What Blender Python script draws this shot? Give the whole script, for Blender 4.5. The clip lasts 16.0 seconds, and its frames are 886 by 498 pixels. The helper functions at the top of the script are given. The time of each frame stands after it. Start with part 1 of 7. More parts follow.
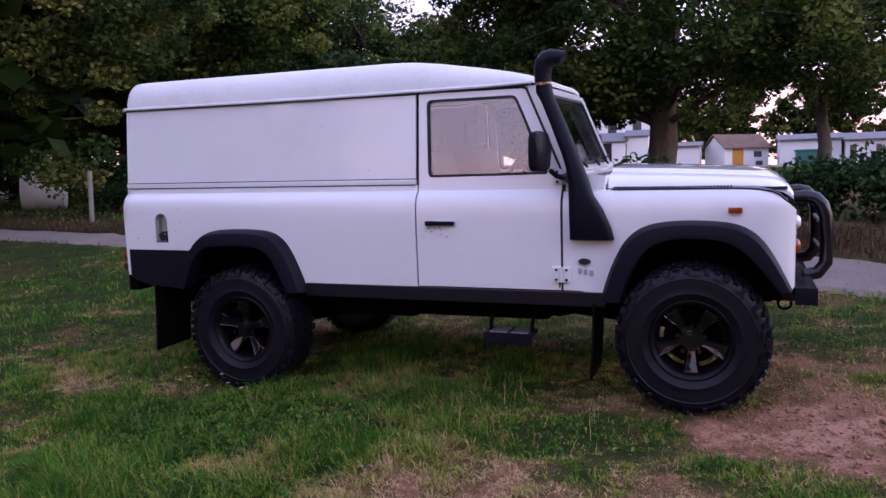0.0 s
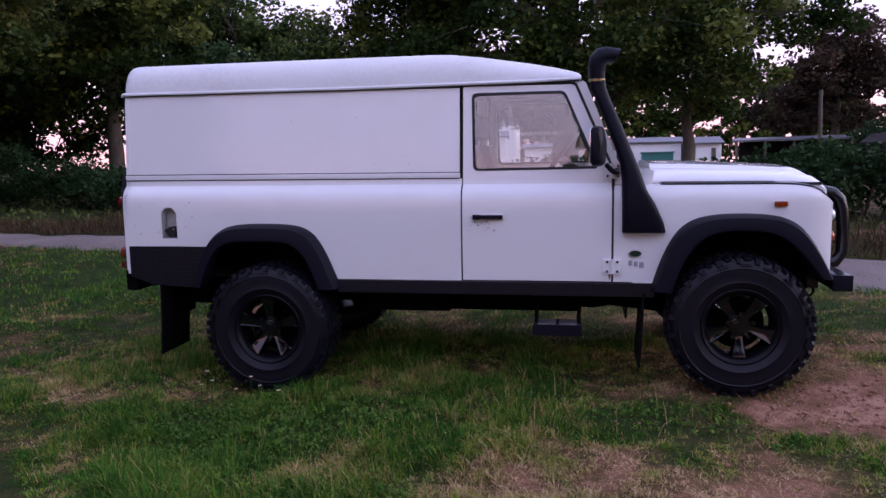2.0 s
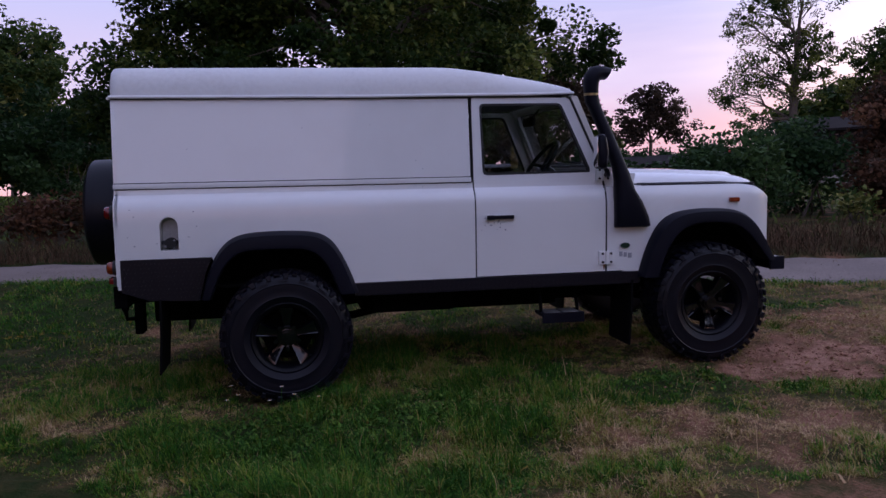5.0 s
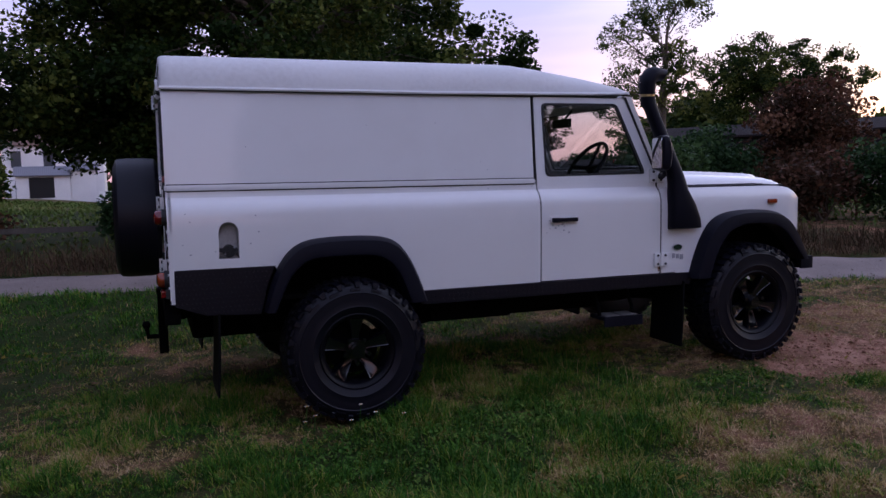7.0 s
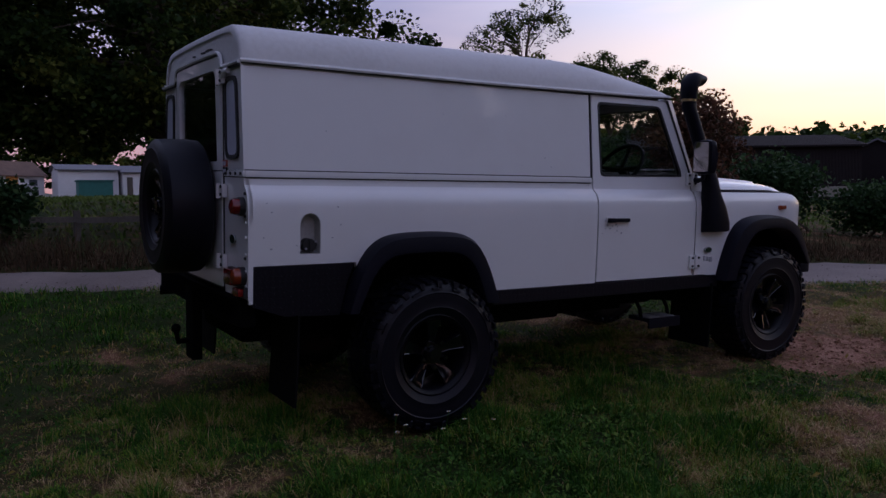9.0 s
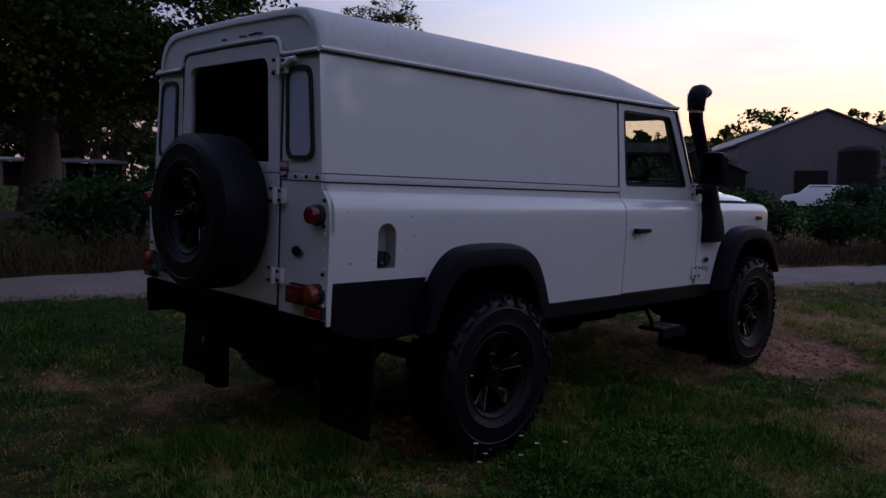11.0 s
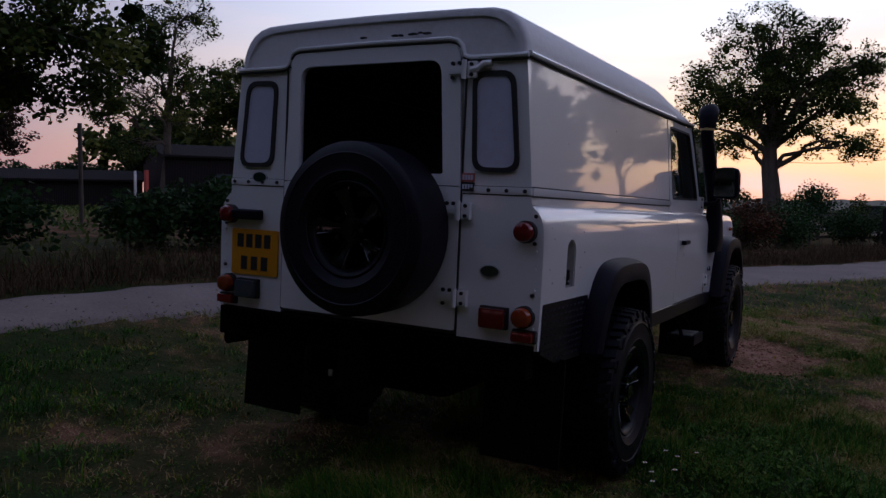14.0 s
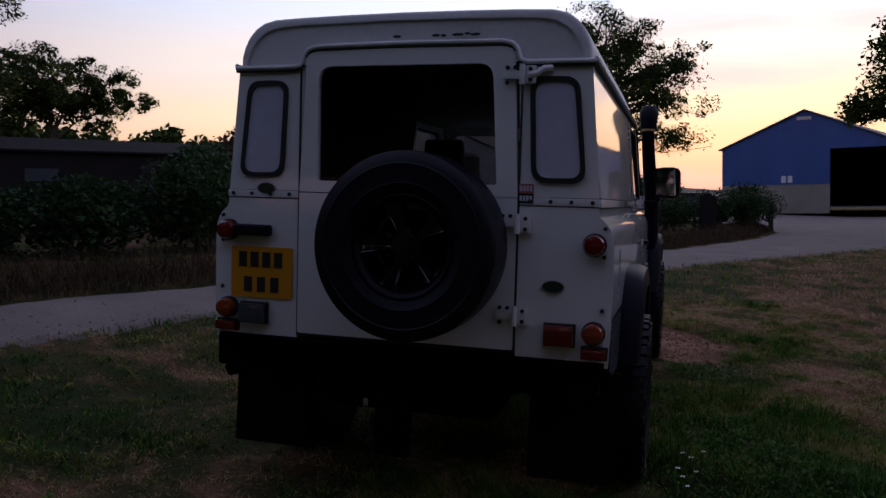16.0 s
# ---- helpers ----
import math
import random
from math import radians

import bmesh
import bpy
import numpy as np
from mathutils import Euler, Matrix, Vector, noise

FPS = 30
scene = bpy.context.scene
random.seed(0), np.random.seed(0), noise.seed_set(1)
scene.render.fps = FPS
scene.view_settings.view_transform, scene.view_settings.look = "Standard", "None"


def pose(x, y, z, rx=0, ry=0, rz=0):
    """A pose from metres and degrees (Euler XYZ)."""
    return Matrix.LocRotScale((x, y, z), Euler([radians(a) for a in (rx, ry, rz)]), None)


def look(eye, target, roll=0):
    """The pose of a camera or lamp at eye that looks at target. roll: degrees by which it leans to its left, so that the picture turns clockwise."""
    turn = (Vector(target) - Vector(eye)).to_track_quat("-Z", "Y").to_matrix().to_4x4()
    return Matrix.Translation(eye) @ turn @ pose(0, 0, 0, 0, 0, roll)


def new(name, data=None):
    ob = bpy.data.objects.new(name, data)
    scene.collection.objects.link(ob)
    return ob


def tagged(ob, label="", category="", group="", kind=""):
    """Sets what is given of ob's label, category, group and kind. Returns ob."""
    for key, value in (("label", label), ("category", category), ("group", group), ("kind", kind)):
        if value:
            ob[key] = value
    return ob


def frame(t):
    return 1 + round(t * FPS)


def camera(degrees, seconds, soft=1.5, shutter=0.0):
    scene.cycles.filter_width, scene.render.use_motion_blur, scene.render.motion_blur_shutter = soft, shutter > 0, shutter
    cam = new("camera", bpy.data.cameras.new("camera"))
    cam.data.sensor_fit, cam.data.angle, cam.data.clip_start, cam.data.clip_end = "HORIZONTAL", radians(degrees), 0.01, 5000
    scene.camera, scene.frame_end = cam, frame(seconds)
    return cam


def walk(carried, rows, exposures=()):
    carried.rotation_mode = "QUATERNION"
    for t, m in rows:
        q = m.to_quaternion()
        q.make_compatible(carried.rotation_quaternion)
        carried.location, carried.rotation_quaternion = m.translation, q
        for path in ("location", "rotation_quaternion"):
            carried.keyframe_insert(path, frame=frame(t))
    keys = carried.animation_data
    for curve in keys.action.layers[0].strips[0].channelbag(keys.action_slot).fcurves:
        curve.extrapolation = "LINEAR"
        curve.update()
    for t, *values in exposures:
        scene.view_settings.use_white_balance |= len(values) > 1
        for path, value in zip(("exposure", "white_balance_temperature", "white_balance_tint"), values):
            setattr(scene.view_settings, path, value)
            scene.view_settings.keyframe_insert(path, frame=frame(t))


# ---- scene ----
cam = camera(58.2, 16.0)
PATH = [
    (0, (3.033, -5.275, 1.244), (2.336, -3.407, 1.089), -1.4),
    (0.5, (2.762, -5.296, 1.219), (2.233, -3.374, 1.056), -1.3),
    (1, (2.496, -5.388, 1.229), (2.019, -3.453, 1.068), -1.1),
    (1.5, (2.172, -5.526, 1.244), (1.754, -3.577, 1.084), -1.0),
    (2, (1.907, -5.55, 1.237), (1.57, -3.585, 1.071), -1.0),
    (2.5, (1.637, -5.594, 1.233), (1.412, -3.613, 1.075), -0.8),
    (3, (1.31, -5.774, 1.236), (1.233, -3.781, 1.091), -1.5),
    (5.5, (-0.182, -5.827, 1.117), (0.231, -3.873, 1.017), -1.8),
    (6, (-0.463, -5.663, 1.151), (0.002, -3.72, 1.066), -1.7),
    (6.5, (-0.801, -5.444, 1.132), (-0.222, -3.532, 1.05), -2.4),
    (7, (-1.066, -5.269, 1.153), (-0.373, -3.396, 1.043), -2.4),
    (7.5, (-1.346, -5.08, 1.15), (-0.518, -3.263, 1.031), -2.0),
    (8, (-1.674, -4.899, 1.141), (-0.781, -3.113, 1.021), -0.9),
    (10.5, (-2.692, -3.741, 1.165), (-1.364, -2.249, 1.049), -0.9),
    (11, (-2.906, -3.504, 1.207), (-1.508, -2.078, 1.087), 0.2),
    (11.5, (-3.152, -3.301, 1.209), (-1.643, -1.993, 1.111), -0.6),
    (12, (-3.336, -3.04, 1.188), (-1.794, -1.77, 1.088), -0.1),
    (12.5, (-3.442, -2.755, 1.211), (-1.852, -1.546, 1.115), 0.3),
    (13, (-3.599, -2.51, 1.225), (-1.939, -1.398, 1.139), 0.3),
    (13.5, (-3.751, -2.295, 1.244), (-2.048, -1.249, 1.161), 0.3),
    (14, (-3.794, -2.022, 1.225), (-2.054, -1.04, 1.132), -0.0),
    (14.5, (-3.884, -1.817, 1.263), (-2.118, -0.884, 1.169), 0.1),
    (15, (-3.995, -1.599, 1.283), (-2.152, -0.829, 1.184), -0.6),
    (15.5, (-4.003, -1.367, 1.293), (-2.129, -0.677, 1.181), -0.7),
    (16, (-3.95, -1.104, 1.322), (-2.038, -0.531, 1.201), -1.0),
]
EXPOSURES = [(0.0, 0.48, 6450, 32), (3.0, 0.02, 6350, 30), (5.5, -0.51, 6250, 24), (7.0, -0.38, 6300, 24), (8.0, -0.87, 6350, 25), (10.5, -1.38, 6150, 20), (12.0, -1.61, 6150, 20), (14.5, -1.56, 6300, 21), (16.0, -1.58, 6350, 21)]
walk(cam, [(t, look(eye, target, roll)) for t, eye, target, roll in PATH], EXPOSURES)

# ---- world and light: dusk, the sun has just set ahead of the truck ----
SUNSET = radians(-4)          # compass of the glow, from +x towards +y
world = bpy.data.worlds.new("dusk")
scene.world = world
world.use_nodes = True


def dusk_sky():
    nt = world.node_tree
    nt.nodes.clear()
    N, L = nt.nodes.new, nt.links.new
    out, bg = N("ShaderNodeOutputWorld"), N("ShaderNodeBackground")
    sky = N("ShaderNodeTexSky")
    sky.sky_type, sky.sun_disc = "NISHITA", False
    sky.sun_elevation, sky.sun_rotation = radians(0.5), radians(90) - SUNSET
    sky.dust_density, sky.ozone_density = 3.0, 2.0
    tc, sep = N("ShaderNodeTexCoord"), N("ShaderNodeSeparateXYZ")
    L(tc.outputs["Generated"], sep.inputs[0])
    # height above the horizon picks a clear-dusk gradient, once towards the glow and once away from it
    def ramp(stops):
        r = N("ShaderNodeValToRGB")
        r.color_ramp.interpolation = "EASE"
        while len(r.color_ramp.elements) < len(stops):
            r.color_ramp.elements.new(0.5)
        for e, (p, c) in zip(r.color_ramp.elements, stops):
            e.position, e.color = p, (*c, 1)
        L(sep.outputs["Z"], r.inputs[0])
        return r
    glow = ramp([(0.0, (1.02, 0.52, 0.36)), (0.03, (1.10, 0.58, 0.33)), (0.07, (1.12, 0.73, 0.40)), (0.11, (1.10, 0.83, 0.52)), (0.17, (0.98, 0.88, 0.74)), (0.24, (0.78, 0.86, 0.93)), (0.34, (0.56, 0.71, 0.93)), (0.60, (0.27, 0.35, 0.49))])
    side = ramp([(0.0, (0.36, 0.19, 0.18)), (0.06, (0.35, 0.22, 0.24)), (0.15, (0.28, 0.25, 0.32)), (0.28, (0.205, 0.225, 0.335)), (0.6, (0.195, 0.235, 0.375)), (1.0, (0.17, 0.205, 0.325))])
    dot = N("ShaderNodeVectorMath"); dot.operation = "DOT_PRODUCT"
    L(tc.outputs["Generated"], dot.inputs[0]); dot.inputs[1].default_value = (math.cos(SUNSET), math.sin(SUNSET), 0)
    mr = N("ShaderNodeMapRange"); mr.interpolation_type = "SMOOTHSTEP"
    L(dot.outputs["Value"], mr.inputs[0]); mr.inputs[1].default_value, mr.inputs[2].default_value = 0.35, 1.0
    mix = N("ShaderNodeMix"); mix.data_type = "RGBA"
    L(mr.outputs[0], mix.inputs[0]); L(side.outputs[0], mix.inputs[6]); L(glow.outputs[0], mix.inputs[7])
    # thin streaks of cloud
    mp, cl = N("ShaderNodeMapping"), N("ShaderNodeTexNoise")
    mp.inputs["Scale"].default_value = (1.2, 1.2, 9.0)
    L(tc.outputs["Generated"], mp.inputs[0]); L(mp.outputs[0], cl.inputs["Vector"])
    cl.inputs["Scale"].default_value, cl.inputs["Detail"].default_value = 2.2, 5
    cr = N("ShaderNodeMapRange"); L(cl.outputs["Fac"], cr.inputs[0])
    cr.inputs[1].default_value, cr.inputs[2].default_value, cr.inputs[3].default_value, cr.inputs[4].default_value = 0.47, 0.66, 0.0, 0.75
    cm = N("ShaderNodeMix"); cm.data_type = "RGBA"; cm.inputs[7].default_value = (0.80, 0.62, 0.58, 1)
    near = N("ShaderNodeMapRange"); L(mr.outputs[0], near.inputs[0]); near.inputs[3].default_value = 0.12
    amount = N("ShaderNodeMath"); amount.operation = "MULTIPLY"; L(cr.outputs[0], amount.inputs[0]); L(near.outputs[0], amount.inputs[1])
    L(amount.outputs[0], cm.inputs[0]); L(mix.outputs[2], cm.inputs[6])
    add = N("ShaderNodeMix"); add.data_type = "RGBA"; add.blend_type = "ADD"; add.inputs[0].default_value = 0.03
    L(cm.outputs[2], add.inputs[6]); L(sky.outputs[0], add.inputs[7])
    L(add.outputs[2], bg.inputs["Color"])
    bg.inputs["Strength"].default_value = 3.6
    L(bg.outputs[0], out.inputs[0])


dusk_sky()

# ---- helpers for building ----
def part(name, bm, material, parent=None, label="", smooth=False):
    """Links a bmesh as one mesh object, under a parent where one is given."""
    me = bpy.data.meshes.new(name)
    bm.normal_update()
    bm.to_mesh(me)
    bm.free()
    if smooth:
        me.polygons.foreach_set("use_smooth", [True] * len(me.polygons))
    me.materials.append(material)
    ob = new(name, me)
    ob.parent = parent
    if label:
        ob["label"] = label
    return ob


def raw(name, verts, faces, material, parent=None, smooth=False):
    """Links numpy arrays of points and equal-sided faces as one mesh object."""
    me = bpy.data.meshes.new(name)
    verts, faces = np.asarray(verts, dtype=np.float32), np.asarray(faces, dtype=np.int32)
    n, k = faces.shape
    me.vertices.add(len(verts)); me.vertices.foreach_set("co", verts.ravel())
    me.loops.add(n * k); me.loops.foreach_set("vertex_index", faces.ravel())
    me.polygons.add(n); me.polygons.foreach_set("loop_start", np.arange(0, n * k, k, dtype=np.int32))
    me.update(calc_edges=True)
    if smooth:
        me.polygons.foreach_set("use_smooth", np.ones(n, dtype=bool))
    me.materials.append(material)
    ob = new(name, me)
    ob.parent = parent
    return ob


def empty(name, m=None, label="", category="", group=""):
    ob = new(name)
    if m is not None:
        ob.matrix_world = m
    return tagged(ob, label, category, group)


def box(bm, x0, x1, y0, y1, z0, z1, bevel=0.0, seg=2):
    r = bmesh.ops.create_cube(bm, size=1)
    vs = r["verts"]
    for v in vs:
        v.co = Vector((x0 + (v.co.x + 0.5) * (x1 - x0), y0 + (v.co.y + 0.5) * (y1 - y0), z0 + (v.co.z + 0.5) * (z1 - z0)))
    if bevel:
        es = list({e for v in vs for e in v.link_edges})
        bmesh.ops.bevel(bm, geom=es, offset=bevel, segments=seg, affect="EDGES", profile=0.7)
    return vs


def smoothstep(a, b, v):
    t = np.clip((v - a) / (b - a), 0, 1)
    return t * t * (3 - 2 * t)


def wave(x, y, s, seed=0.0):
    """A cheap smooth field between about -1 and 1, with a wavelength of about s metres."""
    k = 6.283 / s
    return (np.sin(k * (x + 0.37 * y) + 1.3 * seed) + np.sin(k * (0.83 * y - 0.41 * x) * 1.31 + 2.1 + seed) + np.sin(k * 0.71 * (x * 0.9 + y * 0.8) + 4.2 - seed)) / 3


def speckle(x, y, seed):
    """Smooth value noise between 0 and 1 on a unit lattice."""
    ix, iy = np.floor(x), np.floor(y)
    u, v = x - ix, y - iy
    u, v = u * u * (3 - 2 * u), v * v * (3 - 2 * v)
    def at(a, b):
        q = np.sin(a * 127.1 + b * 311.7 + seed * 74.7) * 43758.5453
        return q - np.floor(q)
    return (at(ix, iy) * (1 - u) + at(ix + 1, iy) * u) * (1 - v) + (at(ix, iy + 1) * (1 - u) + at(ix + 1, iy + 1) * u) * v


def fbm(x, y, size, seed=0, octaves=4):
    """Patchy noise between about 0 and 1, whose largest patches are about size metres across."""
    x, y = np.asarray(x, float), np.asarray(y, float)
    total, amp, k, norm = 0.0, 1.0, 1.0 / size, 0.0
    for o in range(octaves):
        total = total + amp * speckle(x * k * 0.96 + y * k * 0.28 + 9.1 * o, y * k * 0.96 - x * k * 0.28 + 4.7 * o, seed + o)
        norm += amp
        amp, k = amp * 0.55, k * 2.03
    return total / norm


def ground_z(x, y):
    """Height of the meadow: it falls towards the walker and rises behind the track."""
    x, y = np.asarray(x, float), np.asarray(y, float)
    ys = np.clip(y, -14, 25) + 0.35 * np.clip(y - 25, 0, 90)
    xs = 7 * np.tanh(np.maximum(x, 0) / 7)
    return 0.0454 * ys + 0.018 * xs - 0.005 + 0.25 * smoothstep(1.5, 5, y) * (1 - smoothstep(8, 22, x)) + 1.1 * smoothstep(2, -12, x) * smoothstep(18, 70, y)


# edges of the track, from behind the truck to the yard
NEAR = np.array([(-60, 16), (-30, 10), (-16, 7.0), (-9.3, 5.4), (-6.4, 4.75), (-4.6, 4.3), (-2.8, 4.2), (-1.8, 4.1), (-0.6, 3.87), (0.7, 3.62), (1.2, 3.45), (2.6, 3.15), (4.1, 2.5), (4.8, 2.12), (6.0, 1.55), (6.7, 1.24), (8.1, 0.55), (9.3, -0.1), (10.7, -1.0), (11.7, -1.45), (14.8, -3.2), (22, -7.5), (30, -13), (66, -34)], float)
FAR = np.array([(-60, 20), (-30, 13), (-16, 9.0), (-11.5, 7.4), (-8, 6.55), (-6.4, 6.0), (-3.2, 5.9), (-1.9, 5.45), (-0.4, 4.95), (1.9, 4.65), (3.9, 3.95), (5, 3.4), (7.1, 2.78), (8.3, 2.45), (10.6, 1.47), (13.2, 0.55), (15.9, -0.9), (24, -3.5), (30, -4.6), (36, -4.8), (46, 1.0), (66, 6)], float)


def track_edge(x):
    return np.interp(x, NEAR[:, 0], NEAR[:, 1])


def track_width(x):
    return np.interp(x, FAR[:, 0], FAR[:, 1]) - track_edge(x)


def principled(name, colour=(0.8, 0.8, 0.8), rough=0.5, metal=0.0, **more):
    m = bpy.data.materials.new(name)
    m.use_nodes = True
    b = m.node_tree.nodes["Principled BSDF"]
    b.inputs["Base Color"].default_value, b.inputs["Roughness"].default_value, b.inputs["Metallic"].default_value = (*colour, 1), rough, metal
    for k, v in more.items():
        b.inputs[k.replace("_", " ")].default_value = v
    return m


def grained(name, stops, scale=8.0, rough=0.6, fine=60.0, bump=0.1, dist=0.01, metal=0.0, coords="Object", stretch=(1, 1, 1), island=0.0, rough_var=0.1, **more):
    """A surface whose colour runs over stops by coarse and fine noise, with relief."""
    m = principled(name, stops[0][1], rough, metal, **more)
    nt = m.node_tree
    N, L, b = nt.nodes.new, nt.links.new, nt.nodes["Principled BSDF"]
    tc, mp = N("ShaderNodeTexCoord"), N("ShaderNodeMapping")
    mp.inputs["Scale"].default_value = stretch
    if coords == "World":
        g = N("ShaderNodeNewGeometry"); L(g.outputs["Position"], mp.inputs[0])
    else:
        L(tc.outputs[coords], mp.inputs[0])
    n1, n2 = N("ShaderNodeTexNoise"), N("ShaderNodeTexNoise")
    for n, s in ((n1, scale), (n2, fine)):
        n.inputs["Scale"].default_value, n.inputs["Detail"].default_value = s, 4
        L(mp.outputs[0], n.inputs["Vector"])
    mx = N("ShaderNodeMath"); mx.operation = "MULTIPLY_ADD"
    L(n2.outputs["Fac"], mx.inputs[0]); mx.inputs[1].default_value = 0.45
    sc = N("ShaderNodeMath"); sc.operation = "MULTIPLY"; L(n1.outputs["Fac"], sc.inputs[0]); sc.inputs[1].default_value = 0.55
    L(sc.outputs[0], mx.inputs[2])
    val = mx.outputs[0]
    if island:
        g2 = N("ShaderNodeNewGeometry"); a = N("ShaderNodeMath"); a.operation = "MULTIPLY_ADD"
        s2 = N("ShaderNodeMath"); s2.operation = "SUBTRACT"; L(g2.outputs["Random Per Island"], s2.inputs[0]); s2.inputs[1].default_value = 0.5
        L(s2.outputs[0], a.inputs[0]); a.inputs[1].default_value = island; L(val, a.inputs[2]); val = a.outputs[0]
    r = N("ShaderNodeValToRGB")
    while len(r.color_ramp.elements) < len(stops):
        r.color_ramp.elements.new(0.5)
    for e, (p, c) in zip(r.color_ramp.elements, stops):
        e.position, e.color = p, (*c, 1)
    L(val, r.inputs[0]); L(r.outputs[0], b.inputs["Base Color"])
    rr = N("ShaderNodeMapRange"); L(n1.outputs["Fac"], rr.inputs[0]); rr.inputs[3].default_value, rr.inputs[4].default_value = max(0, rough - rough_var), min(1, rough + rough_var)
    L(rr.outputs[0], b.inputs["Roughness"])
    if bump:
        bp = N("ShaderNodeBump"); bp.inputs["Strength"].default_value, bp.inputs["Distance"].default_value = bump, dist
        L(mx.outputs[0], bp.inputs["Height"]); L(bp.outputs[0], b.inputs["Normal"])
    return m


# ---- materials ----
M = {}
def toned(name, stops, rough, noise_scale=0.0, noise_amount=0.0, island=0.0, bump=0.0, dist=0.02, translucent=0.0):
    """Colour from the mesh's own "tone" (0 lush, 1 dry), broken up by noise and from piece to piece."""
    m = principled(name, stops[0][1], rough, Specular_IOR_Level=0.08)
    nt = m.node_tree
    N, L, b = nt.nodes.new, nt.links.new, nt.nodes["Principled BSDF"]
    at = N("ShaderNodeAttribute"); at.attribute_name = "tone"
    val = at.outputs["Fac"]
    def add(v, source, amount):
        q = N("ShaderNodeMath"); q.operation = "SUBTRACT"; L(source, q.inputs[0]); q.inputs[1].default_value = 0.5
        w = N("ShaderNodeMath"); w.operation = "MULTIPLY_ADD"; L(q.outputs[0], w.inputs[0]); w.inputs[1].default_value = amount; L(v, w.inputs[2])
        return w.outputs[0]
    g = N("ShaderNodeNewGeometry")
    if noise_amount:
        n = N("ShaderNodeTexNoise"); n.inputs["Scale"].default_value, n.inputs["Detail"].default_value = noise_scale, 6
        L(g.outputs["Position"], n.inputs["Vector"]); val = add(val, n.outputs["Fac"], noise_amount)
        if bump:
            bp = N("ShaderNodeBump"); bp.inputs["Strength"].default_value, bp.inputs["Distance"].default_value = bump, dist
            fine = N("ShaderNodeTexNoise"); fine.inputs["Scale"].default_value, fine.inputs["Detail"].default_value = noise_scale * 7, 5
            L(g.outputs["Position"], fine.inputs["Vector"]); val = add(val, fine.outputs["Fac"], noise_amount * 0.8)
            both = N("ShaderNodeMath"); both.operation = "MULTIPLY_ADD"; both.inputs[1].default_value = 0.35
            L(fine.outputs["Fac"], both.inputs[0]); L(n.outputs["Fac"], both.inputs[2])
            L(both.outputs[0], bp.inputs["Height"]); L(bp.outputs[0], b.inputs["Normal"])
    if island:
        val = add(val, g.outputs["Random Per Island"], island)
    r = N("ShaderNodeValToRGB")
    while len(r.color_ramp.elements) < len(stops):
        r.color_ramp.elements.new(0.5)
    for e, (p, c) in zip(r.color_ramp.elements, stops):
        e.position, e.color = p, (*c, 1)
    L(val, r.inputs[0]); L(r.outputs[0], b.inputs["Base Color"])
    if translucent:
        out = nt.nodes["Material Output"]
        t, mx = N("ShaderNodeBsdfTranslucent"), N("ShaderNodeMixShader")
        L(r.outputs[0], t.inputs[0]); mx.inputs[0].default_value = translucent
        L(b.outputs[0], mx.inputs[1]); L(t.outputs[0], mx.inputs[2]); L(mx.outputs[0], out.inputs[0])
    return m


M["soil"] = toned("meadow_soil", [(0.0, (0.020, 0.034, 0.008)), (0.38, (0.060, 0.050, 0.018)), (0.66, (0.16, 0.085, 0.045)), (0.9, (0.26, 0.125, 0.080)), (1.0, (0.38, 0.20, 0.135))], 0.95, 9.0, 0.9, bump=1.0, dist=0.04)
M["grass"] = toned("meadow_grass", [(0.0, (0.022, 0.088, 0.012)), (0.20, (0.066, 0.185, 0.018)), (0.38, (0.178, 0.250, 0.025)), (0.56, (0.31, 0.235, 0.075)), (0.8, (0.40, 0.26, 0.13)), (1.0, (0.56, 0.38, 0.21))], 0.65, 1.6, 0.22, island=0.26, translucent=0.10)
M["weed"] = toned("clover_leaves", [(0.0, (0.016, 0.056, 0.008)), (0.5, (0.052, 0.126, 0.019)), (1.0, (0.14, 0.21, 0.038))], 0.7, 1.6, 0.2, island=0.4, translucent=0.10)
M["field"] = toned("field_grass", [(0.0, (0.05, 0.10, 0.02)), (0.5, (0.12, 0.16, 0.04)), (1.0, (0.28, 0.23, 0.12))], 0.7, 0.4, 0.5, island=0.3, translucent=0.2)
M["dry"] = toned("dry_verge", [(0.0, (0.022, 0.030, 0.012)), (0.4, (0.060, 0.038, 0.022)), (1.0, (0.14, 0.088, 0.052))], 0.8, 1.5, 0.5, island=0.5, translucent=0.12)
def leaves(name, a, b, c):
    return toned(name, [(0.0, a), (0.5, b), (1.0, c)], 0.5, 0.7, 0.45, island=0.6, translucent=0.3)


M["leaf_oak"] = leaves("oak_leaves", (0.010, 0.026, 0.006), (0.034, 0.062, 0.012), (0.16, 0.18, 0.038))
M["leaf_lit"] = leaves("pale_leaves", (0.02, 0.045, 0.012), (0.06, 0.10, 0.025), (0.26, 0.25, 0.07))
M["leaf_holly"] = leaves("dark_hedge_leaves", (0.012, 0.035, 0.012), (0.03, 0.065, 0.022), (0.06, 0.11, 0.035))
M["leaf_red"] = leaves("red_brown_leaves", (0.045, 0.03, 0.016), (0.11, 0.05, 0.03), (0.20, 0.10, 0.05))
M["leaf_copper"] = leaves("copper_leaves", (0.020, 0.016, 0.012), (0.048, 0.033, 0.022), (0.09, 0.065, 0.04))
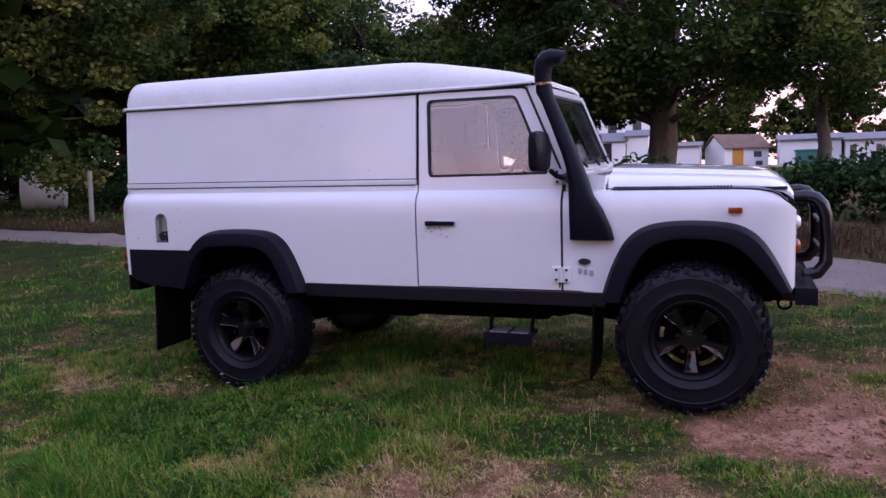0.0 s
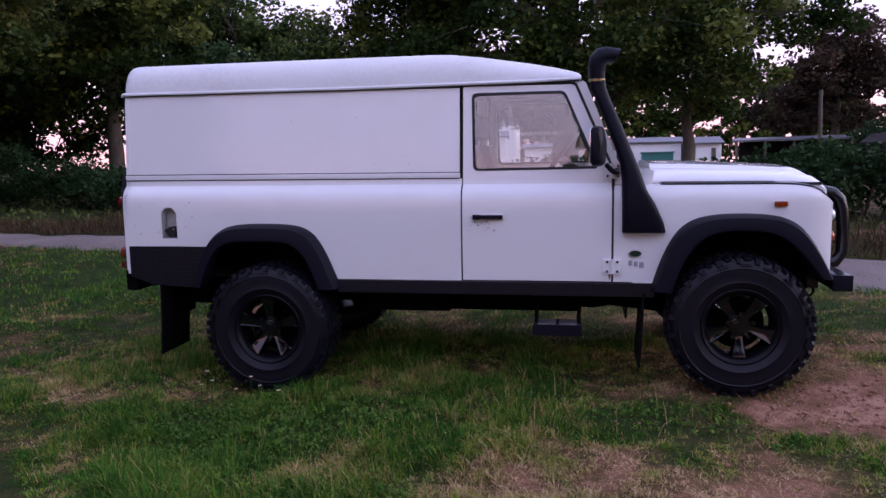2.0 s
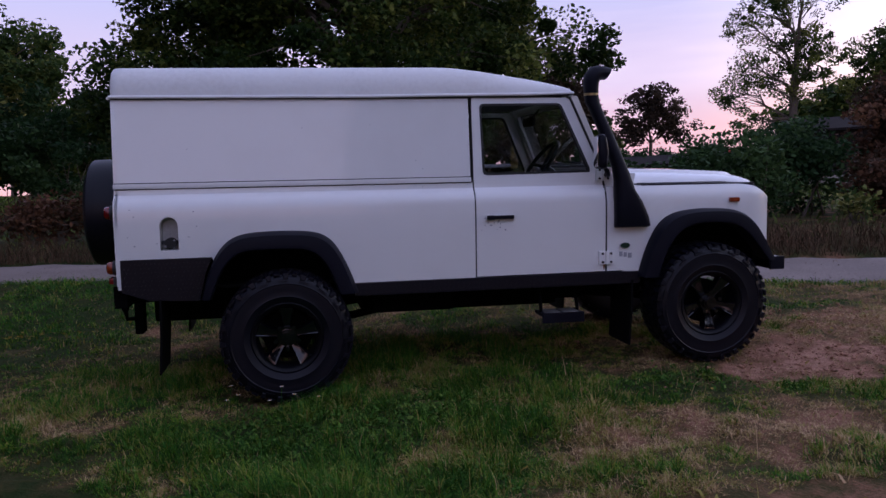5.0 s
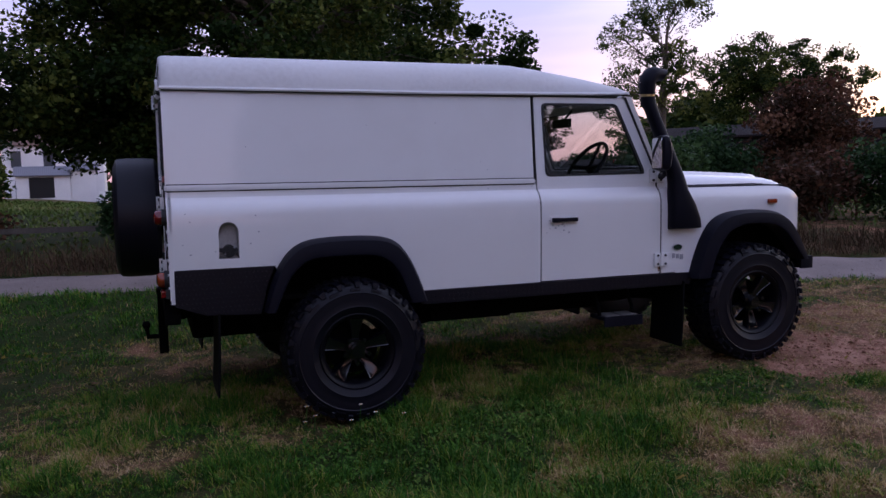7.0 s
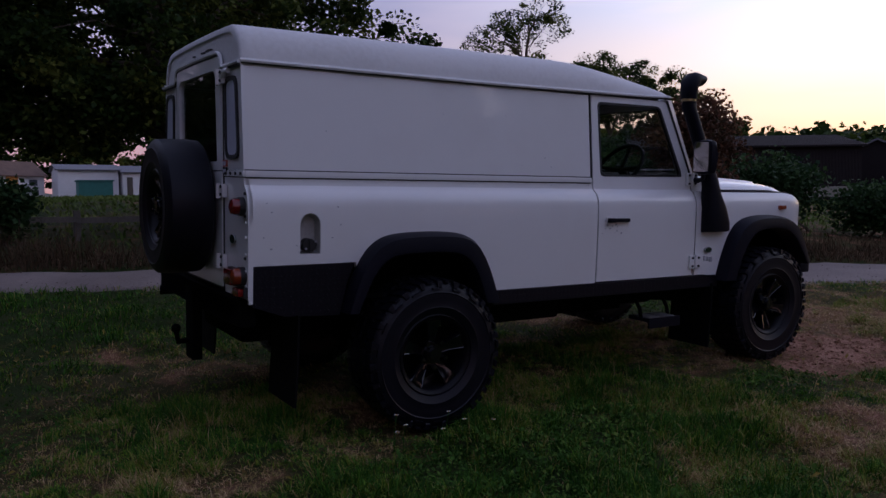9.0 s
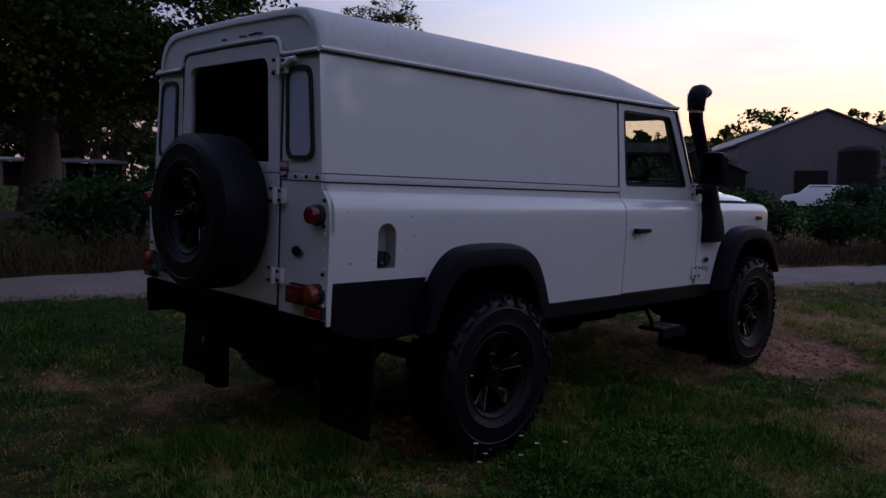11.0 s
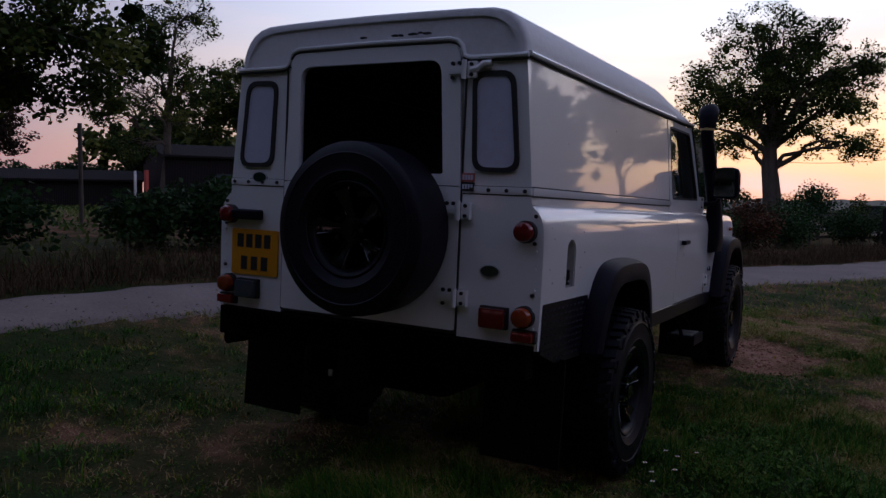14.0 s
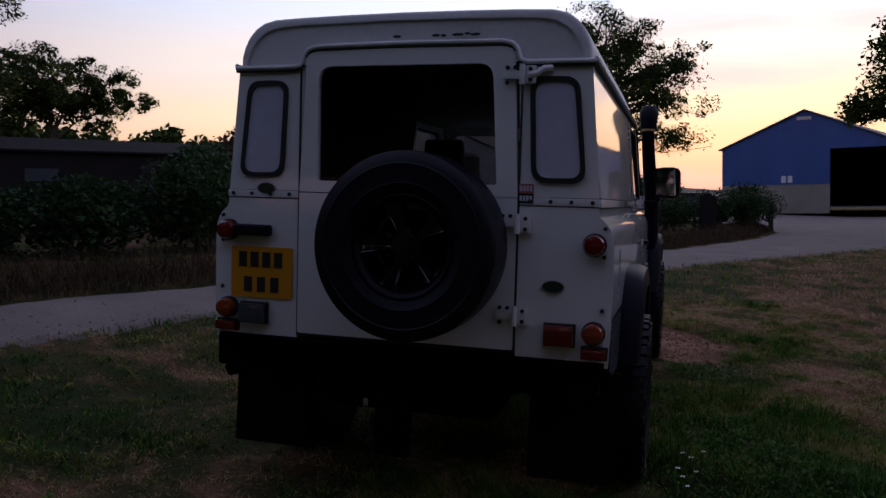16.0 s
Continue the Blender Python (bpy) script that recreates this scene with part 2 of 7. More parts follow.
M["leaf_gold"] = leaves("yellow_leaves", (0.10, 0.09, 0.02), (0.25, 0.18, 0.03), (0.38, 0.26, 0.06))
M["gravel"] = grained("track_gravel", [(0.3, (0.12, 0.088, 0.078)), (0.5, (0.18, 0.140, 0.122)), (0.7, (0.25, 0.20, 0.175))], 1.2, 0.9, 40, 0.6, 0.02, coords="World")
M["bark"] = grained("bark", [(0.3, (0.04, 0.03, 0.022)), (0.6, (0.11, 0.085, 0.065))], 6, 0.9, 30, 0.8, 0.03, stretch=(1, 1, 0.2))
M["white"] = grained("white_truck_paint", [(0.25, (0.74, 0.735, 0.725)), (0.5, (0.775, 0.775, 0.77)), (0.8, (0.79, 0.79, 0.79))], 1.1, 0.36, 5, 0.0, 0.004, rough_var=0.08, Coat_Weight=1.0, Coat_Roughness=0.035)
M["roof_white"] = grained("dull_white_roof_paint", [(0.25, (0.60, 0.59, 0.58)), (0.5, (0.69, 0.685, 0.68)), (0.8, (0.74, 0.74, 0.735))], 2.2, 0.52, 40, 0.15, 0.002, rough_var=0.1, Specular_IOR_Level=0.3)
M["black"] = grained("black_moulded_plastic", [(0.3, (0.0028, 0.0030, 0.0075)), (0.7, (0.006, 0.0064, 0.014))], 5, 0.5, 300, 0.12, 0.002, Specular_IOR_Level=0.15)
M["gloss"] = principled("black_gloss_paint", (0.006, 0.006, 0.009), 0.25, Coat_Weight=0.3, Specular_IOR_Level=0.3)
M["under"] = grained("chassis_black", [(0.3, (0.001, 0.001, 0.001)), (0.7, (0.004, 0.004, 0.004))], 6, 0.9, 60, 0.3, 0.01, Specular_IOR_Level=0.05)
M["flap"] = grained("black_flap_rubber", [(0.3, (0.0015, 0.0015, 0.002)), (0.7, (0.005, 0.005, 0.006))], 6, 0.7, 60, 0.1, 0.004, Specular_IOR_Level=0.10)
M["rubber"] = grained("tyre_rubber", [(0.3, (0.0018, 0.0020, 0.0055)), (0.65, (0.0034, 0.0037, 0.0090)), (0.85, (0.008, 0.008, 0.012))], 7, 0.45, 90, 0.2, 0.003, Specular_IOR_Level=0.26)
M["alloy"] = principled("gloss_black_alloy", (0.002, 0.002, 0.004), 0.16, 0.0, Coat_Weight=0.5, Coat_Roughness=0.05, Specular_IOR_Level=0.4)
M["rim"] = principled("satin_black_rim", (0.003, 0.003, 0.005), 0.4, 0.0, Specular_IOR_Level=0.16)
M["metal"] = grained("dull_metal", [(0.3, (0.35, 0.34, 0.32)), (0.7, (0.55, 0.54, 0.52))], 9, 0.4, 90, 0.1, 0.003, metal=0.9)
M["gold"] = principled("brass_clip", (0.55, 0.42, 0.2), 0.35, 0.8)
M["seal"] = principled("black_rubber_seal", (0.012, 0.012, 0.012), 0.65)
M["blank"] = grained("grey_window_panel", [(0.3, (0.50, 0.52, 0.62)), (0.7, (0.58, 0.60, 0.70))], 3, 0.2, 30, 0.0)
# grey for the filler recess, with the shade inside it painted in
M["recess"] = grained("shaded_recess_grey", [(0.3, (0.30, 0.29, 0.27)), (0.7, (0.48, 0.47, 0.45))], 8, 0.7, 60, 0.1, 0.004)
M["red"] = principled("red_lens", (0.15, 0.005, 0.006), 0.15, Coat_Weight=0.4)
M["orange"] = principled("orange_lens", (0.24, 0.034, 0.008), 0.15, Coat_Weight=0.4)
M["clear"] = principled("lamp_glass", (0.75, 0.78, 0.8), 0.1, 0.3)
M["lampcase"] = principled("dark_lens", (0.05, 0.06, 0.07), 0.15)
M["plate"] = grained("yellow_plate", [(0.3, (0.66, 0.27, 0.006)), (0.7, (0.74, 0.31, 0.008))], 6, 0.35, 60, 0.0)
M["badge"] = principled("dark_green_badge", (0.01, 0.03, 0.02), 0.25)
M["silver"] = principled("silver_edge", (0.45, 0.46, 0.48), 0.35, 0.6)
M["greymark"] = principled("grey_mark", (0.33, 0.33, 0.36), 0.5)
M["stickred"] = principled("red_sticker", (0.42, 0.10, 0.08), 0.5)
M["seat"] = grained("grey_seat_cloth", [(0.3, (0.04, 0.04, 0.045)), (0.7, (0.08, 0.08, 0.085))], 20, 0.9, 200, 0.2, 0.003)
M["trim"] = grained("dark_trim", [(0.3, (0.025, 0.025, 0.028)), (0.7, (0.045, 0.045, 0.05))], 6, 0.7, 90, 0.1, 0.003)


def chequer(name):
    m = principled(name, (0.004, 0.0042, 0.010), 0.3, 0.0, Specular_IOR_Level=0.45)
    nt = m.node_tree
    N, L, b = nt.nodes.new, nt.links.new, nt.nodes["Principled BSDF"]
    tc, mp, w, bp = N("ShaderNodeTexCoord"), N("ShaderNodeMapping"), N("ShaderNodeTexChecker"), N("ShaderNodeBump")
    mp.inputs["Rotation"].default_value = (0, radians(45), 0)
    L(tc.outputs["Object"], mp.inputs[0]); L(mp.outputs[0], w.inputs[0]); w.inputs["Scale"].default_value = 45
    L(w.outputs["Fac"], bp.inputs["Height"]); bp.inputs["Strength"].default_value, bp.inputs["Distance"].default_value = 1.0, 0.006
    L(bp.outputs[0], b.inputs["Normal"])
    return m


M["chequer"] = chequer("black_chequer_plate")


def glass(name, tint=(0.85, 0.9, 0.9), gloss=0.12):
    """A thin pane: mostly see-through, with a sharp mirror coat that grows towards grazing."""
    m = bpy.data.materials.new(name)
    m.use_nodes = True
    nt = m.node_tree
    nt.nodes.clear()
    N, L = nt.nodes.new, nt.links.new
    out, mix, tr, gl, fr = N("ShaderNodeOutputMaterial"), N("ShaderNodeMixShader"), N("ShaderNodeBsdfTransparent"), N("ShaderNodeBsdfGlossy"), N("ShaderNodeLayerWeight")
    tr.inputs[0].default_value, gl.inputs["Roughness"].default_value, fr.inputs[0].default_value = (*tint, 1), 0.02, 0.5
    ad = N("ShaderNodeMath"); ad.operation = "MULTIPLY_ADD"; ad.use_clamp = True
    pw = N("ShaderNodeMath"); pw.operation = "POWER"; L(fr.outputs["Facing"], pw.inputs[0]); pw.inputs[1].default_value = 5.0
    L(pw.outputs[0], ad.inputs[0]); ad.inputs[1].default_value, ad.inputs[2].default_value = 0.9, gloss
    L(ad.outputs[0], mix.inputs[0]); L(tr.outputs[0], mix.inputs[1]); L(gl.outputs[0], mix.inputs[2]); L(mix.outputs[0], out.inputs[0])
    return m


M["glass"] = glass("window_glass", (0.97, 0.985, 0.98), 0.12)
M["tinted"] = glass("tinted_rear_glass", (0.82, 0.84, 0.84), 0.006)


def sheeting(name, colour, axis=0, scale=9.0, rough=0.5):
    """Profiled metal sheet: ribs as relief, streaks and dirt in the colour."""
    m = grained(name, [(0.25, tuple(c * 0.7 for c in colour)), (0.55, colour), (0.85, tuple(min(1, c * 1.2) for c in colour))], 0.8, rough, 14, 0.0, stretch=(1, 1, 0.25))
    nt = m.node_tree
    N, L, b = nt.nodes.new, nt.links.new, nt.nodes["Principled BSDF"]
    tc, w, bp = N("ShaderNodeTexCoord"), N("ShaderNodeTexWave"), N("ShaderNodeBump")
    w.bands_direction = "XYZ"[axis]; w.inputs["Scale"].default_value = scale
    L(tc.outputs["Object"], w.inputs["Vector"]); L(w.outputs["Fac"], bp.inputs["Height"])
    bp.inputs["Strength"].default_value, bp.inputs["Distance"].default_value = 0.6, 0.03
    L(bp.outputs[0], b.inputs["Normal"])
    return m


M["wall_blue"] = sheeting("blue_sheeting", (0.035, 0.095, 0.30), 1, 2.0)
M["roof_grey"] = sheeting("grey_roof_sheeting", (0.10, 0.10, 0.115), 0, 2.0)
M["wall_grey"] = sheeting("grey_wall_sheeting", (0.11, 0.105, 0.11), 1, 2.0)
M["shed_black"] = sheeting("black_shed_boards", (0.022, 0.018, 0.018), 0, 4.0, 0.85)
M["shed_black"].node_tree.nodes["Principled BSDF"].inputs["Specular IOR Level"].default_value = 0.08
M["concrete"] = grained("concrete_wall", [(0.3, (0.20, 0.18, 0.14)), (0.7, (0.32, 0.30, 0.25))], 0.6, 0.9, 8, 0.3, 0.02)
M["render_white"] = grained("white_rendered_wall", [(0.3, (0.62, 0.62, 0.62)), (0.7, (0.78, 0.78, 0.77))], 0.5, 0.85, 12, 0.1, 0.01)
M["tiles"] = grained("brown_roof_tiles", [(0.3, (0.09, 0.055, 0.04)), (0.7, (0.18, 0.11, 0.08))], 2.0, 0.85, 20, 0.4, 0.03)
M["timber"] = grained("weathered_timber", [(0.3, (0.06, 0.05, 0.04)), (0.7, (0.13, 0.11, 0.09))], 5, 0.85, 60, 0.3, 0.01, stretch=(1, 1, 0.3))
# near-black sheet colour that paints the shade inside a doorway
M["dark_hole"] = principled("doorway_shade", (0.012, 0.011, 0.011), 0.9)
M["orange_door"] = grained("orange_door_paint", [(0.3, (0.45, 0.17, 0.02)), (0.7, (0.60, 0.25, 0.03))], 3, 0.6, 30, 0.1, 0.01)
M["teal"] = grained("teal_paint", [(0.3, (0.01, 0.12, 0.10)), (0.7, (0.02, 0.18, 0.15))], 3, 0.5, 30, 0.1, 0.01)
M["silo"] = grained("silo_sheet", [(0.3, (0.13, 0.125, 0.09)), (0.7, (0.20, 0.19, 0.14))], 0.7, 0.6, 8, 0.1, 0.02, stretch=(1, 1, 0.2))
M["petal"] = principled("white_petals", (0.8, 0.8, 0.75), 0.7)
M["rust"] = grained("rust", [(0.3, (0.16, 0.06, 0.025)), (0.7, (0.32, 0.16, 0.08))], 40, 0.9, 200, 0.1, 0.002)
M["redpost"] = principled("red_post_paint", (0.45, 0.05, 0.03), 0.6)
M["hill"] = grained("far_hill", [(0.3, (0.035, 0.045, 0.035)), (0.55, (0.07, 0.08, 0.055)), (0.75, (0.13, 0.125, 0.08))], 0.012, 0.95, 0.06, 0.0, coords="World")

# ---- ground ----
def lines(fine0, fine1, step, far, grow=1.18):
    a = list(np.arange(fine0, fine1 + 1e-6, step))
    s, v = step, fine1
    while v < far:
        s *= grow; v += s; a.append(v)
    s, v = step, fine0
    while v > -far:
        s *= grow; v -= s; a.insert(0, v)
    return np.array(a)


def on_track(x, y, pad=0.0):
    e, w = track_edge(x), track_width(x)
    return (y > e - pad) & (y < e + w + pad)


def blob(x, y, cx, cy, rx, ry, seed=0, rag=0.7):
    """1 inside a ragged oval patch, 0 outside it."""
    d = np.hypot((x - cx) / rx, (y - cy) / ry) + rag * 2.0 * (fbm(x, y, 0.5, seed + 30, 4) - 0.5)
    return smoothstep(1.15, 0.65, d)


def bare(x, y):
    """1 on the worn red earth by the front wheel and on the yard's edge, 0 on turf."""
    a = blob(x, y, 3.42, -1.0, 0.66, 0.46, 4, 1.0) * np.clip(0.35 + 1.15 * fbm(x, y, 0.22, 60, 3), 0, 1)
    b = 0.7 * blob(x, y, 4.6, 0.2, 1.0, 0.35, 9, 1.0)
    return np.maximum(a, b)


def dryness(x, y):
    """0 lush, 1 straw: ragged patches over the meadow, drier towards the front of the truck and the walker's path;
    lower at the rear, partly for shade.
    """
    x, y = np.asarray(x, float), np.asarray(y, float)
    v = 0.335 + 1.0 * (fbm(x, y, 1.5, 2, 5) - 0.5) + 1.25 * (fbm(x, y, 0.36, 8, 3) - 0.5) + 0.7 * (fbm(x, y, 0.14, 9, 2) - 0.5)
    v = v + 0.14 * smoothstep(1.5, 4.5, x) + 0.12 * smoothstep(-1.9, -2.6, y) * smoothstep(-0.6, 0.4, x)
    # lush ground, its tone also lowered towards the rear to put shade into it
    v = v - 0.10 * smoothstep(0.5, 2.0, y) * (x < 3) - 0.22 * smoothstep(0.9, -0.4, x)
    v = v - 0.50 * blob(x, y, 1.95, -1.45, 0.55, 0.30, 1) - 0.30 * blob(x, y, 1.0, -1.55, 0.45, 0.28, 2) - 0.35 * blob(x, y, 0.2, -1.7, 0.75, 0.5, 3)
    v = v + 0.12 * blob(x, y, 1.7, -0.8, 0.6, 0.2, 5) + 0.40 * blob(x, y, -0.95, 1.6, 0.5, 0.28, 6) + 0.35 * blob(x, y, -2.6, 1.2, 0.7, 0.2, 7) + 0.22 * blob(x, y, -0.9, -1.2, 0.4, 0.25, 8)
    v = v + 0.22 * blob(x, y, 1.3, -2.2, 0.7, 0.22, 10) + 0.16 * blob(x, y, 2.7, -2.0, 0.6, 0.2, 11) + 0.3 * blob(x, y, 4.4, -0.4, 0.9, 0.5, 12)
    return np.clip(np.maximum(v, bare(x, y)), 0, 1)


def weedy(x, y):
    """1 where low dark clover and weeds crowd out the grass."""
    w = smoothstep(0.55, 0.70, fbm(x, y, 0.9, 21, 4)) * 0.55
    return np.clip(np.maximum(w, blob(x, y, 0.15, -1.65, 0.95, 0.6, 3, 0.9)) * (1 - bare(x, y)) * smoothstep(0.75, 0.45, dryness(x, y)), 0, 1)


def set_tone(ob, values):
    at = ob.data.attributes.new("tone", "FLOAT", "POINT")
    at.data.foreach_set("value", np.asarray(values, np.float32).ravel())


def relief(x, y):
    hump = 0.07 * (fbm(x, y, 1.1, 40, 2) - 0.5) + 0.10 * (fbm(x, y, 0.30, 41, 3) - 0.5) * (1 - 0.5 * bare(x, y))
    return hump * smoothstep(0.0, 0.5, track_edge(x) - y) - 0.02 * bare(x, y)


def meadow():
    gx, gy = lines(-9, 14, 0.11, 2600), lines(-6, 9, 0.11, 2600)
    X, Y = np.meshgrid(gx, gy, indexing="ij")
    near = (np.abs(X) < 30) & (np.abs(Y) < 30)
    Z = ground_z(X, Y) + np.where(near, relief(X, Y), 0)
    Z = Z - 0.06 * on_track(X, Y, 0.05)
    n, m = X.shape
    i = np.arange(n * m).reshape(n, m)
    f = np.stack([i[:-1, :-1], i[1:, :-1], i[1:, 1:], i[:-1, 1:]], -1).reshape(-1, 4)
    ob = raw("ground", np.stack([X, Y, Z], -1).reshape(-1, 3), f, M["soil"], smooth=True)
    tone = np.where(near, np.maximum(0.78 * dryness(X, Y), bare(X, Y)), 0.40)
    set_tone(ob, tone)
    tagged(ob, "meadow soil under rough green and straw grass", "ground", kind="structure")


def gravel_track():
    xs = np.concatenate([np.arange(-60, -12, 1.0), np.arange(-12, 20, 0.2), np.arange(20, 66, 1.0)])
    us = np.linspace(0, 1, 21)
    X, U = np.meshgrid(xs, us, indexing="ij")
    e0 = 0.10 * wave(X, 0 * X, 1.3, 3) + 0.05 * wave(X, 0 * X, 0.45, 5)
    e1 = 0.10 * wave(X, 0 * X + 7, 1.1, 1) + 0.05 * wave(X, 0 * X, 0.5, 9)
    Y = track_edge(X) + e0 * (1 - U) + e1 * U + U * track_width(X)
    Z = ground_z(X, Y) + 0.010 * wave(X, Y, 0.9, 7) + 0.02 * (1 - np.abs(2 * U - 1)) - 0.015
    Z[:, 0] -= 0.06; Z[:, -1] -= 0.06
    n, m = X.shape
    i = np.arange(n * m).reshape(n, m)
    f = np.stack([i[:-1, :-1], i[1:, :-1], i[1:, 1:], i[:-1, 1:]], -1).reshape(-1, 4)
    ob = raw("road", np.stack([X, Y, Z], -1).reshape(-1, 3), f, M["gravel"], smooth=True)
    tagged(ob, "pale dusty gravel farm track beside the meadow", "track", kind="structure")


rng = np.random.default_rng(7)


def blades(name, x, y, length, width, lean, tone, material, label, turn=None):
    """Two-piece bent blades of grass, all in one mesh; turn is the compass in which each one lies over."""
    n = len(x)
    z = ground_z(x, y) + np.where((np.abs(x) < 30) & (np.abs(y) < 30), relief(x, y), 0) - 0.008
    a = rng.uniform(0, 6.283, n) if turn is None else turn
    b = a + 1.571 + rng.normal(0, 0.7, n)
    dx, dy = np.cos(a), np.sin(a)
    base = np.stack([x, y, z], -1)
    w = np.stack([np.cos(b) * width / 2, np.sin(b) * width / 2, 0 * width], -1)
    l1, l2 = length * 0.5, length * 0.5
    low, high = lean * 0.6, np.minimum(lean * 1.45, 1.75)
    mid = base + np.stack([dx * l1 * np.sin(low), dy * l1 * np.sin(low), l1 * np.cos(low)], -1)
    tip = mid + np.stack([dx * l2 * np.sin(high), dy * l2 * np.sin(high), l2 * np.cos(high)], -1)
    v = np.stack([base - w, base + w, mid + w * 0.85, mid - w * 0.85, tip], 1).reshape(-1, 3)
    f = (np.arange(n)[:, None, None] * 5 + np.array([(0, 1, 2), (0, 2, 3), (3, 2, 4)])).reshape(-1, 3)
    ob = raw(name, v, f, material)
    set_tone(ob, np.repeat(tone, 5))
    tagged(ob, label, "grass", kind="stuff")


def turf():
    def scatter(n, x0, x1, y0, y1):
        return rng.uniform(x0, x1, n), rng.uniform(y0, y1, n)
    def tussocks(name, label, n, m, box4, lo_r, hi_r, wide, tall0, tall1, ok):
        """Tufts whose blades fan out from the middle; taller and thicker where the turf is lush."""
        x, y = scatter(n, *box4)
        d, q = dryness(x, y), bare(x, y)
        lush = np.clip(1.25 * (fbm(x, y, 0.55, 15, 3) - 0.15) - 0.55 * d, 0, 1)
        keep = ok(x, y) & (rng.random(n) > 0.25 * smoothstep(0.5, 0.95, d)) & (rng.random(n) > 1.15 * q) & (rng.random(n) > 0.4 * weedy(x, y)) & (y < track_edge(x) + 0.06 * wave(x, y, 0.4, 2))
        x, y, d, lush = x[keep], y[keep], d[keep], lush[keep]
        n = len(x)
        r = rng.uniform(lo_r, hi_r, n) * (0.8 + 0.7 * lush)
        tall = (tall0 + tall1 * lush ** 1.4) * rng.uniform(0.75, 1.3, n)
        tone = np.clip(d + rng.normal(0, 0.19, n), 0, 1)
        lie = 6.283 * fbm(x, y, 1.6, 33, 2)
        rho, phi = np.sqrt(rng.random((n, m))), rng.uniform(0, 6.283, (n, m))
        X, Y = x[:, None] + r[:, None] * rho * np.cos(phi), y[:, None] + r[:, None] * rho * np.sin(phi)
        a = np.where(rng.random((n, m)) < 0.65, phi, lie[:, None]) + rng.normal(0, 0.6, (n, m))
        lean = np.clip(0.25 + 0.85 * rho + rng.normal(0, 0.28, (n, m)) + 0.35 * d[:, None], 0.05, 1.5)
        L = tall[:, None] * rng.uniform(0.55, 1.35, (n, m))
        T = np.clip(tone[:, None] + rng.normal(0, 0.09, (n, m)) + 0.35 * (rng.random((n, m)) < 0.10), 0, 1)
        W = wide * rng.uniform(0.6, 1.5, (n, m))
        f = (bare(X, Y) < rng.uniform(0.4, 0.95, (n, m))).ravel()
        blades(name, X.ravel()[f], Y.ravel()[f], L.ravel()[f], W.ravel()[f], lean.ravel()[f], T.ravel()[f], M["grass"], label, a.ravel()[f])
    # rough grass that the walk passes closest
    tussocks("grass", "rough tufted meadow grass, green with straw patches", 17500, 20, (-2.2, 6.2, -2.9, 0.3), 0.020, 0.050, 0.0038, 0.024, 0.155, lambda x, y: x + y > -3.0)
    # shorter greener grass behind and beyond the truck
    tussocks("grass", "short green meadow grass behind the van", 15500, 11, (-6.0, 8.5, -1.4, 4.9), 0.045, 0.10, 0.0062, 0.030, 0.080, lambda x, y: ((y > 0.3) | ((x < -2.2) & (x + y > -3.8))) & ((x > -3.4) | (rng.random(len(x)) < 0.6)))
    # clover and low broad-leaved weeds
    x, y = scatter(260000, -2.2, 5.5, -2.9, 1.6)
    keep = (rng.random(len(x)) < 0.42 * weedy(x, y) ** 1.5) & (x + y > -3.0)
    x, y = x[keep], y[keep]
    n = len(x)
    z = ground_z(x, y) + relief(x, y) + 0.008 + 0.055 * rng.random(n) * (0.4 + fbm(x, y, 0.25, 50, 2))
    a, L = rng.uniform(0, 6.283, n), rng.uniform(0.006, 0.014, n)
    u = np.stack([np.cos(a), np.sin(a), rng.normal(0, 0.55, n)], -1) * L[:, None]
    w = np.stack([-np.sin(a), np.cos(a), rng.normal(0, 0.55, n)], -1) * (L * rng.uniform(0.35, 0.7, n))[:, None]
    p = np.stack([x, y, z], -1)
    ob = raw("weeds", np.stack([p - u, p + w, p + u, p - w], 1).reshape(-1, 3), (np.arange(n)[:, None] * 4 + np.arange(4)).reshape(-1, 4), M["weed"])
    set_tone(ob, np.repeat(np.clip(0.45 + 0.5 * (fbm(x, y, 0.3, 52, 2) - 0.5) + rng.normal(0, 0.2, n), 0, 1), 4))
    tagged(ob, "low dark clover and broad-leaved weeds in the grass", "weeds", kind="stuff")
    # thatch of flattened dead stems between them
    x, y = scatter(90000, -2.2, 8, -2.9, 3)
    keep = (rng.random(len(x)) < 0.06 + 0.80 * smoothstep(0.42, 0.75, dryness(x, y))) & (rng.random(len(x)) > 0.62 * bare(x, y)) & (y < track_edge(x)) & (x + y > -3.0)
    x, y = x[keep], y[keep]
    blades("dead_stems", x, y, rng.uniform(0.03, 0.09, len(x)), 0.0018 + 0.0022 * rng.random(len(x)), rng.uniform(0.9, 1.5, len(x)), np.clip(0.60 + 0.4 * rng.random(len(x)), 0, 1), M["grass"], "flattened dead straw-coloured stems")
    # a few taller seed stalks
    x, y = scatter(900, -2, 6, -2.8, 0)
    keep = (bare(x, y) < 0.05) & (fbm(x, y, 1.1, 15, 2) > 0.55)
    x, y = x[keep], y[keep]
    blades("seed_stalks", x, y, rng.uniform(0.10, 0.20, len(x)), np.full(len(x), 0.003), np.clip(rng.normal(0.5, 0.25, len(x)), 0.05, 1.2), np.clip(0.5 + 0.4 * rng.random(len(x)), 0, 1), M["grass"], "thin pale grass stalks gone to seed")
    # wider, sparser turf further out
    x, y = scatter(70000, -16, 30, -9, 9)
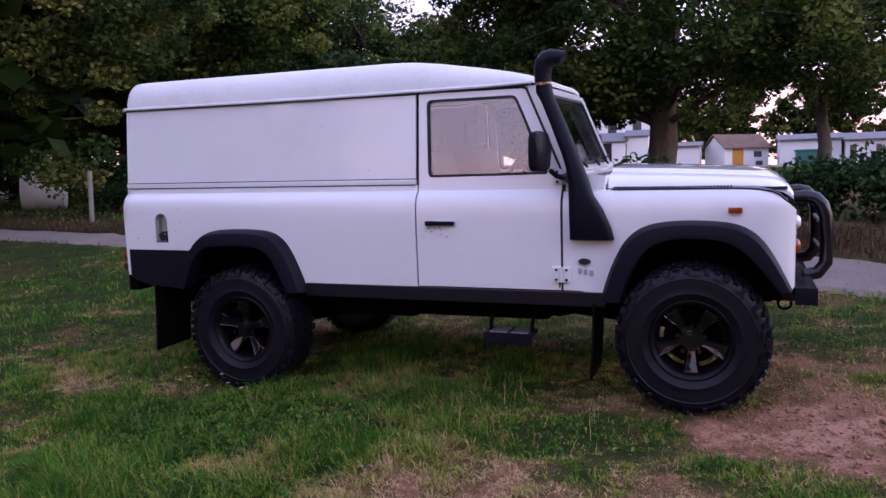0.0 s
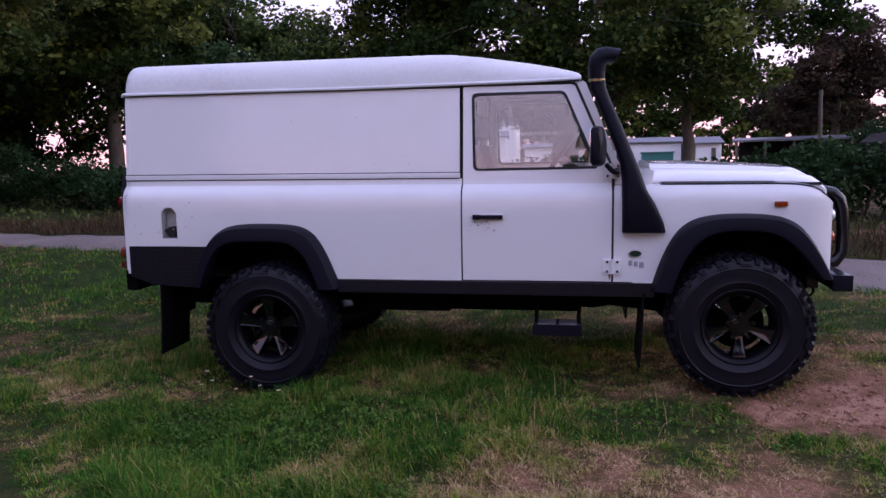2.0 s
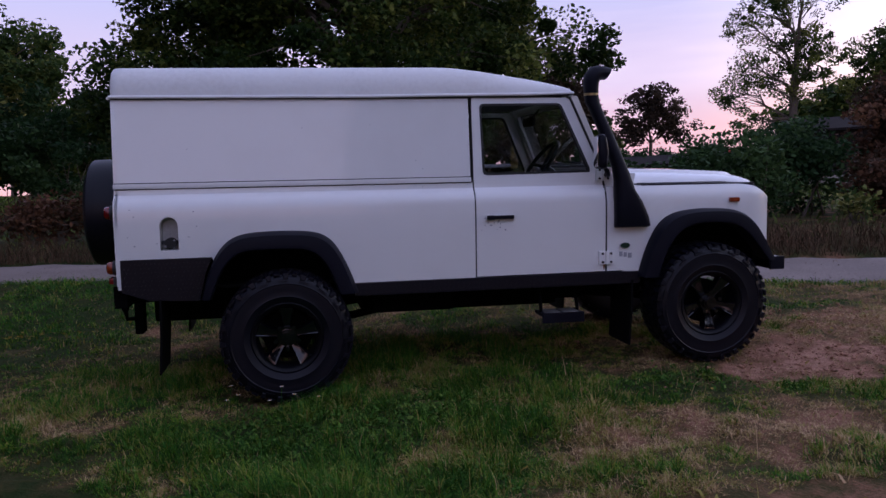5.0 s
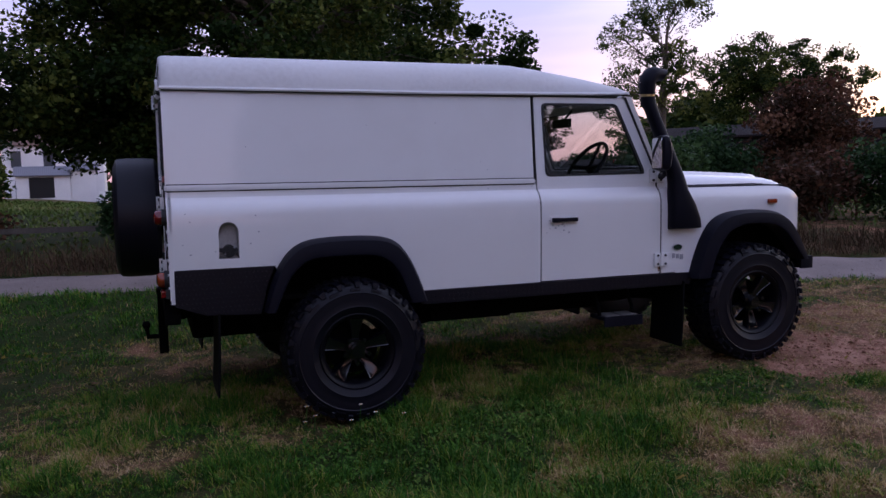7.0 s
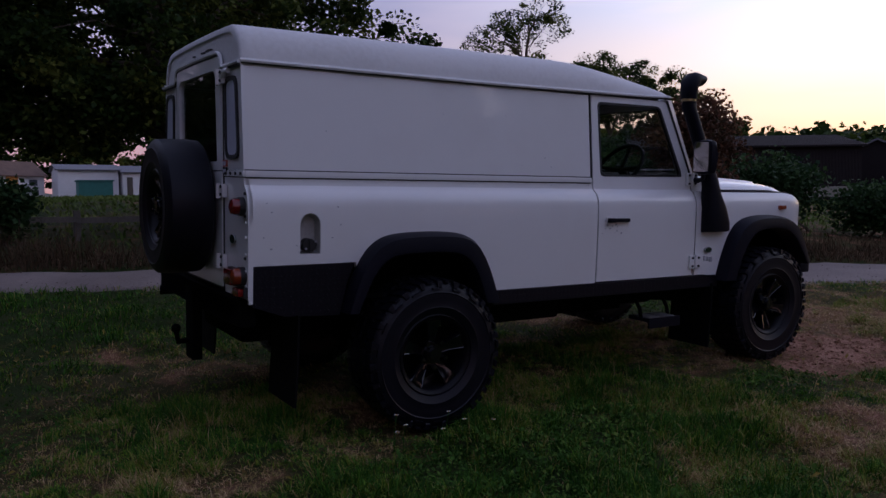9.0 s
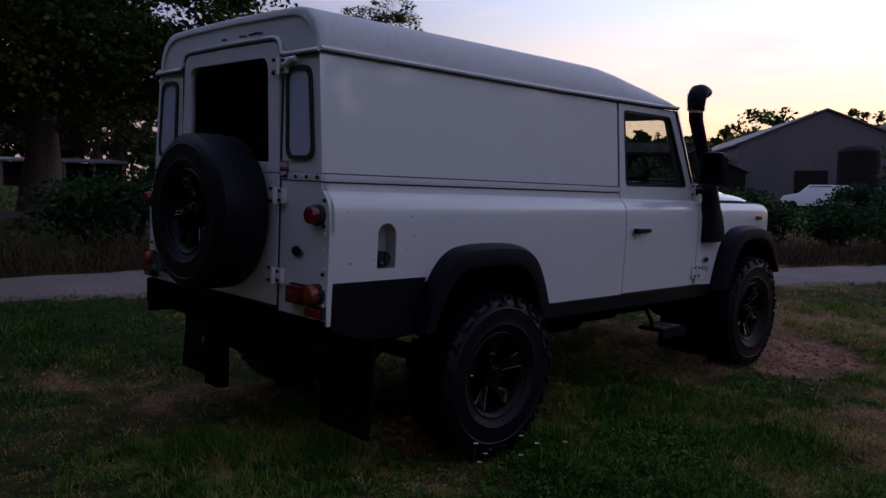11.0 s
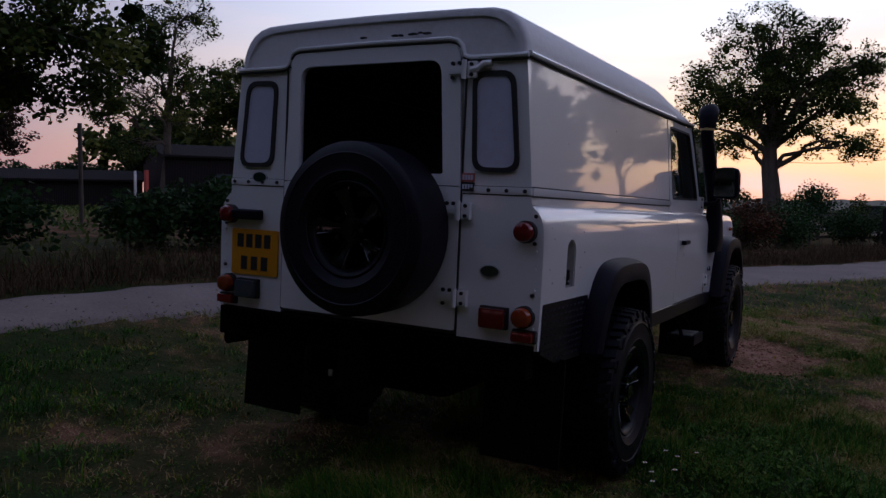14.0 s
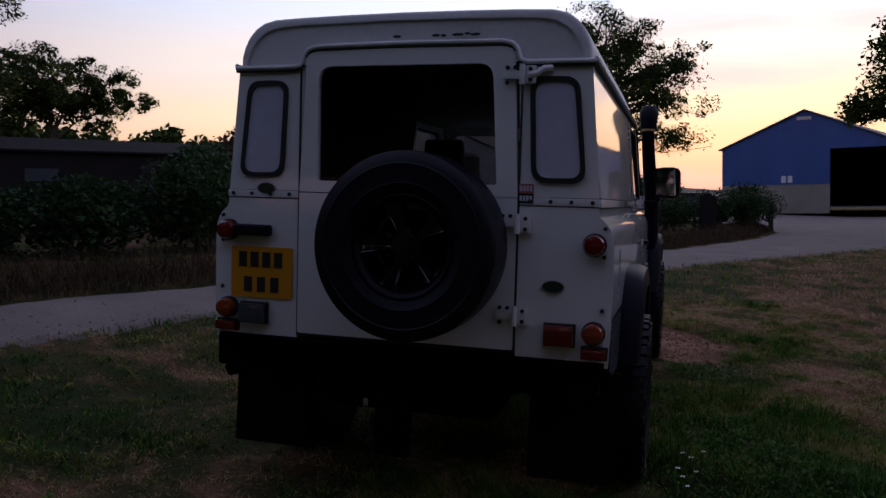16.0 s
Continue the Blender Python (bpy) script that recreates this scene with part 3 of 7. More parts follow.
    keep = ((x < -5.9) | (x > 8.4) | (y < -2.8) | ((x > 6) & (y < 0.4))) & (y < track_edge(x) + 0.05) & ((x > 3) | (rng.random(len(x)) < 0.35))
    x, y = x[keep], y[keep]
    blades("outer_grass", x, y, rng.uniform(0.05, 0.12, len(x)), rng.uniform(0.010, 0.020, len(x)), np.clip(rng.normal(0.95, 0.3, len(x)), 0.1, 1.5), dryness(x, y) * 0.9, M["grass"], "rough meadow grass further out")
    # field behind the track
    x, y = scatter(40000, -26, 36, 4, 52)
    keep = y > track_edge(x) + track_width(x) + 0.4
    x, y = x[keep], y[keep]
    d = np.hypot(x, y + 5)
    blades("field_grass", x, y, rng.uniform(0.06, 0.14, len(x)) * (1 + d / 40), 0.020 + 0.0020 * d, np.clip(rng.normal(0.9, 0.3, len(x)), 0.05, 1.5), np.clip(0.35 + 0.25 * wave(x, y, 9, 2), 0, 1), M["field"], "mown paddock grass behind the track")
    # tall dry growth along the far verge
    x = rng.uniform(-16, 34, 42000)
    y = track_edge(x) + track_width(x) + np.abs(rng.normal(0.15, 0.75, len(x)))
    tall = 0.5 + 0.5 * wave(x, y, 2.1, 4)
    blades("dry_verge", x, y, (0.14 + 0.40 * tall * smoothstep(-9, -4, x) * smoothstep(0.0, 0.7, y - track_edge(x) - track_width(x))) * rng.uniform(0.5, 1.3, len(x)), rng.uniform(0.006, 0.013, len(x)), np.clip(rng.normal(0.7, 0.35, len(x)), 0.05, 1.4), np.clip(0.25 + 0.6 * rng.random(len(x)), 0, 1), M["dry"], "tall brown dry grass along the track")


def litter():
    """Clods and stones on the worn earth, gravel along the track, leaves and daisies in the grass."""
    def stones(name, x, y, size, material, label):
        n = len(x)
        z = ground_z(x, y) + relief(x, y)
        o = np.array([(1, 0, 0), (0, 1, 0), (-1, 0, 0), (0, -1, 0), (0, 0, 0.7), (0, 0, -0.7)])
        v = o[None] * rng.uniform(0.6, 1.3, (n, 6, 1)) * size[:, None, None]
        a = rng.uniform(0, 6.283, n)
        c, s = np.cos(a)[:, None], np.sin(a)[:, None]
        v = np.stack([v[..., 0] * c - v[..., 1] * s, v[..., 0] * s + v[..., 1] * c, v[..., 2]], -1) + np.stack([x, y, z + size * 0.25], -1)[:, None]
        t = np.array([(0, 1, 4), (1, 2, 4), (2, 3, 4), (3, 0, 4), (1, 0, 5), (2, 1, 5), (3, 2, 5), (0, 3, 5)])
        ob = raw(name, v.reshape(-1, 3), (np.arange(n)[:, None, None] * 6 + t).reshape(-1, 3), material)
        set_tone(ob, np.repeat(np.clip(1.05 + rng.normal(0, 0.15, n), 0.6, 1.3), 6))
        tagged(ob, label, "stones", kind="stuff")
    x, y = rng.uniform(1.8, 5.8, 15000), rng.uniform(-2.0, 0.8, 15000)
    keep = rng.random(len(x)) < 0.05 + 0.9 * bare(x, y)
    x, y = x[keep], y[keep]
    stones("clods", x, y, 0.003 + 0.016 * rng.random(len(x)) ** 4, M["soil"], "crumbled red-brown earth and small stones")
    x = rng.uniform(-9, 14, 3500)
    u = np.abs(rng.normal(0, 0.16, len(x)))
    y = np.where(rng.random(len(x)) < 0.6, track_edge(x) + u - 0.05, track_edge(x) + rng.random(len(x)) * track_width(x))
    stones("track_stones", x, y, 0.003 + 0.010 * rng.random(len(x)) ** 3, M["gravel"], "loose grey stones on the gravel track")
    # fallen leaves
    spots = [(-1.6, 1.9, 0.25, 26), (-2.3, 1.7, 0.2, 22), (-3.4, 0.9, 0.5, 18), (0.5, -2.6, 1.8, 14), (-2.0, -1.5, 1.2, 16), (3.0, -0.9, 0.7, 16), (1.0, 2.6, 1.5, 30)]
    c = np.concatenate([np.stack([rng.normal(a, r, k), rng.normal(b, r * 0.6, k)], -1) for a, b, r, k in spots])
    n = len(c)
    z = ground_z(c[:, 0], c[:, 1]) + relief(c[:, 0], c[:, 1]) + 0.03
    a, L = rng.uniform(0, 6.283, n), rng.uniform(0.012, 0.028, n)
    u = np.stack([np.cos(a), np.sin(a), rng.normal(0, 0.4, n)], -1) * L[:, None]
    w = np.stack([-np.sin(a), np.cos(a), rng.normal(0, 0.4, n)], -1) * L[:, None] * 0.55
    p = np.concatenate([c, z[:, None]], 1)
    up = np.array([0, 0, 1.0]) * L[:, None] * 0.25
    v = np.stack([p - u, p - u * 0.1 + w + up, p + u, p - u * 0.1 - w + up, p - u * 0.1], 1).reshape(-1, 3)
    t = np.array([(0, 4, 1), (1, 4, 2), (2, 4, 3), (3, 4, 0)])
    ob = raw("fallen_leaves", v, (np.arange(n)[:, None, None] * 5 + t).reshape(-1, 3), M["leaf_gold"])
    set_tone(ob, np.repeat(rng.uniform(0.2, 0.9, n), 5))
    tagged(ob, "curled yellow-brown fallen leaves in the grass", "leaves", kind="stuff")
    # daisies by the rear wheel
    for x, y, h in ((-0.34, -1.08, 0.17), (-0.30, -1.10, 0.12), (-0.36, -1.12, 0.10), (-0.05, -1.10, 0.15), (0.02, -1.14, 0.11), (0.16, -1.20, 0.10), (-0.12, -1.16, 0.09)):
        root = empty("daisy", None, "small white daisy beside the rear tyre", "flower", "daisies by the rear wheel")
        bm = bmesh.new(); tube(bm, [(0, 0, -0.02), (0.006, -0.004, h * 0.6), (0.012, -0.012, h)], 0.0018, 5)
        done("stem", bm, M["grass"], root)
        bm = bmesh.new()
        for k in range(9):
            t = 2 * math.pi * k / 9
            e = Vector((math.cos(t), math.sin(t), 0.25)); o = Vector((-math.sin(t), math.cos(t), 0)) * 0.0035
            q = Vector((0.012, -0.012, h))
            bm.faces.new([bm.verts.new(p) for p in (q + e * 0.002, q + e * 0.008 + o, q + e * 0.013, q + e * 0.008 - o)])
        done("petals", bm, M["petal"], root, smooth=False)
        bm = bmesh.new(); disc(bm, (0.012, -0.012, h + 0.002), 0.004, 0.004, "Z", 10)
        done("eye", bm, M["plate"], root)
        root.location = (x, y, float(ground_z(x, y)))


meadow()
gravel_track()

# ---- shapes for the truck ----
def rounded(pts, r, n=5):
    """A polygon with rounded corners: n + 1 points a corner. r: one radius, or one for each corner."""
    out, k = [], len(pts)
    rs = r if isinstance(r, (list, tuple)) else [r] * k
    for i in range(k):
        p, a, b = Vector(pts[i]), Vector(pts[i - 1]), Vector(pts[(i + 1) % k])
        u, v = (a - p).normalized(), (b - p).normalized()
        d = min(rs[i], (a - p).length / 2.1, (b - p).length / 2.1)
        p0, p1 = p + u * d, p + v * d
        for j in range(n + 1):
            t = j / n
            out.append(tuple(p0 * (1 - t) ** 2 + p * 2 * t * (1 - t) + p1 * t * t))
    return out


def loft(bm, rings, cap=True, closed=True):
    """Joins rings of points, each with as many points, into one skin."""
    vs = [[bm.verts.new(p) for p in r] for r in rings]
    n = len(rings[0])
    for a, b in zip(vs, vs[1:]):
        for i in range(n if closed else n - 1):
            j = (i + 1) % n
            bm.faces.new((a[i], a[j], b[j], b[i]))
    if cap:
        bm.faces.new(vs[0][::-1]); bm.faces.new(vs[-1])


def slab(bm, pts, f, thick):
    """A flat outline, mapped by f into space and given thickness along the vector thick."""
    t = Vector(thick)
    a = [Vector(f(*p)) for p in pts]
    loft(bm, [a, [p + t for p in a]])


def ring(bm, outer, inner, f, thick):
    """A frame between two outlines with the same number of points."""
    t = Vector(thick)
    o, i = [Vector(f(*p)) for p in outer], [Vector(f(*p)) for p in inner]
    loops = [[bm.verts.new(p) for p in q] for q in (o, i, [p + t for p in i], [p + t for p in o])]
    n = len(outer)
    for a, b in zip(loops, loops[1:] + loops[:1]):
        for k in range(n):
            bm.faces.new((a[k], a[(k + 1) % n], b[(k + 1) % n], b[k]))


def tube(bm, pts, r, seg=10, closed=False):
    """A round bar along points; r may be one radius or one for each point."""
    pts = [Vector(p) for p in pts]
    rs = r if isinstance(r, (list, tuple)) else [r] * len(pts)
    rings, up = [], None
    for i, p in enumerate(pts):
        a = pts[i - 1] if (i or closed) else p
        b = pts[(i + 1) % len(pts)] if (i < len(pts) - 1 or closed) else p
        d = (b - a).normalized()
        if up is None:
            up = d.orthogonal().normalized()
        up = (up - d * up.dot(d)).normalized()
        w = d.cross(up)
        rings.append([p + rs[i] * (math.cos(q) * up + math.sin(q) * w) for q in (2 * math.pi * k / seg for k in range(seg))])
    loft(bm, rings + (rings[:1] if closed else []), cap=not closed)
    if closed:
        bmesh.ops.remove_doubles(bm, verts=bm.verts, dist=1e-5)


def disc(bm, c, r, depth, axis="Y", seg=24, r2=None):
    turn = {"X": Matrix.Rotation(radians(90), 4, "Y"), "Y": Matrix.Rotation(radians(90), 4, "X"), "Z": Matrix()}[axis]
    bmesh.ops.create_cone(bm, cap_ends=True, segments=seg, radius1=r, radius2=r if r2 is None else r2, depth=depth, matrix=Matrix.Translation(c) @ turn)


def done(name, bm, material, parent, label="", smooth=True, angle=35):
    """Finishes a closed skin: even normals, soft shading with crisp edges."""
    bmesh.ops.recalc_face_normals(bm, faces=bm.faces)
    for f in bm.faces:
        f.smooth = smooth
    for e in bm.edges:
        if len(e.link_faces) == 2 and e.calc_face_angle(0) > radians(angle):
            e.smooth = False
    return part(name, bm, material, parent, label)


SIDE_Z = [0.60, 0.70, 0.80, 0.90, 1.00, 1.10, 1.17, 1.205, 1.23, 1.25, 1.265, 1.275, 1.29, 1.310]
SIDE_Y = [0.826, 0.829, 0.832, 0.834, 0.836, 0.836, 0.834, 0.829, 0.82, 0.806, 0.79, 0.779, 0.776, 0.775]


def side_y(z):
    """Half width of the body at a height."""
    if z > 1.310:
        return 0.775 - (z - 1.310) * 0.048 / 0.54
    return float(np.interp(z, SIDE_Z, SIDE_Y))


def skin(bm, xs, lo, hi, s, zs=SIDE_Z, th=0.02, out=0.0):
    """A body-side panel from lo(x) to hi(x), as thick as th."""
    rows = []
    for x in xs:
        a, b = lo(x), hi(x)
        q = [min(max(z, a), b) for z in zs]
        rows.append([(x, s * (side_y(z) + out), z) for z in q] + [(x, s * (side_y(z) + out - th), z) for z in q[::-1]])
    loft(bm, rows)
    bmesh.ops.dissolve_degenerate(bm, edges=bm.edges, dist=1e-5)


REAR_ARCH = [(-0.50, 0.645), (-0.455, 0.80), (-0.40, 0.92), (-0.33, 0.995), (-0.25, 1.03), (-0.12, 1.042), (0.06, 1.042), (0.20, 1.03), (0.285, 0.985), (0.345, 0.90), (0.40, 0.78), (0.448, 0.645)]
REAR_IN = [(-0.44, 0.645), (-0.395, 0.76), (-0.345, 0.85), (-0.285, 0.905), (-0.22, 0.927), (-0.11, 0.932), (0.03, 0.932), (0.13, 0.925), (0.20, 0.89), (0.25, 0.83), (0.29, 0.74), (0.325, 0.645)]
FRONT_ARCH = [(2.305, 0.66), (2.345, 0.80), (2.40, 0.93), (2.46, 1.02), (2.54, 1.075), (2.66, 1.10), (2.80, 1.105), (2.93, 1.10), (3.04, 1.08), (3.13, 1.02), (3.205, 0.91), (3.285, 0.745)]
FRONT_IN = [(2.43, 0.66), (2.455, 0.76), (2.50, 0.86), (2.55, 0.93), (2.61, 0.98), (2.70, 1.005), (2.80, 1.01), (2.90, 1.005), (2.98, 0.985), (3.06, 0.93), (3.13, 0.85), (3.215, 0.745)]


def soften(path):
    """Cuts the corners of a path twice, keeping its ends."""
    for k in range(2):
        q = [path[0]]
        for a, b in zip(path, path[1:]):
            q += [(a[0] * 0.75 + b[0] * 0.25, a[1] * 0.75 + b[1] * 0.25), (a[0] * 0.25 + b[0] * 0.75, a[1] * 0.25 + b[1] * 0.75)]
        path = q + [path[-1]]
    return path


def arch_lo(path, base):
    path = soften(path)
    xs, zs = [p[0] for p in path], [p[1] - 0.012 for p in path]
    return lambda x: float(np.interp(x, xs, zs)) if xs[0] < x < xs[-1] else base


def flare(truck, s, outer, inner):
    bm = bmesh.new()
    rings = []
    for (xo, zo), (xi, zi) in zip(soften(outer), soften(inner)):
        def at(k, y):
            return (xo + (xi - xo) * k, s * y, zo + (zi - zo) * k)
        b = side_y(min(zo, 1.16))
        rings.append([at(0, b - 0.01), at(0.0, b + 0.012), at(0.06, b + 0.05), at(0.2, b + 0.083), at(0.75, b + 0.096), at(0.92, b + 0.094), at(1.0, b + 0.075), at(1.0, b - 0.03), at(0.9, b - 0.03), at(0.5, b - 0.012)])
    loft(bm, rings)
    done("wheel_arch", bm, M["black"], truck, "black moulded plastic wheel arch flare", angle=50)


def wheel_meshes():
    """Tyre, tread blocks, rim and hub of one wheel, about its own centre, outer face towards -y."""
    R, W = 0.405, 0.28
    prof = [(0.212, -0.105), (0.222, -0.122), (0.25, -0.134), (0.257, -0.138), (0.263, -0.1355), (0.30, -0.140), (0.330, -0.1385), (0.335, -0.142), (0.340, -0.1385), (0.345, -0.137), (0.372, -0.127), (0.387, -0.112), (0.391, -0.06), (0.392, 0.0), (0.391, 0.06), (0.387, 0.112), (0.372, 0.127), (0.30, 0.14), (0.22, 0.122), (0.205, 0.105)]
    bm = bmesh.new()
    n = 72
    rings = [[(r * math.cos(a), y, r * math.sin(a)) for r, y in prof] for a in (2 * math.pi * k / n for k in range(n))]
    loft(bm, rings + rings[:1], cap=False, closed=False)
    bmesh.ops.remove_doubles(bm, verts=bm.verts, dist=1e-5)
    tyre = done("tyre", bm, M["rubber"], None)
    bm = bmesh.new()
    # sidewall ribs and raised dashes
    for k in range(18):
        a0 = 2 * math.pi * (k + 0.15) / 18
        q = [[(r * math.cos(a), y, r * math.sin(a)) for r, y in ((0.351, -0.134), (0.351, -0.1445), (0.362, -0.142), (0.362, -0.130))] for a in (a0, a0 + 0.08, a0 + 0.16)]
        loft(bm, q)
    # chunky tread: shoulder lugs that wrap the sidewall, and staggered centre blocks
    for row, (y0, y1, off) in enumerate(((-0.132, -0.078, 0.0), (-0.068, -0.008, 0.5), (0.008, 0.068, 0.0), (0.078, 0.132, 0.5))):
        m = 46 if row in (0, 3) else 42
        for k in range(m):
            a = 2 * math.pi * (k + off) / m
            da = 2 * math.pi / m * (0.30 + 0.05 * (k % 3))
            sk = 0.025 * (1 if row < 2 else -1)
            top, low = 0.4045, 0.386
            ed = 0.397 if row in (0, 3) else top
            ya, yb = (y0, y1) if row < 2 else (y0, y1)
            def pt(r, ang, y):
                return (r * math.cos(ang), y, r * math.sin(ang))
            c = [pt(low, a - da, ya), pt(low, a + da, ya), pt(low, a + da + sk, yb), pt(low, a - da + sk, yb)]
            ra, rb = (ed, top) if row < 2 else (top, ed)
            d = [pt(ra, a - da * .86, ya), pt(ra, a + da * .86, ya), pt(rb, a + da * .86 + sk, yb), pt(rb, a - da * .86 + sk, yb)]
            loft(bm, [c, d])
            if row in (0, 3):
                e = -1 if row == 0 else 1
                c2 = [pt(0.360, a - da * .7, e * 0.134), pt(0.360, a + da * .7, e * 0.134), pt(0.393, a + da * .9, e * 0.120), pt(0.393, a - da * .9, e * 0.120)]
                d2 = [pt(0.366, a - da * .6, e * 0.139), pt(0.366, a + da * .6, e * 0.139), pt(0.397, a + da * .8, e * 0.134), pt(0.397, a - da * .8, e * 0.134)]
                if k % 2 == 0:
                    loft(bm, [c2, d2])
    tread = done("tread", bm, M["rubber"], None, smooth=False)
    bm = bmesh.new()
    prof = [(0.20, 0.11), (0.214, 0.11), (0.205, 0.05), (0.186, 0.0), (0.188, -0.06), (0.203, -0.098), (0.219, -0.104), (0.221, -0.115), (0.212, -0.121), (0.199, -0.115), (0.188, -0.098), (0.176, -0.06), (0.172, 0.0), (0.19, 0.08)]
    n = 60
    rings = [[(r * math.cos(a), y, r * math.sin(a)) for r, y in prof] for a in (2 * math.pi * k / n for k in range(n))]
    loft(bm, rings + rings[:1], cap=False)
    bmesh.ops.remove_doubles(bm, verts=bm.verts, dist=1e-5)
    rim = done("rim", bm, M["rim"], None, "satin black alloy rim")
    spokes = []
    for k in range(5):
        a = radians(-90 + 72 * k)
        u, v = Vector((math.cos(a), 0, math.sin(a))), Vector((-math.sin(a), 0, math.cos(a)))
        bm = bmesh.new()
        secs = []
        for r, w, y, d in ((0.045, 0.026, -0.066, 0.05), (0.075, 0.025, -0.069, 0.05), (0.105, 0.029, -0.076, 0.05), (0.14, 0.036, -0.088, 0.05), (0.165, 0.042, -0.098, 0.05), (0.182, 0.047, -0.100, 0.045), (0.196, 0.058, -0.088, 0.03)):
            p = u * r
            secs.append([p + v * (w * q) + Vector((0, y + dy, 0)) for q, dy in ((-1.1, d), (-1.08, 0.016), (-0.94, 0.0), (-0.84, -0.005), (-0.74, -0.002), (0, 0.002), (0.74, -0.002), (0.84, -0.005), (0.94, 0.0), (1.08, 0.016), (1.1, d))])
        loft(bm, secs)
        spokes.append(done("spoke", bm, M["alloy"], None, angle=25))
    bm = bmesh.new()
    for r, y0, y1 in ((0.060, -0.080, 0.0), (0.045, -0.104, -0.075), (0.034, -0.116, -0.10)):
        disc(bm, (0, (y0 + y1) / 2, 0), r, y1 - y0, "Y", 24)
    for k in range(5):
        a = radians(-90 + 36 + 72 * k)
        disc(bm, (0.072 * math.cos(a), -0.085, 0.072 * math.sin(a)), 0.014, 0.05, "Y", 6)
    hub = done("hub", bm, M["alloy"], None)
    bm = bmesh.new()
    disc(bm, (0, 0.02, 0), 0.15, 0.02, "Y", 32); disc(bm, (0, 0.06, 0), 0.06, 0.1, "Y", 16)
    brake = done("brake_disc", bm, M["under"], None)
    return [tyre, tread, rim, hub, brake, *spokes]


def wheels(truck, meshes):
    def add(name, m):
        w = new(name); w.parent = truck; w.matrix_local = m
        for o in meshes:
            if name == "spare_wheel" and o.name.startswith("tread"):
                continue
            c = new(o.name.split(".")[0], o.data)
            c.parent = w
            if name == "spare_wheel" and o.name.startswith("tyre"):
                c.matrix_local = Matrix.Diagonal((1.012, 1.0, 1.012, 1))
            if "label" in o:
                c["label"] = o["label"]
        w["label"] = "black spare wheel with a smooth worn tyre on the back door" if name == "spare_wheel" else "black five-spoke alloy wheel with chunky mud tyre"
    for x, z in ((0, 0.395), (2.794, 0.473)):
        add("wheel", pose(x, -0.812, z, 0, 0 if x else 36, 0))
        add("wheel", pose(x, 0.812, z, 0, 20, 180))
    add("spare_wheel", pose(-1.125, -0.093, 1.15, 0, 20, -90) @ Matrix.Diagonal((0.895, 0.9, 0.895, 1)))
    for o in meshes:
        bpy.data.objects.remove(o)


def bolt(parent, c, axis):
    bm = bmesh.new()
    disc(bm, c, 0.008, 0.010, axis, 8)
    done("bolt", bm, M["seal"], parent)


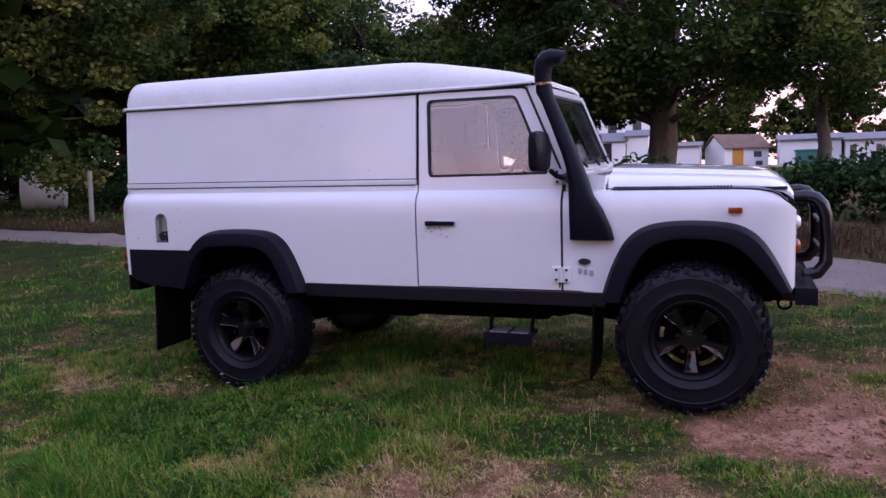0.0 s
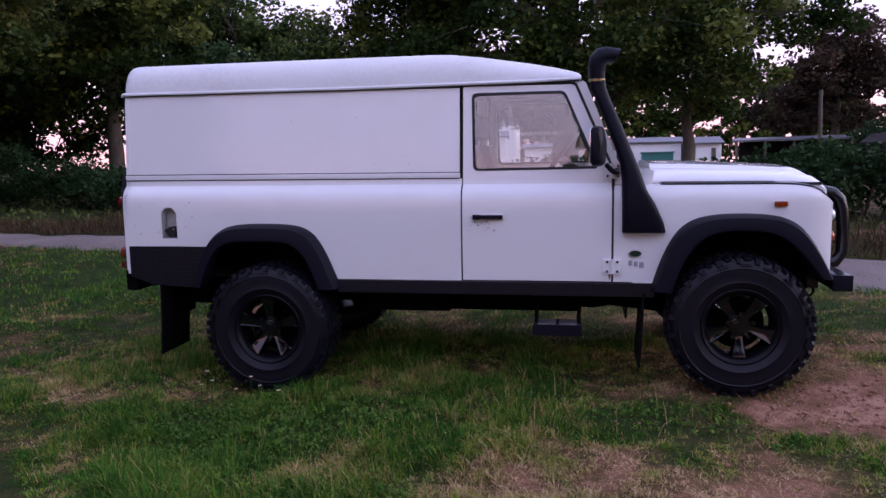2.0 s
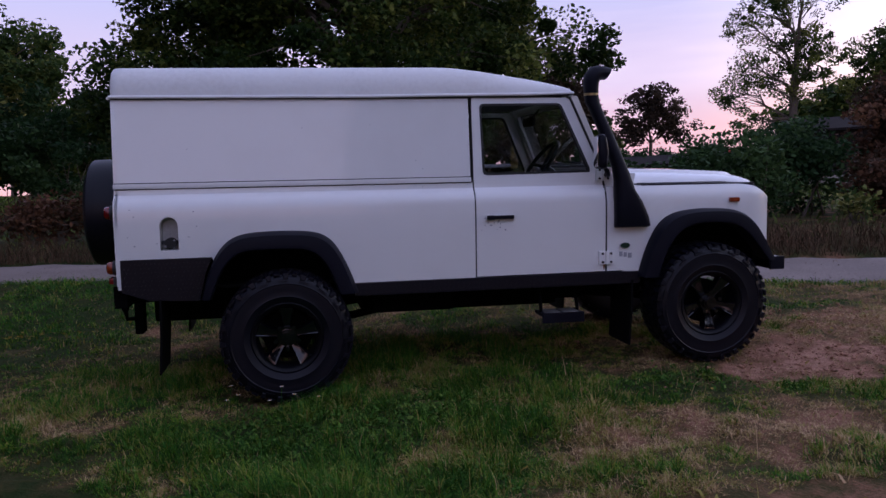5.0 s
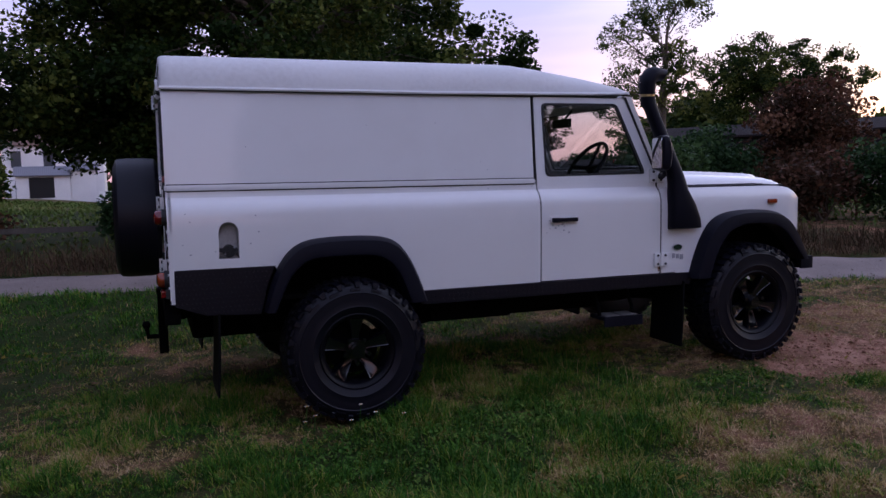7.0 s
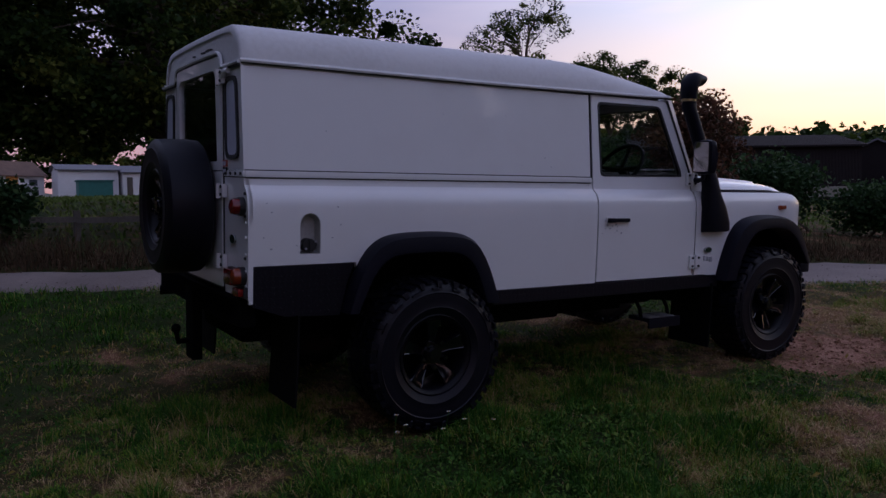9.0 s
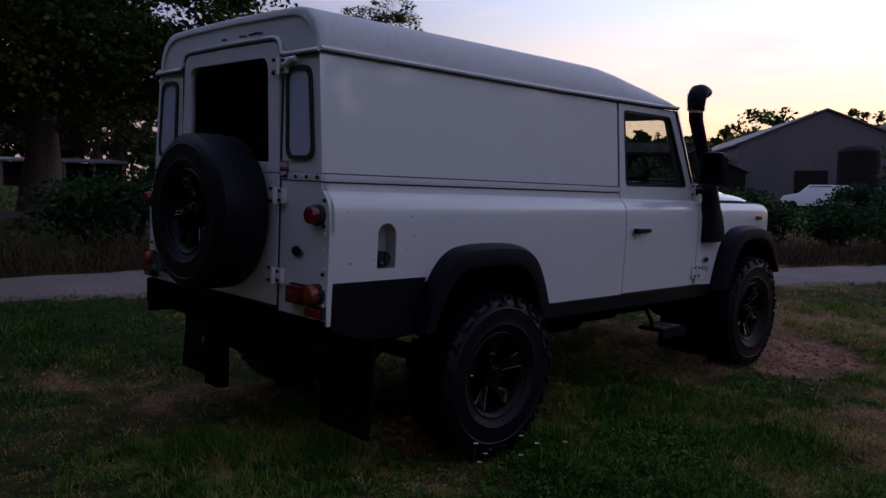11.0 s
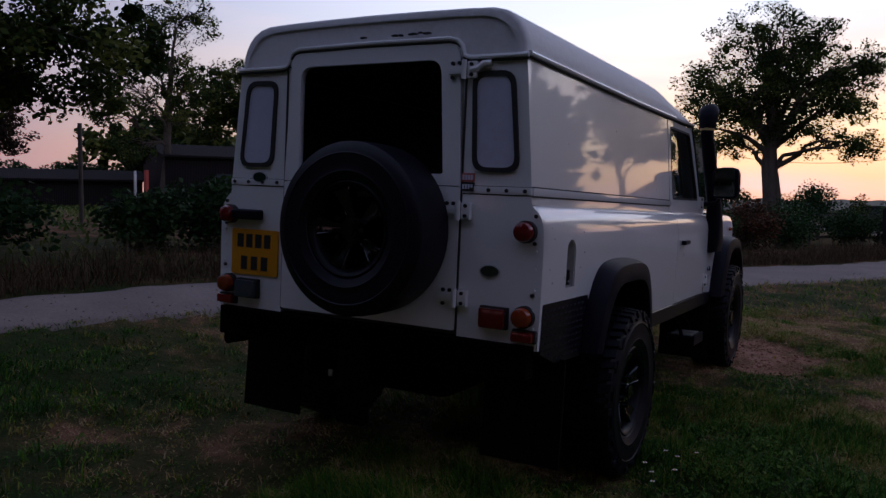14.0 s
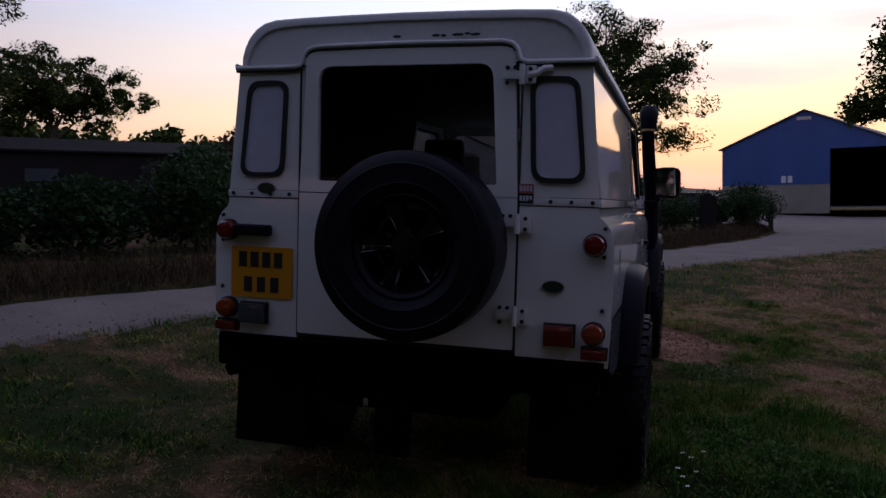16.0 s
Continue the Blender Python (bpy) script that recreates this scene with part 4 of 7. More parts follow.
def truck_body(truck):
    fil_x0, fil_x1, fil_lo, fil_top = -0.722, -0.617, 0.945, 1.143
    fr = (fil_x1 - fil_x0) / 2
    def fil_hi(x):
        d = (x - (fil_x0 + fr)) / fr
        return fil_top - fr + fr * math.sqrt(max(0, 1 - d * d))
    for s in (-1, 1):
        # lower rear side, cut for the wheel and for the filler
        bm = bmesh.new()
        arch = arch_lo(REAR_ARCH, 0.70)
        def lo(x):
            return 0.895 if x < -0.425 else arch(x)
        if s < 0:
            skin(bm, [-0.972, -0.90, -0.80, fil_x0], lo, lambda x: 1.310, s)
            xs = [fil_x0 + fr * (1 - math.cos(math.pi * k / 10)) for k in range(11)]
            skin(bm, xs, lo, lambda x: fil_lo, s)
            skin(bm, xs, fil_hi, lambda x: 1.310, s)
            skin(bm, [fil_x1, -0.55, -0.45, -0.426, *np.linspace(-0.42, 0.447, 40), 0.449, 0.6, 0.9, 1.203], lo, lambda x: 1.310, s)
        else:
            skin(bm, [-0.972, -0.7, -0.45, -0.426, *np.linspace(-0.42, 0.447, 40), 0.449, 0.6, 0.9, 1.203], lo, lambda x: 1.310, s)
        box(bm, -0.975, -0.945, s * 0.829 if s < 0 else 0.815, s * 0.815 if s < 0 else 0.829, 0.715, 0.90)
        done("side_panel", bm, M["white"], truck, "white painted lower side with a rounded shoulder", angle=30)
        # upper side panel
        bm = bmesh.new()
        skin(bm, [-0.972, -0.4, 0.2, 0.8, 1.19], lambda x: 1.346, lambda x: 1.846, s, [1.346, 1.5, 1.7, 1.846])
        done("upper_panel", bm, M["white"], truck, "plain white upper side panel")
        bm = bmesh.new()
        box(bm, -0.975, 1.195, *sorted((s * 0.755, s * 0.784)), 1.312, 1.344, 0.009, 2)
        done("waist_rail", bm, M["white"], truck)
        bm = bmesh.new()
        box(bm, -0.973, 1.19, *sorted((s * 0.755, s * 0.7765)), 1.343, 1.3485)
        box(bm, -0.973, 1.19, *sorted((s * 0.755, s * 0.7775)), 1.3065, 1.3125)
        done("waist_joint", bm, M["seal"], truck, smooth=False)
        flare(truck, s, REAR_ARCH, REAR_IN)
        flare(truck, s, FRONT_ARCH, FRONT_IN)
        # chequer plate: rear corner and sill
        bm = bmesh.new()
        pts = [(-0.955, 0.893), (-0.955, 0.70), (-0.80, 0.645), (-0.512, 0.632), (-0.470, 0.80), (-0.430, 0.893)]
        slab(bm, pts, lambda x, z: (x, s * 0.834, z), (0, -s * 0.03, 0))
        done("corner_plate", bm, M["chequer"], truck, "black chequer plate on the rear corner", smooth=False)
        bm = bmesh.new()
        box(bm, 0.43, 2.33, *sorted((s * 0.79, s * 0.836)), 0.615, 0.699, 0.006)
        done("sill_plate", bm, M["chequer"], truck, "black chequer plate sill", smooth=False)
        # raised lozenges on both plates
        bm = bmesh.new()
        for k in range(21):
            for q in range(9):
                x, z = -0.945 + 0.0235 * k + (0.0118 if q % 2 else 0), 0.662 + 0.0255 * q
                if x > -0.52 + (z - 0.632) * 0.33 or z < 0.70 - max(0.0, (x + 0.955) * 0.36) + 0.012:
                    continue
                t = radians(45 if (k + q) % 2 else -45)
                u, v = (0.0085 * math.cos(t), 0.0085 * math.sin(t)), (-0.0028 * math.sin(t), 0.0028 * math.cos(t))
                ends = [(x + u[0], z + u[1]), (x + v[0], z + v[1]), (x - u[0], z - u[1]), (x - v[0], z - v[1])]
                loft(bm, [[(a, s * 0.833, b) for a, b in ends], [(x + (a - x) * 0.6, s * 0.8368, z + (b - z) * 0.6) for a, b in ends]])
        done("plate_pattern", bm, M["chequer"], truck, smooth=False)
        # front wing
        bm = bmesh.new()
        wl = arch_lo(FRONT_ARCH, 0.705)
        def wing_y(x, z):
            k = max(0.0, (x - 3.12) / 0.17)
            top = max(0.0, (z - 1.16) / 0.10)
            return 0.832 - 0.05 * k ** 2.2 - 0.035 * top ** 2 - (0.0 if x < 3.285 else 0.012 if x < 3.3 else 0.03)
        rows = []
        for x in [2.096, 2.2, *np.linspace(2.306, 3.284, 44), 3.294, 3.301]:
            xe = x
            a = wl(x) if x < 3.285 else 0.748
            f = max(0.0, (x - 3.0) / 0.29)
            hi = 1.262 - 0.10 * f ** 3
            q = [a + (hi - a) * u for u in (0, 0.2, 0.45, 0.7, 0.82, 0.9, 0.96, 1.0)]
            rows.append([(xe, s * wing_y(x, z), z) for z in q] + [(xe, s * (wing_y(x, z) - 0.022), z) for z in q[::-1]])
        loft(bm, rows)
        done("front_wing", bm, M["white"], truck, "white front wing")
        bm = bmesh.new()
        rows = []
        for x, z in ((2.096, 1.262), (2.6, 1.262), (3.0, 1.262), (3.1, 1.258), (3.18, 1.245), (3.24, 1.215), (3.275, 1.165), (3.288, 1.13)):
            k = max(0.0, (x - 3.12) / 0.17)
            o = 0.797 - 0.05 * k ** 2.2 + (0.035 * min(1, max(0, (1.262 - z) / 0.16)))
            o, ins = min(o, wing_y(x, z) + 0.001), 0.60
            rows.append([(x, s * o, z), (x, s * (o - 0.04), z + 0.004), (x, s * ins, z + 0.004), (x - 0.02, s * ins, z - 0.02), (x - 0.02, s * (o - 0.02), z - 0.02)])
        loft(bm, rows)
        done("wing_top", bm, M["white"], truck, angle=50)
        bm = bmesh.new()
        box(bm, 3.27, 3.299, *sorted((s * 0.60, s * 0.742)), 0.75, 1.15, 0.01, 3)
        done("wing_front", bm, M["white"], truck)
        bm = bmesh.new()
        rows = []
        for x, z in ((2.36, 1.264), (3.0, 1.264), (3.1, 1.260), (3.18, 1.247), (3.225, 1.224), (3.258, 1.19)):
            o = min(0.785, wing_y(x, z) - 0.012)
            rows.append([(x, s * o, z - 0.004), (x, s * o, z + 0.008), (x, s * 0.63, z + 0.012), (x, s * 0.63, z - 0.004)])
        loft(bm, rows)
        for k in range(38):
            disc(bm, (2.37 + 0.0165 * k, s * 0.70, 1.276), 0.0055, 0.008, "Z", 6)
            disc(bm, (2.37 + 0.0165 * k, s * 0.755, 1.275), 0.0055, 0.008, "Z", 6)
        done("wing_plate", bm, M["chequer"], truck, "black chequer plate on the wing top", smooth=False)
        # inner arches
        for x0, x1, z1 in ((-0.5, 0.45, 1.02), (2.32, 3.20, 1.09)):
            bm = bmesh.new()
            box(bm, x0, x1, *sorted((s * 0.50, s * 0.52)), 0.62, z1)
            box(bm, x0, x1, *sorted((s * 0.50, s * 0.822)), z1, z1 + 0.02)
            box(bm, x0, x0 + 0.02, *sorted((s * 0.50, s * 0.815)), 0.70, z1)
            box(bm, x1 - 0.02, x1, *sorted((s * 0.50, s * 0.79)), 0.74, z1)
            done("inner_arch", bm, M["under"], truck, smooth=False)
        # gutter with its dark seal
        bm = bmesh.new()
        tube(bm, [(-0.985, s * 0.742, 1.857), (0.5, s * 0.742, 1.859), (1.6, s * 0.742, 1.872), (1.90, s * 0.735, 1.880)], 0.010, 8)
        done("gutter", bm, M["white"], truck)
        bm = bmesh.new()
        for a, b, za, zb in ((-0.975, 0.5, 1.852, 1.854), (0.5, 1.6, 1.854, 1.866), (1.6, 1.89, 1.866, 1.874)):
            loft(bm, [[(x, s * 0.70, z - 0.008), (x, s * 0.741, z - 0.010), (x, s * 0.744, z), (x, s * 0.70, z + 0.002)] for x, z in ((a, za), (b, zb))])
        done("gutter_seal", bm, M["seal"], truck, smooth=False)

    # fuel filler; the shade inside its recess is painted as grey
    bm = bmesh.new()
    loop = [(x, fil_lo) for x in (fil_x0, fil_x1)] + [(x, fil_hi(x)) for x in [fil_x1 - fr * (1 - math.cos(math.pi * k / 12)) for k in range(13)]]
    loft(bm, [[(x, -0.828, z) for x, z in loop], [(x * 0.9 - 0.067, -0.775, z * 0.9 + 0.1) for x, z in loop], [(x * 0.9 - 0.067, -0.76, z * 0.9 + 0.1) for x, z in loop]], cap=False)
    vs = [bm.verts.new((x * 0.9 - 0.067, -0.772, z * 0.9 + 0.1)) for x, z in loop]
    bm.faces.new(vs)
    rec = done("filler_recess", bm, M["recess"], truck, "fuel filler recess with its shade in the grey")
    bm = bmesh.new()
    disc(bm, (-0.667, -0.795, 0.985), 0.034, 0.05, "Y", 20); box(bm, -0.672, -0.662, -0.83, -0.81, 0.955, 1.015, 0.003)
    done("filler_cap", bm, M["seal"], rec, "black fuel cap")

    # roof
    bm = bmesh.new()
    def roof_top(x):
        return float(np.interp(x, [-0.975, -0.9, 0.2, 1.0, 1.12, 1.3, 1.6, 1.80, 1.90], [2.056, 2.058, 2.066, 2.070, 2.066, 2.045, 1.995, 1.955, 1.925]))
    half = [(0.727, 0.0), (0.725, 0.20), (0.714, 0.40), (0.694, 0.60), (0.666, 0.76), (0.628, 0.88), (0.575, 0.945), (0.45, 0.972), (0.25, 0.990), (0.0, 1.0)]
    def section(x, inset=0.0, lift=0.0):
        base = 1.856 + max(0.0, (x - 0.5)) * 0.018
        h = roof_top(x) - base
        o = [((w - inset) * (1 if w > 0.3 else 1), base + h * q - inset * (0 if q < 0.3 else q)) for w, q in half]
        left = [(x, -w, z) for w, z in o] + [(x, w, z) for w, z in o[-2::-1]]
        inn = [(x, -(w - 0.02 if w else 0), max(base, z - 0.02)) for w, z in o] + [(x, (w - 0.02), max(base, z - 0.02)) for w, z in o[-2::-1]]
        return left + inn[::-1]
    xs = [(-0.981, 0.014), (-0.977, 0.006), (-0.967, 0.001), (-0.93, 0), (-0.5, 0), (0.2, 0), (0.8, 0), (1.0, 0), (1.06, 0), (1.12, 0), (1.2, 0), (1.3, 0), (1.45, 0), (1.6, 0), (1.75, 0), (1.85, 0), (1.89, 0.004), (1.905, 0.015)]
    loft(bm, [section(x, i) for x, i in xs])
    done("roof", bm, M["roof_white"], truck, "white roof that drops towards the windscreen", angle=40)
    bm = bmesh.new()
    o = [(w - 0.02, 1.856 + (2.046 - 1.856) * q - 0.012 * q) for w, q in half]
    slab(bm, [(-w, z) for w, z in o] + [(w, z) for w, z in o[-2::-1]], lambda y, z: (-0.972, y, z), (0.02, 0, 0))
    done("roof_end", bm, M["roof_white"], truck)
    # rain rail that runs over the back door
    bm = bmesh.new()
    rail = [(-0.74, 1.862), (-0.49, 1.862), (-0.463, 1.872), (-0.455, 1.895), (-0.45, 1.912), (-0.43, 1.932), (-0.395, 1.941), (0.0, 1.944), (0.375, 1.939), (0.41, 1.929), (0.43, 1.908), (0.438, 1.878), (0.448, 1.866), (0.475, 1.860), (0.74, 1.858)]
    tube(bm, [(-0.990, y, z - 0.012) for y, z in rail], 0.010, 8)
    done("rain_rail", bm, M["white"], truck)
    bm = bmesh.new()
    tube(bm, [(-0.9885, y, z - 0.0245) for y, z in rail], 0.0065, 6)
    done("rail_seal", bm, M["seal"], truck)

    # back of the body
    def back(x):
        return lambda y, z: (x, y, z)
    for s in (-1, 1):
        inner = 0.476 if s < 0 else 0.450
        bm = bmesh.new()
        zs = [0.735, 0.9, 1.1, 1.17, 1.205, 1.23, 1.25, 1.265, 1.275, 1.29, 1.310]
        slab(bm, [(s * inner, 0.735)] + [(s * side_y(z), z) for z in zs] + [(s * inner, 1.310)], back(-0.979), (0.025, 0, 0))
        # folded corner strip, rivets
        for z in (0.80, 0.87, 0.95, 1.03, 1.10):
            disc(bm, (-0.982, s * 0.805, z), 0.007, 0.008, "X", 8)
        p = done("rear_panel", bm, M["white"], truck, "white rear corner panel with rivets and scuffs")
        bm = bmesh.new()
        box(bm, -0.984, -0.95, *sorted((s * inner, s * 0.775)), 1.314, 1.344, 0.004)
        done("waist_rail", bm, M["white"], truck)
        for y, z in [(y, 1.329) for y in np.linspace(inner + 0.04, 0.75, 4)] + [(0.80, z) for z in (0.76, 0.93, 1.13, 1.235)]:
            bolt(p, (-0.986 if z > 1.3 else -0.982, s * y, z), "X")
        bm = bmesh.new()
        out = rounded([(s * inner, 1.346), (s * 0.773, 1.346), (s * 0.73, 1.848), (s * (inner - 0.020), 1.848)], [0.001, 0.001, 0.02, 0.001])
        hole = rounded([(s * 0.522, 1.404), (s * 0.718, 1.404), (s * 0.680, 1.790), (s * 0.506, 1.790)], 0.055)
        ring(bm, out, hole, back(-0.979), (0.025, 0, 0))
        done("rear_quarter", bm, M["white"], truck)
        def shrink(d):
            return rounded([(s * (0.522 + d), 1.404 + d), (s * (0.718 - d), 1.404 + d), (s * (0.680 - d), 1.790 - d), (s * (0.506 + d), 1.790 - d)], 0.055 - d * 0.5)
        bm = bmesh.new()
        ring(bm, shrink(-0.005), shrink(0.014), back(-0.990), (0.02, 0, 0))
        w = done("quarter_window", bm, M["seal"], truck, "small rear window in a thick black rubber seal")
        bm = bmesh.new()
        slab(bm, shrink(0.008), back(-0.983), (0.008, 0, 0))
        done("pane", bm, M["blank"], w, "blanked pale grey pane")

    # back door with window
    bm = bmesh.new()
    slab(bm, rounded([(-0.468, 0.757), (0.443, 0.757), (0.443, 1.338), (-0.468, 1.338)], 0.008, 2), back(-0.99), (0.03, 0, 0))
    door = done("back_door", bm, M["white"], truck, "white side-hinged back door")
    bm = bmesh.new()
    ring(bm, rounded([(-0.468, 1.342), (0.443, 1.342), (0.418, 1.924), (-0.440, 1.924)], [0.004, 0.004, 0.08, 0.08]), rounded([(-0.385, 1.388), (0.363, 1.388), (0.366, 1.848), (-0.357, 1.848)], [0.01, 0.01, 0.06, 0.06]), back(-0.99), (0.03, 0, 0))
    done("door_frame", bm, M["white"], door)
    bm = bmesh.new()
    slab(bm, rounded([(-0.389, 1.384), (0.367, 1.384), (0.370, 1.852), (-0.361, 1.852)], [0.01, 0.01, 0.06, 0.06]), back(-0.976), (0.006, 0, 0))
    pane = done("pane", bm, M["tinted"], door, "dark tinted back window")
    bm = bmesh.new()
    box(bm, -0.985, -0.965, -0.475, -0.468, 0.75, 1.86); box(bm, -0.985, -0.965, 0.443, 0.450, 0.75, 1.86); box(bm, -0.985, -0.965, -0.47, 0.43, 0.745, 0.757)
    done("door_seal", bm, M["seal"], door, smooth=False)
    for z in (1.80, 1.243, 0.893):
        bm = bmesh.new()
        box(bm, -1.003, -0.985, -0.465, -0.40, z - 0.016, z + 0.016, 0.005)
        box(bm, -1.006, -0.982, -0.525, -0.484, z - 0.034, z + 0.034, 0.006)
        if z > 1.5:
            tube(bm, [(-1.0, -0.50, z), (-1.0, -0.53, z + 0.004), (-1.0, -0.555, z + 0.022), (-0.992, -0.585, z + 0.024)], 0.014, 8)
        disc(bm, (-1.012, -0.474, z), 0.011, 0.075, "Z", 10)
        h = done("hinge", bm, M["white"], door, "white cast hinge with dark bolts")
        for y, dz in ((-0.415, 0.028), (-0.415, -0.028), (-0.445, 0.028), (-0.505, 0.02), (-0.505, -0.02)):
            bolt(h, (-0.997 if y > -0.47 else -1.008, y, z + dz), "X")
    # spare carrier
    bm = bmesh.new()
    box(bm, -1.06, -0.985, -0.20, 0.02, 1.04, 1.26, 0.02); disc(bm, (-1.1, -0.093, 1.15), 0.05, 0.12, "X", 16)
    done("wheel_carrier", bm, M["under"], door)

    # doors, pillars and windscreen
    for s in (-1, 1):
        bm = bmesh.new()
        skin(bm, [1.212, 1.5, 1.8, 2.083], lambda x: 0.705, lambda x: 1.310, s)
        d = done("door", bm, M["white"], truck, "white cab door with a rounded shoulder")
        bm = bmesh.new()
        f = lambda x, z: (x, s * side_y(z), z)
        outq = [(1.212, 1.306), (2.088, 1.306), (2.072, 1.40), (1.868, 1.850), (1.212, 1.850)]
        winq = [(1.272, 1.352), (2.000, 1.360), (1.998, 1.39), (1.812, 1.815), (1.262, 1.812)]
        ring(bm, rounded(outq, [0.002, 0.01, 0.03, 0.03, 0.01]), rounded(winq, [0.035, 0.03, 0.02, 0.035, 0.035]), f, (0, -s * 0.035, 0))
        done("window_frame", bm, M["white"], d)
        bm = bmesh.new()
        inq = [(1.286, 1.366), (1.982, 1.374), (1.978, 1.392), (1.801, 1.801), (1.276, 1.798)]
        ring(bm, rounded(winq, [0.035, 0.03, 0.02, 0.035, 0.035]), rounded(inq, [0.03, 0.025, 0.02, 0.03, 0.03]), lambda x, z: (x, s * (side_y(z) + 0.002), z), (0, -s * 0.02, 0))
        done("window_seal", bm, M["seal"], d)
        bm = bmesh.new()
        slab(bm, rounded(winq, [0.035, 0.03, 0.02, 0.035, 0.035]), lambda x, z: (x, s * (side_y(z) - 0.010), z), (0, -s * 0.004, 0))
        g = done("pane", bm, M["glass"], d, "clear side window")
        # dark gaps round the door
        for x0, x1, z0, z1 in ((1.204, 1.213, 1.33, 1.85), (1.205, 1.212, 0.70, 1.20), (2.084, 2.096, 0.70, 1.23), (2.084, 2.10, 1.25, 1.36)):
            bm = bmesh.new()
            loft(bm, [[(x0, s * (side_y(z) - 0.007), z), (x1, s * (side_y(z) - 0.007), z), (x1, s * (side_y(z) - 0.04), z), (x0, s * (side_y(z) - 0.04), z)] for z in np.linspace(z0, z1, 6)])
            done("door_joint", bm, M["seal"], d, smooth=False)
        bm = bmesh.new()
        box(bm, 1.272, 1.462, *sorted((s * 0.833, s * 0.842)), 1.066, 1.104, 0.006)
        done("handle_plate", bm, M["white"], d)
        bm = bmesh.new()
        box(bm, 1.278, 1.455, *sorted((s * 0.842, s * 0.862)), 1.072, 1.096, 0.006); box(bm, 1.278, 1.325, *sorted((s * 0.842, s * 0.872)), 1.070, 1.098, 0.006)
        done("door_handle", bm, M["black"], d, "black pull handle on a worn plate")
        for z, out in ((1.345, 0.775), (0.795, 0.832)):
            bm = bmesh.new()
            box(bm, 2.035, 2.082, *sorted((s * (out - 0.004), s * (out + 0.014))), z - 0.045, z + 0.045, 0.005)
            box(bm, 2.092, 2.142, *sorted((s * (out - 0.004), s * (out + 0.014))), z - 0.045, z + 0.045, 0.005)
            disc(bm, (2.087, s * (out + 0.012), z), 0.012, 0.085, "Z", 10)
            h = done("hinge", bm, M["white"], d, "white cast door hinge")
            for dx in (-0.028, 0.03):
                for dz in (-0.028, 0.028):
                    bolt(h, (2.087 + dx, s * (out + 0.016), z + dz), "Y")
        # windscreen pillar
        bm = bmesh.new()
        loft(bm, [[(2.108 + dx, s * y, 1.315) for dx, y in ((-0.02, 0.775), (0.045, 0.765), (0.045, 0.70), (-0.02, 0.70))], [(1.885 + dx, s * y, 1.862) for dx, y in ((-0.02, 0.732), (0.045, 0.72), (0.045, 0.665), (-0.02, 0.665))]])
        done("windscreen_pillar", bm, M["white"], truck)
        bm = bmesh.new()
        tube(bm, [(2.080, s * 0.772, 1.38), (1.872, s * 0.735, 1.855)], 0.008, 6)
        done("pillar_seal", bm, M["seal"], truck)
        # mirror
        bm = bmesh.new()
        rings = []
        for y, k in ((0.885, 0.7), (0.90, 0.93), (0.96, 1.0), (1.02, 1.0), (1.055, 0.92), (1.068, 0.7)):
            rings.append([(2.035 + px * k, s * y, 1.49 + pz * k) for px, pz in rounded([(-0.028, -0.112), (0.030, -0.112), (0.042, 0.0), (0.024, 0.110), (-0.028, 0.110)], 0.02, 2)])
        loft(bm, rings)
        mir = done("door_mirror", bm, M["black"], truck, "black plastic door mirror on an arm")
        bm = bmesh.new()
        slab(bm, rounded([(0.905, 1.395), (1.052, 1.395), (1.048, 1.585), (0.91, 1.585)], 0.02), lambda y, z: (2.0065, s * y, z), (-0.003, 0, 0))
        done("mirror_glass", bm, principled("mirror", (0.75, 0.77, 0.8), 0.03, 1.0), mir, "mirror glass")
        bm = bmesh.new()
        tube(bm, [(2.11, s * 0.775, 1.345), (2.11, s * 0.83, 1.34), (2.10, s * 0.89, 1.352), (2.075, s * 0.925, 1.385)], [0.022, 0.018, 0.015, 0.014], 8)
        done("mirror_arm", bm, M["black"], mir)
        mir.matrix_local = pose(2.11, s * 0.775, 0, 0, 0, 11 * s) @ pose(-2.11, -s * 0.775, 0)
        # inside of the door
        bm = bmesh.new()
        box(bm, 1.22, 2.07, *sorted((s * 0.755, s * 0.735)), 0.75, 1.33, 0.01)
        done("door_card", bm, M["trim"], d)

    # chips and stains in the paint round the handle and on the rear corner
    chips = [(rng.normal(1.36, 0.06), rng.normal(1.05, 0.035), rng.uniform(0.002, 0.006)) for k in range(16)] + [(rng.uniform(-0.93, -0.5), rng.uniform(0.92, 1.2), rng.uniform(0.002, 0.005)) for k in range(12)] + [(rng.uniform(0.3, 1.2), 1.30 + rng.normal(0, 0.01), rng.uniform(0.002, 0.004)) for k in range(8)] + [(rng.uniform(-0.8, 1.0), rng.uniform(1.4, 1.75), 0.0025) for k in range(6)]
    for x, z, r in chips:
        bm = bmesh.new()
        q = [(x + r * rng.uniform(0.6, 1.3) * math.cos(a) * 1.4, z + r * rng.uniform(0.6, 1.3) * math.sin(a)) for a in (2 * math.pi * k / 9 for k in range(9))]
        slab(bm, q, lambda u, w: (u, -(side_y(w) + 0.0012), w), (0, 0.003, 0))
        done("paint_chip", bm, M["greymark"], truck, smooth=False)
    # rust run below the lower door hinge
    bm = bmesh.new()
    slab(bm, [(2.066, 0.748), (2.082, 0.752), (2.081, 0.735), (2.076, 0.712), (2.071, 0.718), (2.069, 0.735)], lambda u, w: (u, -(side_y(w) + 0.0012), w), (0, 0.003, 0))
